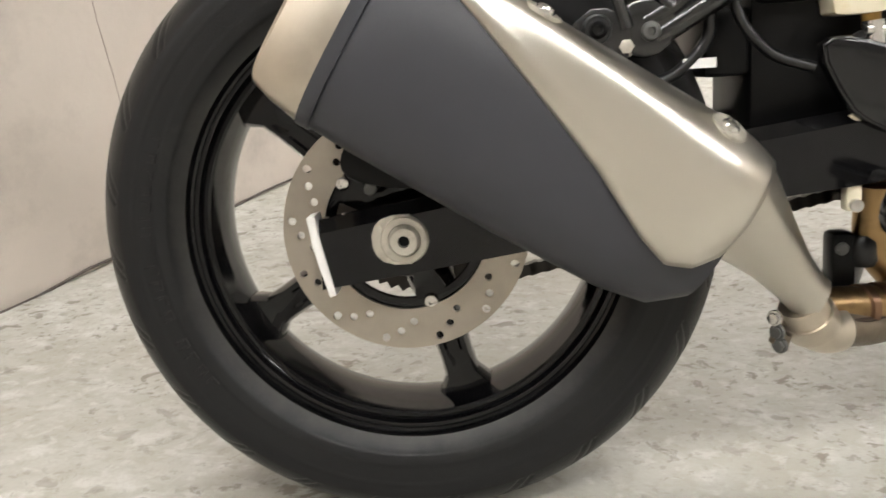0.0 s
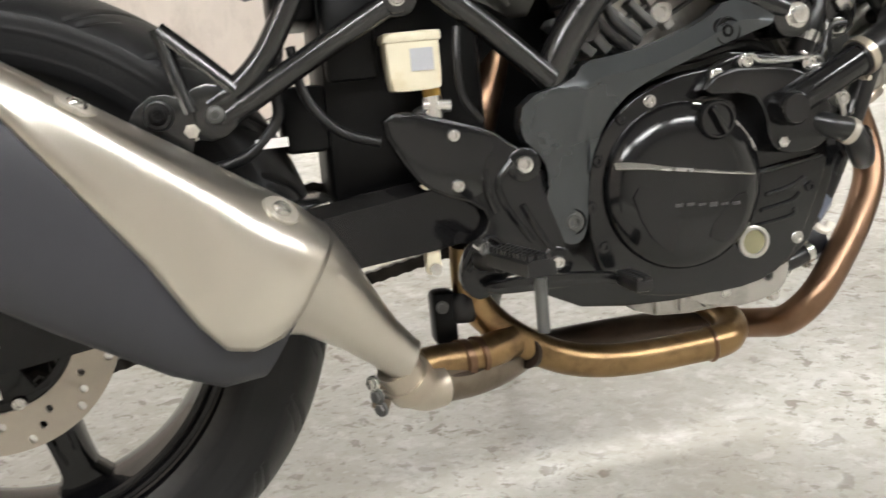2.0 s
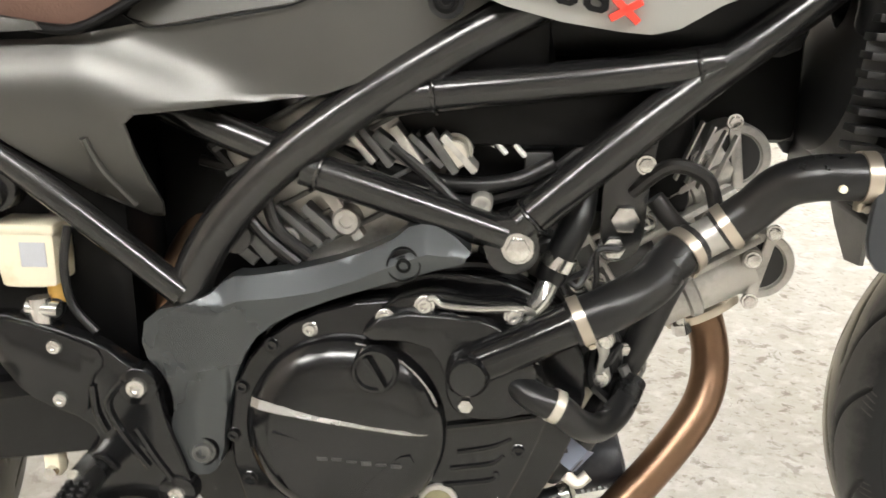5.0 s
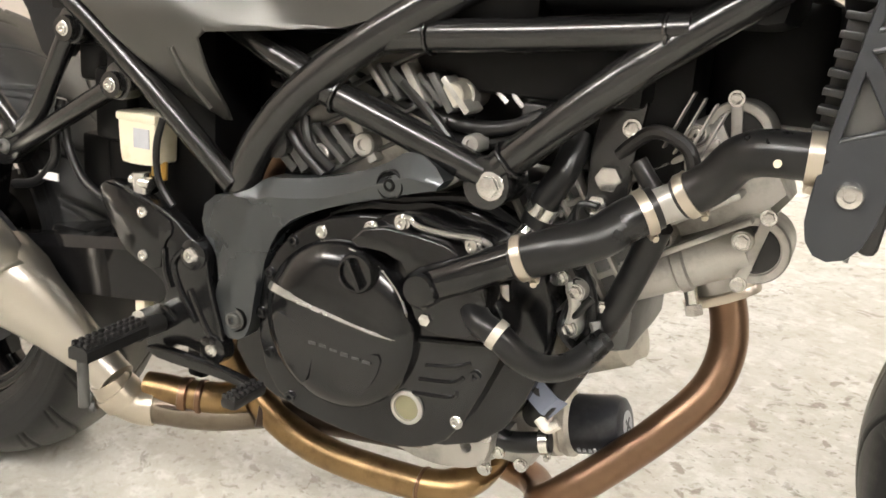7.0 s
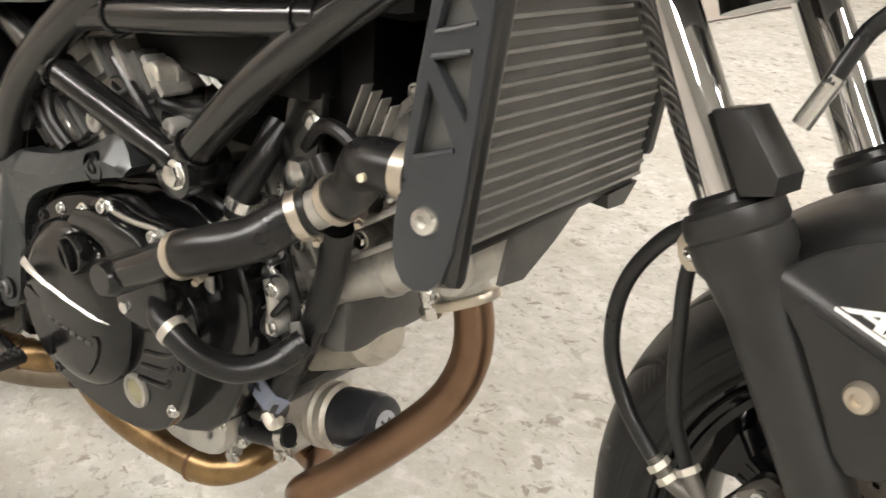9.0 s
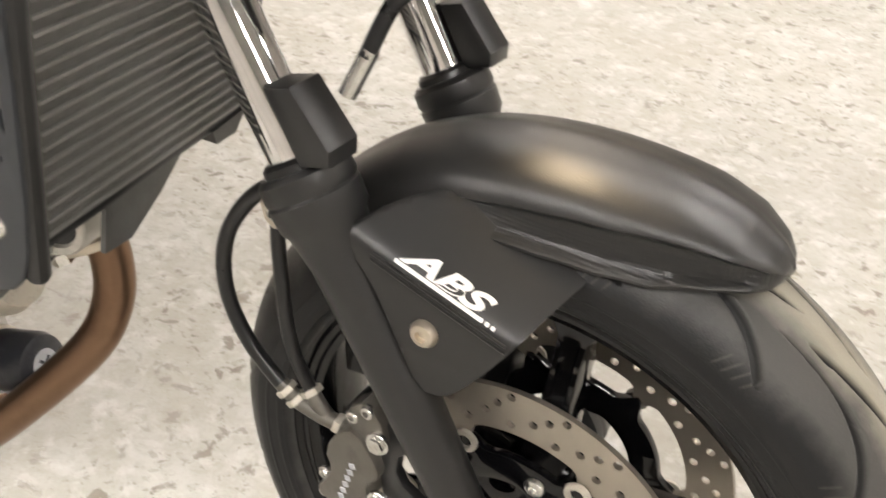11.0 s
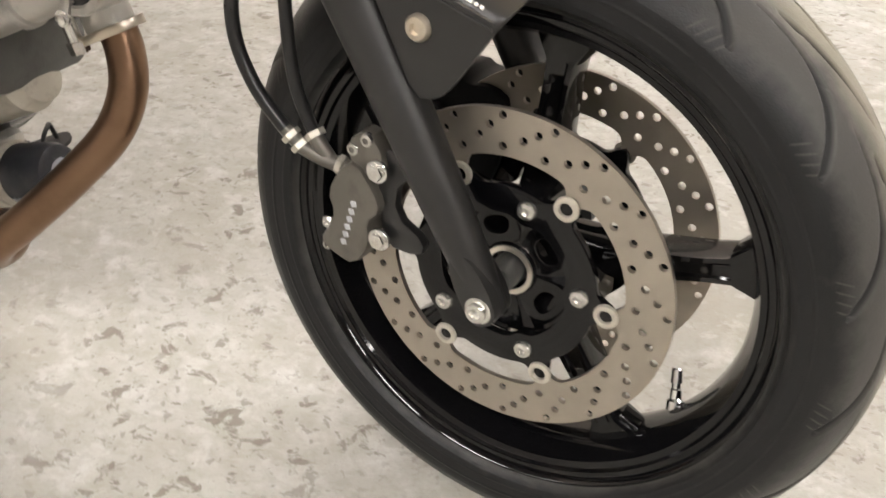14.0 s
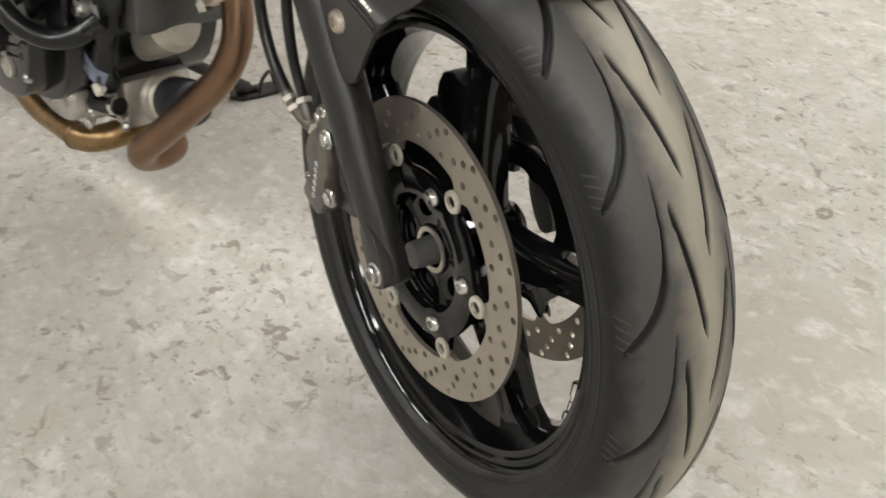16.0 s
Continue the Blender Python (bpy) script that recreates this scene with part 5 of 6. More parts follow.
tank = part("fuel_tank", panel([(0.76, 0.745), (0.772, 0.734), (0.819, 0.715), (0.86, 0.704), (0.903, 0.697), (0.926, 0.695), (0.945, 0.699), (0.974, 0.716), (1.01, 0.73), (1.06, 0.77), (1.06, 0.86), (0.76, 0.86)], lambda x, z: -0.122 - 0.012 * math.sin(min(1.2, max(0, (z - 0.69) / 0.06))) + 0.35 * max(0, z - 0.78), 0.005), TANK, bike, "matte silver fuel tank with dark and red badge")
part("tank_shell", box((0.70, -0.10, 0.75), (1.08, 0.10, 0.90), 0.04), TANK, tank)
for k, (x, z) in enumerate(((0.838, 0.727), (0.861, 0.722), (0.883, 0.717))):
    part("badge_bar", plate(soften([(x - 0.009, z - 0.004), (x + 0.009, z - 0.008), (x + 0.010, z + 0.006), (x - 0.008, z + 0.010)], 1), -0.1325, -0.124, [soften([(x - 0.004, z - 0.001), (x + 0.004, z - 0.003), (x + 0.005, z + 0.001), (x - 0.003, z + 0.004)], 1)], 0.0), DARK, tank)
for s in (-1, 1):
    part("badge_cross", box((-0.0125, -0.0010, -0.0026), (0.0125, 0.010, 0.0026)), RED, tank, "red crossed badge stroke", Matrix.Translation((0.905, -0.1325, 0.7125)) @ Matrix.Rotation(radians(s * 36 + 8), 4, "Y"))

# ---- frame cover, heel plate, pedals ----
def cover_fn(x, z):
    """Two facets meet along a crease that follows the arm and turns down the leg."""
    if x > 0.588:
        d = z - float(np.interp(x, (0.588, 0.606, 0.635, 0.67, 0.70, 0.728, 0.76, 0.80), (0.474, 0.481, 0.484, 0.490, 0.500, 0.512, 0.524, 0.52)))
        return -0.119 + (0.75 * d if d > 0 else -0.15 * d)
    d = x - float(np.interp(z, (0.372, 0.41, 0.448, 0.474), (0.564, 0.571, 0.580, 0.590)))
    e = max(0.0, z - 0.474) * 0.6
    return -0.119 + e + (0.35 * d if d > 0 else -0.08 * d)


cov = part("frame_cover", panel(soften([(0.525, 0.468), (0.575, 0.479), (0.595, 0.498), (0.616, 0.499), (0.670, 0.508), (0.725, 0.527), (0.752, 0.547), (0.777, 0.541), (0.802, 0.520), (0.752, 0.506), (0.664, 0.478), (0.622, 0.455), (0.600, 0.422), (0.586, 0.372), (0.582, 0.335), (0.574, 0.320), (0.556, 0.320), (0.545, 0.335), (0.539, 0.362), (0.545, 0.385), (0.540, 0.410), (0.518, 0.432)], 1), cover_fn, 0.022, 0.004, [[(x, float(np.interp(x, (0.588, 0.606, 0.635, 0.67, 0.70, 0.728, 0.76, 0.80), (0.474, 0.481, 0.484, 0.490, 0.500, 0.512, 0.524, 0.52)))) for x in (0.590 + 0.003 * k for k in range(64))], [(float(np.interp(z, (0.372, 0.41, 0.448, 0.474), (0.564, 0.571, 0.580, 0.590))), z) for z in (0.345 + 0.003 * k for k in range(43))]]), COVER, bike, "grey satin frame cover with a crease", smooth=34)
# No holes are cut; near-black dishes paint the shade of two bolt recesses.
part("recess_shade_dish", lathe([(-0.100, 0.0145), (-0.1180, 0.0140), (-0.1185, 0.0128), (-0.1150, 0.0120), (-0.1150, 0.0)], 28, (0.742, 0, 0.514)), DARK, cov)
bolt(cov, 0.742, -0.1150, 0.514, 0.0062, "socket", DARK)
part("bolt_cup", lathe([(-0.1165, 0.0), (-0.1165, 0.0115), (-0.1185, 0.0130), (-0.115, 0.0140)], 24, (0.566, 0, 0.342)), DARK, cov)
bolt(cov, 0.566, -0.1165, 0.342, 0.0085, "socket", SHADOWGREY)

heel = part("heel_plate", plate(soften([(0.381, 0.456), (0.399, 0.469), (0.440, 0.458), (0.488, 0.442), (0.509, 0.424), (0.532, 0.412), (0.537, 0.372), (0.556, 0.318), (0.556, 0.300), (0.538, 0.292), (0.497, 0.300), (0.482, 0.289), (0.466, 0.276), (0.450, 0.284), (0.444, 0.304), (0.456, 0.333), (0.480, 0.350), (0.472, 0.370), (0.430, 0.386), (0.408, 0.404)], 1), -0.124, -0.106, bevel=0.004, seg=3), ENGINE, bike, "black heel plate with steel bolts")
part("heel_guard", plate(soften([(0.384, 0.456), (0.400, 0.467), (0.484, 0.442), (0.492, 0.425), (0.478, 0.41), (0.472, 0.374), (0.430, 0.388), (0.410, 0.406)], 1), -0.127, -0.120, bevel=0.002), ENGINE, heel)
for pts in ([(0.478, 0.405), (0.479, 0.38), (0.486, 0.362)], [(0.512, 0.366), (0.527, 0.338), (0.540, 0.318)], [(0.452, 0.308), (0.474, 0.338), (0.492, 0.325)], [(0.505, 0.41), (0.490, 0.39), (0.497, 0.365), (0.52, 0.33)]):
    part("pressed_ridge", tube([(x, -0.1245, z) for x, z in pts], 0.0035, 8, 6), ENGINE, heel)
for x, z, r in ((0.450, 0.440, 0.0068), (0.450, 0.392, 0.0068)):
    bolt(heel, x, -0.127, z, r, "button")
for x, z, r in ((0.517, 0.405, 0.0095), (0.543, 0.305, 0.0078)):
    part("boss", lathe([(-0.110, 0.017), (-0.126, 0.0165), (-0.127, 0.0150), (-0.127, 0.0)], 28, (x, 0, z)), ENGINE, heel)
    bolt(heel, x, -0.127, z, r, "button")
# Footpeg with knurled rubber and a hanging feeler.
peg = part("rider_peg", tube([(0.468, -0.120, 0.318), (0.472, -0.150, 0.321), (0.476, -0.165, 0.322)], 0.0115, 14, 3), SATIN, bike, "black rider footpeg with ribbed top")
part("peg_rubber", loft([[(0.476 + 0.0005 * (y + 0.165) * -200 * 0 + (0.0125 * cx) + 0.011 * (-(y + 0.165)) / 0.09, y, 0.325 + 0.008 * cz + 0.003 * (-(y + 0.165)) / 0.09) for cx, cz in ((-1, -0.8), (-1, 0.6), (-0.6, 1), (0.6, 1), (1, 0.6), (1, -0.8))] for y in (-0.160, -0.19, -0.22, -0.252)]), RUBBER, peg)
KN = bmesh.new()
for i in range(10):
    for j in range(3):
        y = -0.164 - 0.0092 * i
        t = -(y + 0.165) / 0.09
        add_box(KN, (0.4655 + 0.008 * j + 0.011 * t, y - 0.003, 0.331 + 0.003 * t), (0.4705 + 0.008 * j + 0.011 * t, y + 0.003, 0.337 + 0.003 * t), 0.0008, seg=1)
tagged(part("rib_pattern", KN, RUBBER, peg), kind="stuff")
part("feeler", tube([(0.486, -0.246, 0.320), (0.486, -0.246, 0.272)], 0.0055, 12, 2), SHADOWGREY, peg, "grey feeler peg")
part("hinge_pin", lathe([(-0.150, 0.0), (-0.150, 0.007), (-0.12, 0.007)], 14, (0.466, 0, 0.332)), BOLTM, peg)
pedal = part("brake_pedal", plate(soften([(0.462, 0.297), (0.505, 0.299), (0.560, 0.296), (0.606, 0.289), (0.606, 0.279), (0.56, 0.283), (0.51, 0.283), (0.47, 0.285)], 1), -0.141, -0.131, bevel=0.002), ENGINE, bike, "black rear brake pedal")
part("pedal_pad", box((0.600, -0.182, 0.276), (0.619, -0.130, 0.288), 0.004), RUBBER, pedal, "ribbed pedal pad")
KN = bmesh.new()
for i in range(7):
    for j in range(2):
        add_box(KN, (0.601 + 0.009 * j, -0.180 + 0.0072 * i, 0.2865), (0.608 + 0.009 * j, -0.176 + 0.0072 * i, 0.291), 0.0007, seg=1)
tagged(part("rib_pattern", KN, RUBBER, pedal), kind="stuff")
# Rear brake master cylinder and fluid reservoir.
resv = part("brake_reservoir", plate(soften([(0.397, 0.534), (0.400, 0.539), (0.444, 0.541), (0.449, 0.537), (0.449, 0.489), (0.445, 0.485), (0.405, 0.484), (0.400, 0.488)], 1), -0.107, -0.072, bevel=0.004), RESERVE, bike, "yellowed plastic brake fluid reservoir")
part("reservoir_cap", box((0.395, -0.1090, 0.530), (0.4515, -0.0705, 0.540), 0.003), RESERVE, resv)
part("reservoir_label", box((0.420, -0.1080, 0.503), (0.442, -0.1069, 0.524)), LABEL, resv, "faded grey label")
part("outlet_neck", tube([(0.440, -0.09, 0.488), (0.441, -0.092, 0.468)], 0.0085, 14, 2), mat("amber_plastic", (0.55, 0.33, 0.08), 0.35), resv)
part("reservoir_hose", tube([(0.441, -0.092, 0.472), (0.438, -0.100, 0.460), (0.424, -0.108, 0.462), (0.410, -0.108, 0.447)], 0.0075, 14), RUBBER, resv)
mcyl = part("brake_master_cylinder", tube([(0.434, -0.112, 0.478), (0.436, -0.113, 0.448)], 0.010, 16, 2), BOLTM, bike, "silver master cylinder with push rod")
part("union", tube([(0.425, -0.115, 0.470), (0.452, -0.115, 0.468)], 0.007, 12, 2), BOLTM, mcyl)
part("cylinder_body", tube([(0.425, -0.10, 0.395), (0.425, -0.10, 0.362)], 0.011, 16, 2), RESERVE, mcyl)
part("push_rod", tube([(0.425, -0.10, 0.366), (0.424, -0.10, 0.318)], 0.0045, 12, 2), BOLTM, mcyl)
part("clevis", box((0.416, -0.108, 0.306), (0.431, -0.092, 0.336), 0.003), RESERVE, mcyl)
part("clevis_pin", lathe([(-0.114, 0.0), (-0.114, 0.006), (-0.09, 0.006)], 14, (0.424, 0, 0.312)), BOLTM, mcyl)
part("switch_lead", tube([(0.466, -0.112, 0.54), (0.462, -0.118, 0.51), (0.465, -0.118, 0.475), (0.482, -0.116, 0.450)], 0.0038, 10), RUBBER, bike, "thin black switch lead")

# ---- engine ----
eng = part("engine", plate(soften([(0.520, 0.300), (0.565, 0.405), (0.60, 0.455), (0.66, 0.485), (0.80, 0.500), (0.875, 0.465), (0.90, 0.40), (0.885, 0.33), (0.85, 0.265), (0.78, 0.238), (0.66, 0.232), (0.56, 0.245)], 1), -0.072, 0.14, bevel=0.012, seg=3), ENGINE, bike, "black painted engine crankcase")
part("sump", plate(soften([(0.66, 0.245), (0.845, 0.262), (0.850, 0.235), (0.82, 0.210), (0.70, 0.204), (0.65, 0.222)], 1), -0.035, 0.11, bevel=0.008), ALU, eng, "raw aluminium sump")
for x in (0.685, 0.715, 0.745, 0.775, 0.805, 0.83):
    part("sump_rib", box((x - 0.003, -0.043, 0.212), (x + 0.003, -0.028, 0.250), 0.002), ALU, eng)
    bolt(eng, x + 0.014, -0.040, 0.238, 0.0052, "hex")
case = part("clutch_case", plate(soften([(0.588, 0.300), (0.586, 0.385), (0.612, 0.435), (0.655, 0.465), (0.71, 0.480), (0.77, 0.478), (0.80, 0.455), (0.855, 0.42), (0.865, 0.385), (0.852, 0.345), (0.820, 0.275), (0.788, 0.253), (0.745, 0.244), (0.68, 0.246), (0.62, 0.258)], 1), -0.104, -0.06, bevel=0.006, seg=3), ENGINE, eng, "black clutch case with sight glass")
CC = (0.690, 0.0, 0.363)
clutch = part("clutch_cover", lathe([(-0.100, 0.0862), (-0.1095, 0.0862), (-0.1130, 0.0854), (-0.1160, 0.0832), (-0.1195, 0.0795), (-0.1230, 0.0745), (-0.1262, 0.0685), (-0.1285, 0.061), (-0.1302, 0.048), (-0.1315, 0.030), (-0.132, 0.0)], 96, CC), ENGINE, eng, "round black clutch cover with raised line")
# The whole line is coloured bright to paint the highlight on its bevel.
part("raised_line", loft([[(x, -0.1290 - h, z - 0.0022), (x, -0.1350 - h, z - 0.0016), (x, -0.1354 - h, z - 0.0006), (x, -0.1300 - h, z + w), (x, -0.122, z)] for x, z, w, h in ((0.612, 0.3905, 0.0050, -0.012), (0.620, 0.3905, 0.0052, -0.006), (0.64, 0.3885, 0.0050, -0.0015), (0.70, 0.3790, 0.0048, -0.0012), (0.742, 0.3725, 0.0046, -0.0035), (0.757, 0.3700, 0.0042, -0.008), (0.765, 0.3688, 0.0036, -0.013))]), EDGE, clutch, "raised line coloured bright as a painted highlight", smooth=20)
part("lower_relief", panel(soften([(0.622, 0.372), (0.660, 0.362), (0.676, 0.346), (0.668, 0.305), (0.66, 0.300), (0.636, 0.325)], 1), lambda x, z: -0.1312, 0.004), ENGINE, clutch)
part("lower_relief", panel(soften([(0.70, 0.313), (0.735, 0.35), (0.752, 0.352), (0.745, 0.325), (0.725, 0.30)], 1), lambda x, z: -0.1310, 0.004), ENGINE, clutch)
MARK = mat("worn_cast_mark", (0.07, 0.069, 0.067), 0.32, 0.3)
for k in range(6):
    part("maker_mark_bar", box((-0.0042, -0.0010, -0.0010 - 0.0012 * (k % 3 == 0)), (0.0042, 0.003, 0.0012 + 0.0008 * (k % 2)), 0.0004), MARK, clutch, "", Matrix.Translation((0.673 + 0.0125 * k, -0.1315, 0.3475 - 0.0012 * k)))
fcap = part("oil_filler_cap", lathe([(-0.120, 0.0195), (-0.132, 0.0195), (-0.1345, 0.018), (-0.1345, 0.0160), (-0.131, 0.0150), (-0.131, 0.0)], 36, (0.719, 0, 0.428)), ENGINE, clutch, "round slotted filler cap")
part("cap_grip", box((-0.0028, -0.008, -0.0155), (0.0028, 0.0, 0.0155), 0.0015), ENGINE, clutch, "", Matrix.Translation((0.719, -0.131, 0.428)) @ Matrix.Rotation(radians(-28), 4, "Y"))
sg = part("sight_glass_ring", lathe([(-0.100, 0.0175), (-0.1075, 0.0175), (-0.1085, 0.0160), (-0.1085, 0.0135), (-0.105, 0.0130)], 36, (0.769, 0, 0.294)), ALU, case, "pale ring round the oil sight glass")
part("sight_glass", lathe([(-0.1055, 0.0132), (-0.1070, 0.008), (-0.1075, 0.0)], 28, (0.769, 0, 0.294)), SIGHT, case, "yellow oil sight glass")
for x, z, mt in ((0.602, 0.310, ENGINE), (0.590, 0.352, ENGINE), (0.600, 0.398, ENGINE), (0.628, 0.437, ENGINE), (0.661, 0.452, BOLTM), (0.822, 0.292, BOLTM), (0.838, 0.345, ENGINE), (0.63, 0.266, ENGINE)):
    bolt(case, x, -0.103, z, 0.0052, "socket", mt)
# A bright arc paints the highlight along the cover's rim.
part("cover_edge", tube([(CC[0] + 0.0835 * math.cos(a), -0.1168, CC[2] + 0.0835 * math.sin(a)) for a in (radians(82 - 62 * i / 10) for i in range(11))], 0.0013, 8, 3), EDGE, clutch, "thin bright arc, a highlight painted on the cover's bevel")
for z0 in (0.342, 0.326, 0.310):
    part("casting_rib", tube([(0.786 - (0.342 - z0) * 0.4, -0.104, z0), (0.815, -0.104, z0 + 0.006), (0.832 - (0.342 - z0) * 0.4, -0.103, z0 + 0.014)], 0.0028, 8, 4), ENGINE, case)
part("casting_rib", tube([(0.777, -0.106, 0.367), (0.81, -0.106, 0.372), (0.852, -0.103, 0.378)], 0.0035, 8, 4), ENGINE, case)
# Water pump cover.
pump = part("water_pump_cover", plate(soften([(0.702, 0.452), (0.728, 0.478), (0.800, 0.474), (0.822, 0.466), (0.850, 0.44), (0.850, 0.40), (0.83, 0.386), (0.795, 0.385), (0.778, 0.398), (0.775, 0.43), (0.76, 0.452)], 1), -0.128, -0.09, bevel=0.005, seg=3), ENGINE, eng, "black water pump cover")
part("pump_flange", plate(soften([(0.715, 0.462), (0.728, 0.482), (0.765, 0.492), (0.800, 0.484), (0.84, 0.484), (0.848, 0.470), (0.82, 0.46), (0.73, 0.462)], 1), -0.112, -0.092, bevel=0.003), ENGINE, pump)
for pts in ([(0.7545, -0.119, 0.4825), (0.7655, -0.120, 0.488), (0.775, -0.120, 0.4815), (0.805, -0.120, 0.4793), (0.835, -0.119, 0.4800), (0.846, -0.117, 0.4755), (0.840, -0.116, 0.4685)], [(0.744, -0.121, 0.4667), (0.787, -0.122, 0.4717), (0.801, -0.122, 0.4658), (0.8125, -0.121, 0.4589), (0.8205, -0.120, 0.4562)]):
    part("flange_rib", tube(pts, 0.0030, 10, 6), EDGE, pump, "bright raised flange edge")
for x, z in ((0.727, 0.470), (0.759, 0.482), (0.831, 0.474), (0.793, 0.398)):
    bolt(pump, x, -0.120 if z > 0.42 else -0.126, z, 0.0062, "hex" if z < 0.45 else "socket")
# Cylinders: one upright behind, one leaning far forward.
rearc = part("rear_cylinder", box((-0.075, -0.075, -0.09), (0.075, 0.085, 0.085), 0.012, Matrix.Translation((0.685, 0.01, 0.56)) @ Matrix.Rotation(radians(-28), 4, "Y")), ALU, eng, "raw aluminium rear cylinder")
for k in range(6):
    part("cooling_fin", box((-0.082, -0.082, -0.002), (0.082, 0.09, 0.002), 0.001, Matrix.Translation((0.70 - 0.010 * k, 0.01, 0.535 + 0.020 * k)) @ Matrix.Rotation(radians(-28), 4, "Y")), SHADOWGREY, rearc)
part("cylinder_cap", lathe([(-0.030, 0.0120), (-0.080, 0.0120), (-0.082, 0.0105), (-0.082, 0.0)], 32, (0.780, 0, 0.5975)), NUTM, rearc, "round machined plug")
part("head_boss", tube([(0.780, 0.0, 0.5975), (0.780, -0.062, 0.5975)], 0.0150, 24, 2), ALU, rearc)
random.seed(31)
for k in range(13):
    x, z = (0.703 + 0.0135 * k, 0.604 - 0.001 * k) if k < 7 else (0.592 + 0.019 * (k - 7), 0.522 + 0.0045 * (k - 7))
    h, w = random.uniform(0.018, 0.028), random.uniform(0.0028, 0.0055)
    part("head_fin", box((-h, -0.012, -w), (h, 0.02, w), 0.0012, Matrix.Translation((x, -0.070 + random.uniform(-0.006, 0.004), z)) @ Matrix.Rotation(radians(random.uniform(36, 56)), 4, "Y")), ALU if k % 3 == 0 else SHADOWGREY, rearc)
for x, z, r in ((0.760, 0.556, 0.010), (0.803, 0.556, 0.009), (0.640, 0.524, 0.010), (0.690, 0.540, 0.012)):
    part("head_lug", lathe([(-0.040, r * 1.1), (-0.080, r), (-0.082, r * 0.85), (-0.082, r * 0.5), (-0.078, r * 0.45), (-0.078, 0.0)], 20, (x, 0, z)), ALU, rearc)
for pts in ([(0.600, -0.088, 0.560), (0.622, -0.090, 0.530), (0.650, -0.088, 0.505)], [(0.625, -0.086, 0.560), (0.634, -0.090, 0.535), (0.660, -0.088, 0.512)], [(0.730, -0.080, 0.605), (0.765, -0.082, 0.575), (0.790, -0.080, 0.548)]):
    part("breather_lead", tube(pts, 0.0052, 10, 6), RUBBER, rearc)
FA = Matrix.Translation((0.76, 0.015, 0.385)) @ Matrix.Rotation(radians(-31), 4, "Y")
frontc = part("front_cylinder", box((0.08, -0.030, -0.060), (0.22, 0.085, 0.060), 0.012), SHADOWGREY, eng, "cast front cylinder", FA)
part("cylinder_head", loft([[(x, y, z) for y, z in ((-0.012 * k, -0.040 * k), (-0.012 * k, 0.050 * k), (0.0, 0.064 * k), (0.07 * k, 0.068 * k), (0.09 * k, 0.05 * k), (0.09 * k, -0.04 * k), (0.07 * k, -0.052 * k), (0.0, -0.050 * k))] for x, k in ((0.22, 0.92), (0.26, 0.96), (0.30, 0.96), (0.325, 0.88), (0.345, 0.7))]), ALU, frontc, "ribbed aluminium cylinder head")
for z in (-0.036, -0.012, 0.014, 0.038):
    part("head_rib", box((0.150, -0.040, z - 0.003), (0.315, -0.010, z + 0.003), 0.002), ALU, frontc)
for x, z in ((0.235, -0.024), (0.235, 0.026), (0.285, 0.0), (0.30, -0.05), (0.30, 0.052), (0.17, 0.0), (0.16, 0.045), (0.15, -0.045)):
    part("lug", lathe([(-0.010, 0.011), (-0.034, 0.010), (-0.036, 0.009), (-0.036, 0.0)], 20, (x, 0, z)), ALU, frontc)
    bolt(frontc, x, -0.036, z, 0.0058, "hex")
part("spark_plug_cap", tube([(0.262, -0.030, 0.0), (0.262, -0.052, 0.004), (0.255, -0.062, 0.020), (0.25, -0.060, 0.05)], 0.0085, 12, 5), RUBBER, frontc)
for (ax, ay, az), (bx, by, bz), r in (((0.945, -0.004, 0.440), (1.045, 0.004, 0.487), 0.0240), ((0.955, 0.004, 0.548), (1.015, 0.010, 0.582), 0.0250)):
    d = (Vector((bx, by, bz)) - Vector((ax, ay, az)))
    turn = Matrix.Translation((ax, ay, az)) @ Vector((0, 1, 0)).rotation_difference(d.normalized()).to_matrix().to_4x4()
    L = d.length
    part("cam_housing", lathe([(0.0, r), (L * 0.40, r), (L * 0.42, r + 0.003), (L * 0.50, r + 0.003), (L * 0.52, r), (L, r), (L, 0.0)], 40), ALU, eng, "round cast cam housing", turn)
for x, y, z, tip in ((1.053, -0.006, 0.488, 14), (1.023, -0.004, 0.585, -8)):
    turn = Matrix.Translation((x, y, z)) @ Matrix.Rotation(radians(tip), 4, "Y")
    ring = part("cam_plug_ring", lathe([(0.050, 0.0), (0.050, 0.030), (0.004, 0.031), (-0.003, 0.031), (-0.005, 0.0295), (-0.005, 0.0235), (-0.002, 0.0225), (-0.001, 0.0)], 44), ALU, eng, "round cast ring with a cam plug", turn)
    part("cam_plug", lathe([(-0.0012, 0.0222), (-0.0030, 0.0210), (-0.0034, 0.0)], 36), SATIN, ring, "black rubber cam plug")
    part("plug_strap", box((-0.0048, -0.0095, -0.037), (0.0048, -0.0050, 0.037), 0.0015), ALU, ring)
    for e in (-0.033, 0.033):
        bolt(ring, 0.0, -0.0095, e, 0.0055, "hex")
for k in range(5):
    part("cooling_fin", box((0.095 + 0.022 * k, -0.046, -0.070), (0.099 + 0.022 * k, 0.092, 0.070), 0.001), ALU, frontc)
# Dark filler mass added so that no bright floor shows behind the radiator.
part("radiator_gap_filler", box((0.975, 0.035, 0.59), (1.090, 0.10, 0.705), 0.015), DARK, eng, "black filler box closing the view behind the radiator")
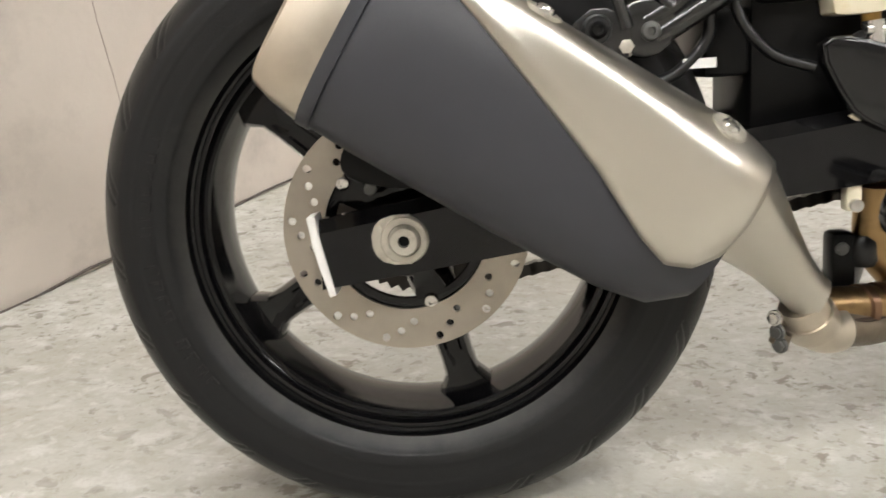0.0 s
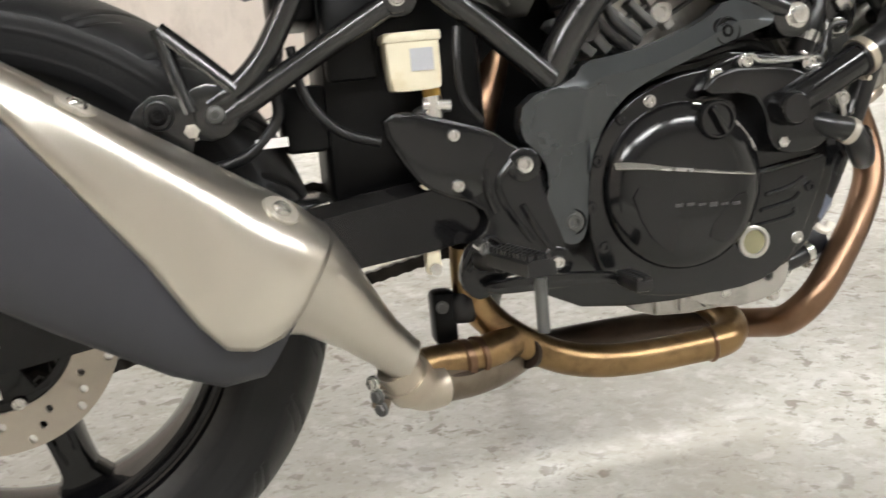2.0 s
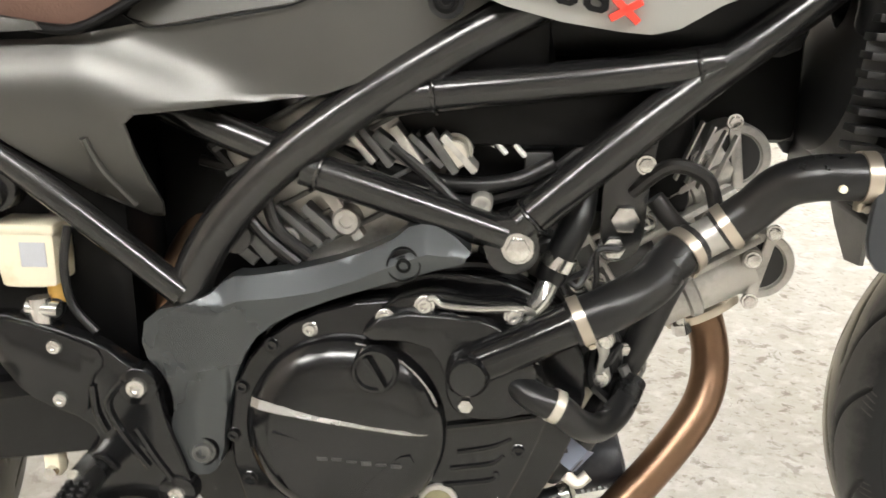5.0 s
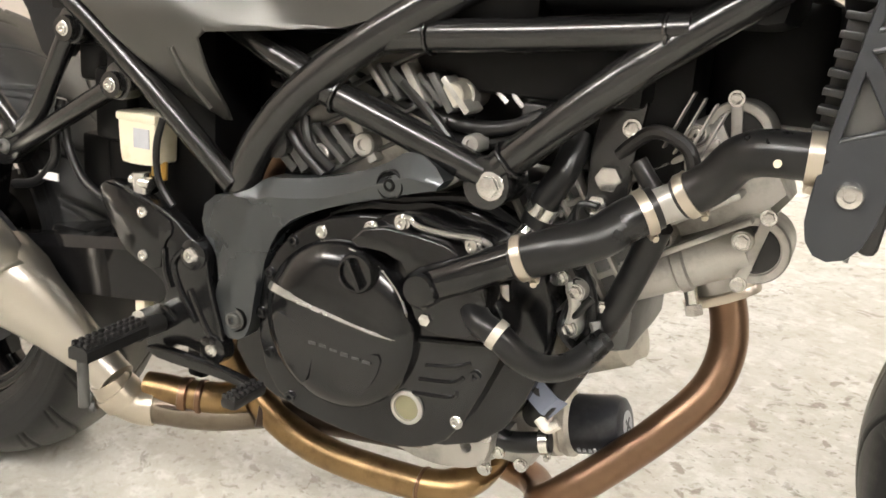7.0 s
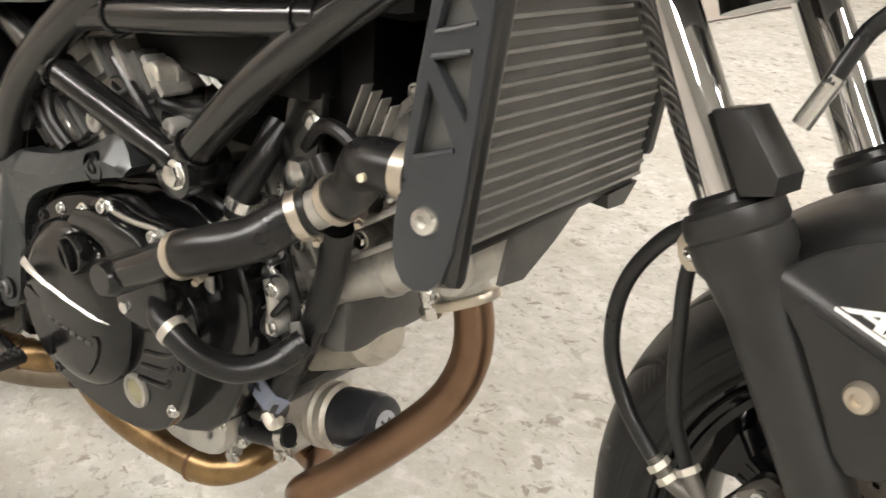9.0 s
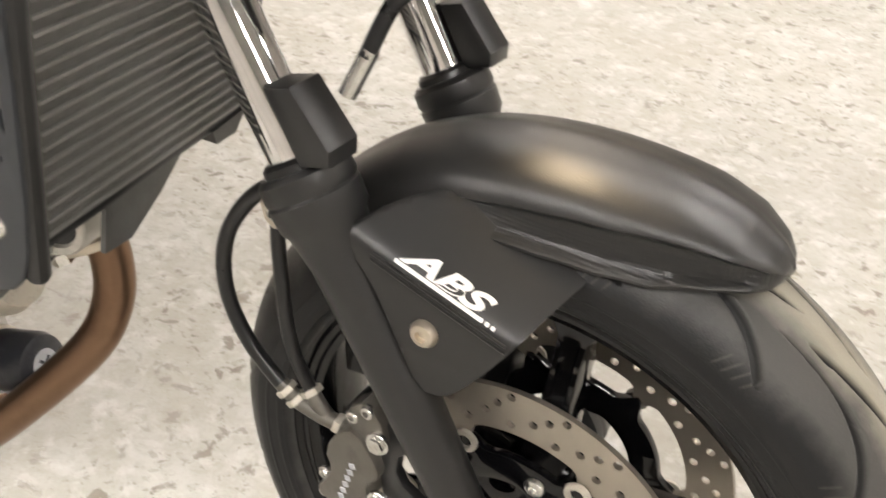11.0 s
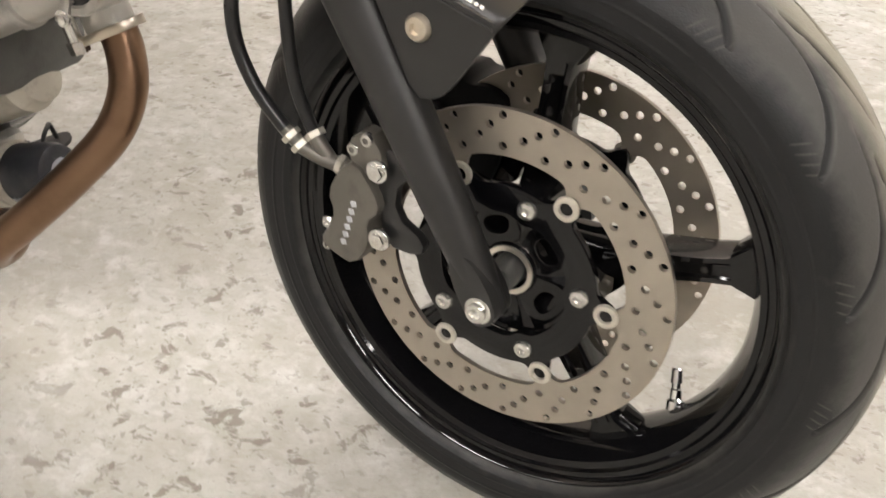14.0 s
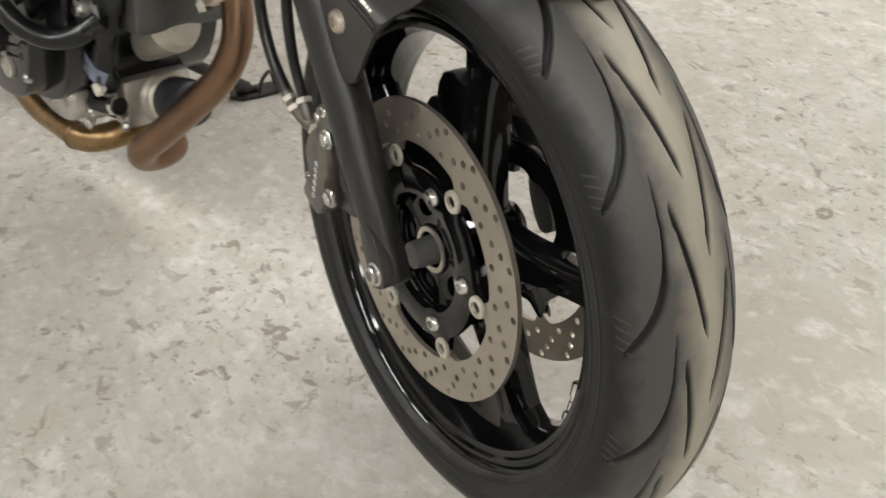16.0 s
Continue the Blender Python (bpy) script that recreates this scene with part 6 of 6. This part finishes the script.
part("dark_block", box((0.80, -0.02, 0.36), (0.96, 0.12, 0.52), 0.02), SHADOWGREY, eng, "dark cast upper crankcase")
for x, y, z, r in ((0.925, -0.042, 0.538, 0.0125), (0.917, -0.042, 0.512, 0.0100)):
    bolt(frontc, 0, 0, 0, r, "hex", m=FA.inverted() @ Matrix.Translation((x, y, z)))
hang = part("mount_strap", plate(soften([(0.925, 0.63), (0.905, 0.58), (0.905, 0.505), (0.925, 0.498), (0.942, 0.512), (0.944, 0.56), (0.952, 0.62)], 1), -0.044, -0.034, bevel=0.001), FRAME, eng)
for k in range(4):
    part("ignition_fin", box((0.972 + 0.0105 * k, -0.040, 0.598), (0.9738 + 0.0105 * k, -0.028, 0.652), 0.0005, Matrix.Translation((0.9, 0, 0.6)) @ Matrix.Rotation(radians(22), 4, "Y") @ Matrix.Translation((-0.9, 0, -0.6))), ALU, eng)
start = part("starter_motor", lathe([(-0.085, 0.0), (-0.085, 0.032), (-0.02, 0.034), (0.045, 0.034), (0.050, 0.030), (0.062, 0.028), (0.066, 0.012), (0.066, 0.0)], 36, axis="x"), NUTM, eng, "bright aluminium starter motor", Matrix.Translation((0.895, 0.045, 0.345)) @ Matrix.Rotation(radians(-25), 4, "Y"))
FILT = Matrix.Translation((0.872, 0.055, 0.240)) @ Matrix.Rotation(radians(-14), 4, "Y")
filt = part("oil_filter", lathe([(0.024, 0.0), (0.024, 0.030), (0.028, 0.0325), (0.070, 0.0320), (0.078, 0.029), (0.081, 0.024), (0.081, 0.0)], 40, axis="x"), FILTER, eng, "black screw-on oil filter", FILT)
part("filter_face_mark", lathe([(0.0812, 0.0), (0.0818, 0.0), (0.0818, 0.0155), (0.0812, 0.0155)], 28, axis="x"), LABEL, filt, "round grey printed mark")
for turn in (40, 130):
    part("mark_bar", box((0.0818, -0.009, -0.0016), (0.0822, 0.009, 0.0016), 0.0, Matrix.Rotation(radians(turn), 4, "X")), FILTER, filt)
for k in range(7):
    part("printed_bar", box((0.032 + 0.006 * k, -0.0012, -0.003), (0.035 + 0.006 * k, 0.0006, 0.003 - 0.001 * (k % 3)), 0.0), LABEL, filt, "", Matrix.Rotation(radians(35), 4, "X") @ Matrix.Translation((0, -0.0324, 0)))
part("filter_collar", lathe([(-0.006, 0.0), (-0.006, 0.034), (-0.003, 0.0365), (0.006, 0.0365), (0.009, 0.0330), (0.012, 0.0330), (0.015, 0.0360), (0.022, 0.0360), (0.026, 0.032), (0.026, 0.0)], 40, axis="x"), NUTM, eng, "two-ringed pale aluminium filter collar", FILT)
part("oil_cooler_block", box((0.825, 0.0, 0.205), (0.868, 0.10, 0.275), 0.008), ALU, eng)
for x, y, z in ((0.856, 0.0, 0.208), (0.83, -0.04, 0.215), (0.80, -0.05, 0.235)):
    bolt(eng, x, y, z, 0.006, "hex")
part("sump_lug", plate(soften([(0.707, 0.2335), (0.746, 0.214), (0.790, 0.212), (0.825, 0.220), (0.840, 0.236), (0.842, 0.275), (0.827, 0.280), (0.785, 0.279), (0.750, 0.262)], 1), -0.058, -0.036, [circle(0.8144, 0.2427, 0.0055, 16)], 0.003), ALU, eng, "pale cast sump lug with a hole")
for x, z in ((0.785, 0.268), (0.760, 0.232), (0.835, 0.262)):
    bolt(eng, x, -0.058, z, 0.0055, "hex")
for pts, r, mt in (([(0.806, -0.090, 0.399), (0.824, -0.092, 0.408), (0.835, -0.092, 0.418), (0.828, -0.090, 0.428)], 0.0060, EDGE), ([(0.848, -0.078, 0.430), (0.851, -0.080, 0.405), (0.846, -0.078, 0.388)], 0.0045, ALU), ([(0.872, -0.062, 0.425), (0.876, -0.064, 0.405), (0.869, -0.062, 0.386)], 0.0060, SHADOWGREY), ([(0.905, -0.058, 0.440), (0.912, -0.060, 0.418), (0.908, -0.058, 0.394)], 0.0065, ALU), ([(0.930, -0.052, 0.405), (0.936, -0.054, 0.388), (0.928, -0.050, 0.376)], 0.0060, SHADOWGREY), ([(0.842, -0.072, 0.340), (0.836, -0.074, 0.328), (0.826, -0.072, 0.318)], 0.0055, ALU), ([(0.884, -0.044, 0.290), (0.895, -0.046, 0.283), (0.905, -0.044, 0.290)], 0.0060, NUTM)):
    part("pipe_bracket", tube(pts, r, 8, 5, flat=0.6), mt, eng)
for x, z in ((0.868, 0.388), (0.909, 0.396), (0.911, 0.432), (0.884, 0.408), (0.842, 0.336)):
    part("casting_lug", lathe([(-0.010, 0.0115), (-0.058, 0.0105), (-0.061, 0.0090), (-0.061, 0.0)], 18, (x, 0, z)), ALU, eng)
    bolt(eng, x, -0.061, z, 0.0060, "hex")
random.seed(11)
# Small bolts and lugs among the castings.
for k in range(16):
    x, z = random.uniform(0.84, 0.95), random.uniform(0.37, 0.49)
    bolt(eng, x, -0.024 - random.uniform(0, 0.02), z, random.choice((0.005, 0.006)), "hex")

# Coolant hoses.
h1 = part("coolant_pipe", tube([(0.790, -0.130, 0.431), (0.84, -0.132, 0.455), (0.884, -0.132, 0.477)], 0.0170, 20, 4), ENGINE, bike, "black coolant pipe")
part("pipe_end", lathe([(-0.152, 0.0), (-0.152, 0.014), (-0.146, 0.018), (-0.115, 0.018)], 24, (0.795, 0, 0.432)), ENGINE, h1)
h2 = part("coolant_hose", tube([(0.876, -0.132, 0.473), (0.91, -0.128, 0.488), (0.94, -0.108, 0.500), (0.957, -0.092, 0.514), (0.978, -0.080, 0.527)], 0.0188, 20), RUBBER, bike, "black rubber coolant hose")
part("joiner", tube([(0.972, -0.081, 0.523), (1.006, -0.080, 0.543)], 0.0160, 20, 2), ALU, h2, "silver hose joiner")
h3 = part("coolant_hose", tube([(0.996, -0.080, 0.537), (1.02, -0.082, 0.556), (1.038, -0.094, 0.578), (1.058, -0.108, 0.588), (1.085, -0.112, 0.590), (1.112, -0.110, 0.590)], 0.0182, 20), RUBBER, bike, "black elbow hose to the radiator")
part("paint_dot", lathe([(-0.1335, 0.0), (-0.1335, 0.003), (-0.130, 0.003)], 12, (1.071, -0.0005, 0.585)), RESERVE, h3)
band(h2, (0.876, -0.132, 0.473), (0.90, -0.130, 0.484), 0.3, 0.0189, 0.009, CAPSTEEL)
band(h2, (0.957, -0.092, 0.514), (0.978, -0.080, 0.527), 0.6, 0.0189, 0.009, CAPSTEEL)
band(h3, (0.996, -0.080, 0.537), (1.012, -0.081, 0.549), 0.4, 0.0183, 0.009, CAPSTEEL)
band(h3, (1.085, -0.112, 0.590), (1.112, -0.110, 0.590), 0.35, 0.0183, 0.011, CAPSTEEL)
h4 = part("bypass_hose", tube([(0.835, -0.118, 0.415), (0.850, -0.130, 0.408), (0.868, -0.132, 0.401), (0.886, -0.122, 0.382), (0.905, -0.100, 0.368), (0.925, -0.075, 0.372), (0.94, -0.05, 0.39)], 0.0125, 18), RUBBER, bike, "black bypass hose with pale clamp")
part("hose_clamp", lathe([(-0.004, 0.0126), (-0.004, 0.0142), (0.004, 0.0142), (0.004, 0.0126)], 28, loop=True), NUTM, h4, "pale narrow clamp", Matrix.Translation((0.866, -0.1315, 0.402)) @ Vector((0, 1, 0)).rotation_difference(Vector((0.016, 0.001, -0.008)).normalized()).to_matrix().to_4x4())
h5 = part("drain_hose", tube([(0.975, -0.050, 0.505), (0.962, -0.040, 0.467), (0.945, -0.036, 0.420), (0.928, -0.035, 0.382), (0.903, -0.036, 0.332), (0.884, -0.034, 0.300), (0.872, -0.020, 0.280)], 0.0135, 18), RUBBER, bike, "black cooling hose down to the filter")
part("tape_strap", loft([[(x - 0.008, y, z - 0.010), (x + 0.008, y, z + 0.010), (x + 0.008, y + 0.0016, z + 0.010), (x - 0.008, y + 0.0016, z - 0.010)] for x, y, z in ((0.856, -0.036, 0.345), (0.865, -0.048, 0.336), (0.880, -0.0525, 0.322), (0.895, -0.050, 0.308), (0.902, -0.038, 0.300))]), TAPE, h5, "blue-grey tape strap")
h7 = part("lower_hose", tube([(0.885, -0.042, 0.322), (0.860, -0.040, 0.316), (0.838, -0.038, 0.302), (0.827, -0.036, 0.275), (0.834, -0.032, 0.252), (0.856, -0.026, 0.247), (0.892, -0.020, 0.256)], 0.0112, 18), RUBBER, bike, "black looped oil cooler hose")
band(h7, (0.860, -0.025, 0.248), (0.892, -0.020, 0.256), 0.8, 0.0115, 0.009, BOLTM)
h6 = part("breather_hose", tube([(0.862, -0.055, 0.486), (0.872, -0.058, 0.512), (0.885, -0.05, 0.54), (0.89, -0.03, 0.57)], 0.0135, 16), RUBBER, bike, "ribbed black breather hose")
part("silver_elbow", tube([(0.842, -0.080, 0.462), (0.853, -0.068, 0.470), (0.860, -0.060, 0.482), (0.864, -0.056, 0.495)], 0.0100, 16), BOLTM, h6, "bright silver elbow union")
band(h6, (0.866, -0.056, 0.495), (0.875, -0.056, 0.515), 0.4, 0.0140, 0.012, BOLTM)
for pts, r in (([(0.70, -0.06, 0.575), (0.745, -0.06, 0.560), (0.80, -0.055, 0.555), (0.85, -0.05, 0.570), (0.89, -0.05, 0.60)], 0.0065), ([(0.93, -0.04, 0.56), (0.96, -0.05, 0.585), (0.99, -0.05, 0.575), (1.0, -0.05, 0.55)], 0.0065), ([(0.89, -0.03, 0.46), (0.915, -0.045, 0.44), (0.925, -0.045, 0.41), (0.92, -0.04, 0.37)], 0.006), ([(0.57, -0.05, 0.60), (0.60, -0.055, 0.565), (0.62, -0.06, 0.52)], 0.006), ([(0.56, -0.05, 0.585), (0.60, -0.055, 0.58), (0.64, -0.055, 0.592)], 0.005), ([(0.62, -0.075, 0.515), (0.66, -0.075, 0.495), (0.72, -0.07, 0.49), (0.80, -0.06, 0.50), (0.85, -0.04, 0.47)], 0.006)):
    part("wiring", tube(pts, r, 10), RUBBER, bike, "black sheathed wiring")
for k, (x, z) in enumerate(((0.805, 0.612), (0.812, 0.606), (0.82, 0.612), (0.828, 0.604))):
    part("connector_wire", tube([(x, -0.05, z + 0.02), (x + 0.002, -0.055, z), (x + 0.01, -0.05, z - 0.012)], 0.0025, 8, 4), WHITE if k % 2 else BOLTM, bike, "pale connector wire")
random.seed(23)
for k in range(9):
    x, z = random.uniform(0.87, 0.925), random.uniform(0.40, 0.52)
    pts = [(x, -0.046 - random.uniform(0, 0.012), z)]
    for q in range(3):
        x, z = x + random.uniform(-0.022, 0.020), z + random.uniform(-0.035, 0.02)
        pts.append((x, -0.050 - random.uniform(0, 0.012), z))
    part("loom_wire", tube(pts, random.choice((0.0028, 0.0038, 0.0050)), 8, 6), RUBBER, bike, "thin black wire")
part("coil_cover", plate([(0.822, 0.617), (0.892, 0.627), (0.915, 0.660), (0.80, 0.660)], -0.036, -0.030, bevel=0.001), COVER, bike, "flat grey coil cover plate")
part("coil_cover_edge", plate([(0.824, 0.6165), (0.890, 0.6265), (0.848, 0.580)], -0.0365, -0.031, bevel=0.001), COVER, bike, "flat grey heat plate")
part("vacuum_hose", tube([(0.655, -0.058, 0.612), (0.702, -0.060, 0.592), (0.74, -0.062, 0.578), (0.772, -0.062, 0.571), (0.805, -0.061, 0.569), (0.835, -0.060, 0.574), (0.863, -0.058, 0.588)], 0.0072, 12), RUBBER, bike, "black vacuum hose")
# Black filler box added to block the bright hole between the frame tubes.
part("frame_gap_filler", box((0.775, -0.025, 0.535), (0.985, 0.06, 0.675), 0.012), DARK, bike, "black filler box closing the gap behind the frame tubes")
part("connector_block", box((0.838, -0.052, 0.572), (0.862, -0.030, 0.596), 0.003), SATIN, bike, "small black connector block")
for x, z in ((0.815, 0.606), (0.85, 0.585), (0.94, 0.585)):
    bolt(frame_main, x, -0.046, z, 0.0065, "hex")

# ---- exhaust pipes ----
hd = part("header_pipe", tube([(1.016, 0.080, 0.432), (1.030, 0.078, 0.400), (1.036, 0.068, 0.362), (1.026, 0.050, 0.322), (0.993, 0.028, 0.279), (0.943, 0.006, 0.227), (0.905, -0.004, 0.192), (0.880, 0.012, 0.166), (0.868, 0.045, 0.156), (0.845, 0.075, 0.152), (0.81, 0.086, 0.154)], 0.0190, 24), BRONZE, bike, "brown heat-tinted front header pipe", smooth=60)
fl = part("header_flange", plate(soften([(-0.034, -0.016), (0.0, -0.026), (0.034, -0.016), (0.040, 0.0), (0.034, 0.018), (0.0, 0.028), (-0.034, 0.018), (-0.040, 0.0)], 1), -0.0045, 0.0045, bevel=0.001), CAPSTEEL, hd, "yellow zinc exhaust flange", Matrix.Translation((1.022, 0.070, 0.418)) @ Matrix.Rotation(radians(-26), 4, "Y") @ Matrix.Rotation(radians(90), 4, "X"))
part("exhaust_stub", tube([(1.005, 0.075, 0.46), (1.020, 0.076, 0.420)], 0.024, 20, 2), ALU, hd)
for x, y, z in ((0.990, 0.046, 0.442),):
    part("flange_stud", tube([(x, y, z), (x + 0.010, y + 0.004, z - 0.038)], 0.0070, 14, 2), BOLTM, hd)
    part("stud_nut", tube([(x + 0.0085, y + 0.0034, z - 0.032), (x + 0.0115, y + 0.0046, z - 0.043)], 0.0098, 6, 2), BOLTM, hd)
lp = part("collector_pipe", tube([(0.474, -0.035, 0.32), (0.476, -0.025, 0.262), (0.500, -0.022, 0.225), (0.540, -0.022, 0.193), (0.590, -0.024, 0.170), (0.655, -0.026, 0.161), (0.757, -0.026, 0.163)], 0.0188, 24), GOLD, bike, "golden heat-tinted link pipe", smooth=60)
part("rear_header", tube([(0.56, 0.03, 0.56), (0.535, 0.015, 0.51), (0.512, -0.005, 0.46), (0.490, -0.020, 0.40), (0.474, -0.035, 0.32)], 0.0190, 24), BRONZE, lp, "brown rear header pipe", smooth=60)
part("pipe_elbow", tube([(0.753, -0.026, 0.163), (0.780, -0.020, 0.166), (0.800, 0.005, 0.172), (0.806, 0.04, 0.18), (0.80, 0.07, 0.19)], 0.0195, 24), GOLD, lp, "welded pipe elbow", smooth=60)
part("weld_seam", lathe([(-0.003, 0.0185), (-0.001, 0.0212), (0.001, 0.0212), (0.003, 0.0185)], 28, (0.755, -0.026, 0.163), "x", loop=True), BRONZE, lp)
part("lower_pipe", tube([(0.835, 0.080, 0.1525), (0.80, 0.086, 0.155), (0.70, 0.06, 0.168), (0.60, 0.02, 0.178), (0.53, -0.03, 0.19)], 0.019, 20), SOOTY, lp, "sooty brown lower exhaust pipe")
cat = part("collector", tube([(0.410, -0.088, 0.188), (0.432, -0.076, 0.185), (0.462, -0.060, 0.181), (0.495, -0.036, 0.179), (0.530, 0.0, 0.178), (0.56, 0.03, 0.178)], 0.0200, 26, 6), DULL, bike, "dull scaled exhaust collector under the swingarm", smooth=60)
sleeve = part("upper_branch", tube([(0.404, -0.078, 0.206), (0.430, -0.070, 0.205), (0.455, -0.062, 0.202), (0.485, -0.048, 0.202), (0.515, -0.030, 0.206)], 0.0195, 26, 6), GOLD, cat, "golden patchy collector branch", smooth=60)
for at, r, w in ((0.452, 0.0225, 0.006), (0.470, 0.0215, 0.004)):
    part("branch_rib", lathe([(-w, 0.0190), (-w * 0.7, r), (w * 0.7, r), (w, 0.0190)], 32, (0, 0, 0), "x", loop=True), BRONZE, cat, "", Matrix.Translation((at, -0.0635 + (at - 0.452) * 0.4, 0.2022)) @ Matrix.Rotation(radians(20), 4, "Z"))
part("merge_seam", tube([(0.420, -0.097, 0.197), (0.455, -0.082, 0.193), (0.490, -0.056, 0.190)], 0.0028, 8, 6), SOOTY, cat)
sb = part("stand_bracket", box((0.430, -0.040, 0.214), (0.456, -0.010, 0.272), 0.006), DARK, bike, "black rubber stand stop above the collector")
part("stop_pad", lathe([(0.236, 0.0), (0.236, 0.013), (0.242, 0.016), (0.262, 0.016), (0.268, 0.012), (0.268, 0.0)], 20, (0.464, -0.030, 0), "z"), RUBBER, sb)
bolt(sb, 0.440, -0.040, 0.256, 0.0050, "hex", SHADOWGREY)



# ---- radiator ----
RADTUBE = mat("grey_radiator_tube", (0.25, 0.243, 0.23), 0.4, 0.4)
RX = Matrix.Translation((1.150, 0, 0.62)) @ Matrix.Rotation(radians(6), 4, "Y")
rad = part("radiator", box((-0.030, -0.112, -0.072), (-0.004, 0.142, 0.165), 0.003), DARK, bike, "black finned radiator with side guards", RX)
for k in range(23):
    z = -0.066 + 0.0102 * k
    part("cooling_tube", box((-0.010, -0.108, z - 0.0012), (0.0012, 0.138, z + 0.0012)), RADTUBE, rad)
FINS = bmesh.new()
for k in range(121):
    y = -0.107 + 0.00203 * k
    add_box(FINS, (-0.008, y, -0.069), (0.0, y + 0.0004, 0.16))
tagged(part("fin_pack", FINS, RADTUBE, rad, smooth=0), kind="stuff")
for s, y in ((-1, -0.126), (1, 0.144)):
    tri = ([(-0.036, 0.060), (-0.031, 0.100), (-0.008, 0.072)], [(-0.009, 0.056), (-0.006, 0.016), (-0.036, 0.046)], [(-0.039, -0.018), (-0.036, 0.030), (-0.010, -0.004)])
    lift = 0.0 if s < 0 else 0.045
    g = part("radiator_guard", plate(soften([(-0.048, -0.052), (-0.045, 0.05), (-0.036, 0.160), (-0.002, 0.163), (0.002, 0.05), (0.003, -0.06 + lift), (-0.006, -0.098 + lift), (-0.030, -0.108 + lift), (-0.046, -0.09 + lift)], 1), y - 0.003, y + 0.006, tri, 0.002), GREYPLATE, rad, "black plastic guard with triangular cut-outs")
    part("guard_lip", box((-0.008, min(y, y - s * 0.014), -0.095 + lift), (0.007, max(y, y - s * 0.014), 0.160), 0.006), SATIN, rad)
    part("guard_back", box((-0.042, min(y - s * 0.006, y - s * 0.010), -0.09 + lift), (-0.006, max(y - s * 0.006, y - s * 0.010), 0.15), 0.001), SHADOWGREY, rad)
    if s < 0:
        for x, z in ((-0.022, -0.054), (-0.021, 0.125)):
            bolt(rad, x, -0.129, z, 0.0105, "button")
        for q in tri:
            part("cutout_lip", tube([(q[i][0], -0.128, q[i][1]) for i in (0, 2)], 0.0022, 8, 3), GREYPLATE, rad)
part("lower_edge", box((-0.028, -0.108, -0.080), (-0.003, 0.138, -0.072), 0.003), SATIN, rad)
FLAP = [(-0.040, -0.070), (-0.044, -0.122), (-0.012, -0.126), (0.026, -0.104), (0.058, -0.079), (0.058, -0.070)]
part("splash_flap", loft([[(x, y, z) for y, z in FLAP] for x in (-0.012, -0.008)]), SHADOWGREY, rad, "grey splash flap below the radiator")
part("corner_bracket", loft([[(x, y, z) for y, z in ((0.085, -0.076), (0.092, -0.090), (0.122, -0.092), (0.138, -0.074))] for x in (-0.020, 0.0)]), SATIN, rad)
part("filler_cap", lathe([(0.155, 0.0), (0.158, 0.030), (0.176, 0.032), (0.184, 0.028), (0.186, 0.0)], 24, (-0.02, -0.085, 0), "z"), CAPSTEEL, rad, "radiator cap with warning label")
part("cap_label", lathe([(0.1862, 0.0), (0.1862, 0.024), (0.1866, 0.024), (0.1866, 0.0)], 24, (-0.02, -0.085, 0), "z"), RED, rad)
part("fan_shroud", lathe([(-0.06, 0.0), (-0.06, 0.085), (-0.032, 0.10), (-0.032, 0.0)], 36, (0, 0.01, 0.05), "x"), SATIN, rad)
for k in range(9):
    part("shroud_slat", box((-0.062, -0.095, -0.02 + 0.014 * k), (-0.036, -0.070, -0.014 + 0.014 * k), 0.001), SATIN, rad)
part("top_hose", tube([(1.11, -0.06, 0.70), (1.10, -0.08, 0.735), (1.06, -0.085, 0.75)], 0.018, 16), RUBBER, bike, "ribbed black upper hose")
# Side stand on the far side: a leg from the frame down to a plate foot on the floor, with a wire loop on it.
st = part("side_stand", tube([(0.545, 0.13, 0.235), (0.555, 0.20, 0.19), (0.585, 0.30, 0.125), (0.602, 0.362, 0.086)], 0.0115, 14, 4), SATIN, bike, "black side stand with a plate foot")
FOOT = Matrix.Rotation(radians(LEAN), 4, "X") @ Matrix.Translation((0.600, 0.392, 0.0)) @ Matrix.Rotation(radians(62), 4, "Z")
part("stand_foot", loft([[(x, -w, z), (x, w, z), (x, w, z + 0.006), (x, -w, z + 0.006)] for x, w, z in ((-0.052, 0.012, 0.006), (-0.035, 0.021, 0.001), (0.0, 0.023, 0.001), (0.035, 0.020, 0.002), (0.048, 0.014, 0.004), (0.054, 0.006, 0.006))]), SATIN, st, "black steel foot plate", FOOT)
part("stand_loop", tube([(0.002, -0.016, 0.005), (0.010, -0.016, 0.030), (0.022, -0.008, 0.040), (0.030, 0.004, 0.036), (0.036, 0.008, 0.006)], 0.0036, 10, 5), SATIN, st, "bent wire loop", FOOT)
part("stand_rib", tube([(-0.040, 0.0, 0.012), (0.0, 0.0, 0.010)], 0.006, 10, 2), SATIN, st, "", FOOT)
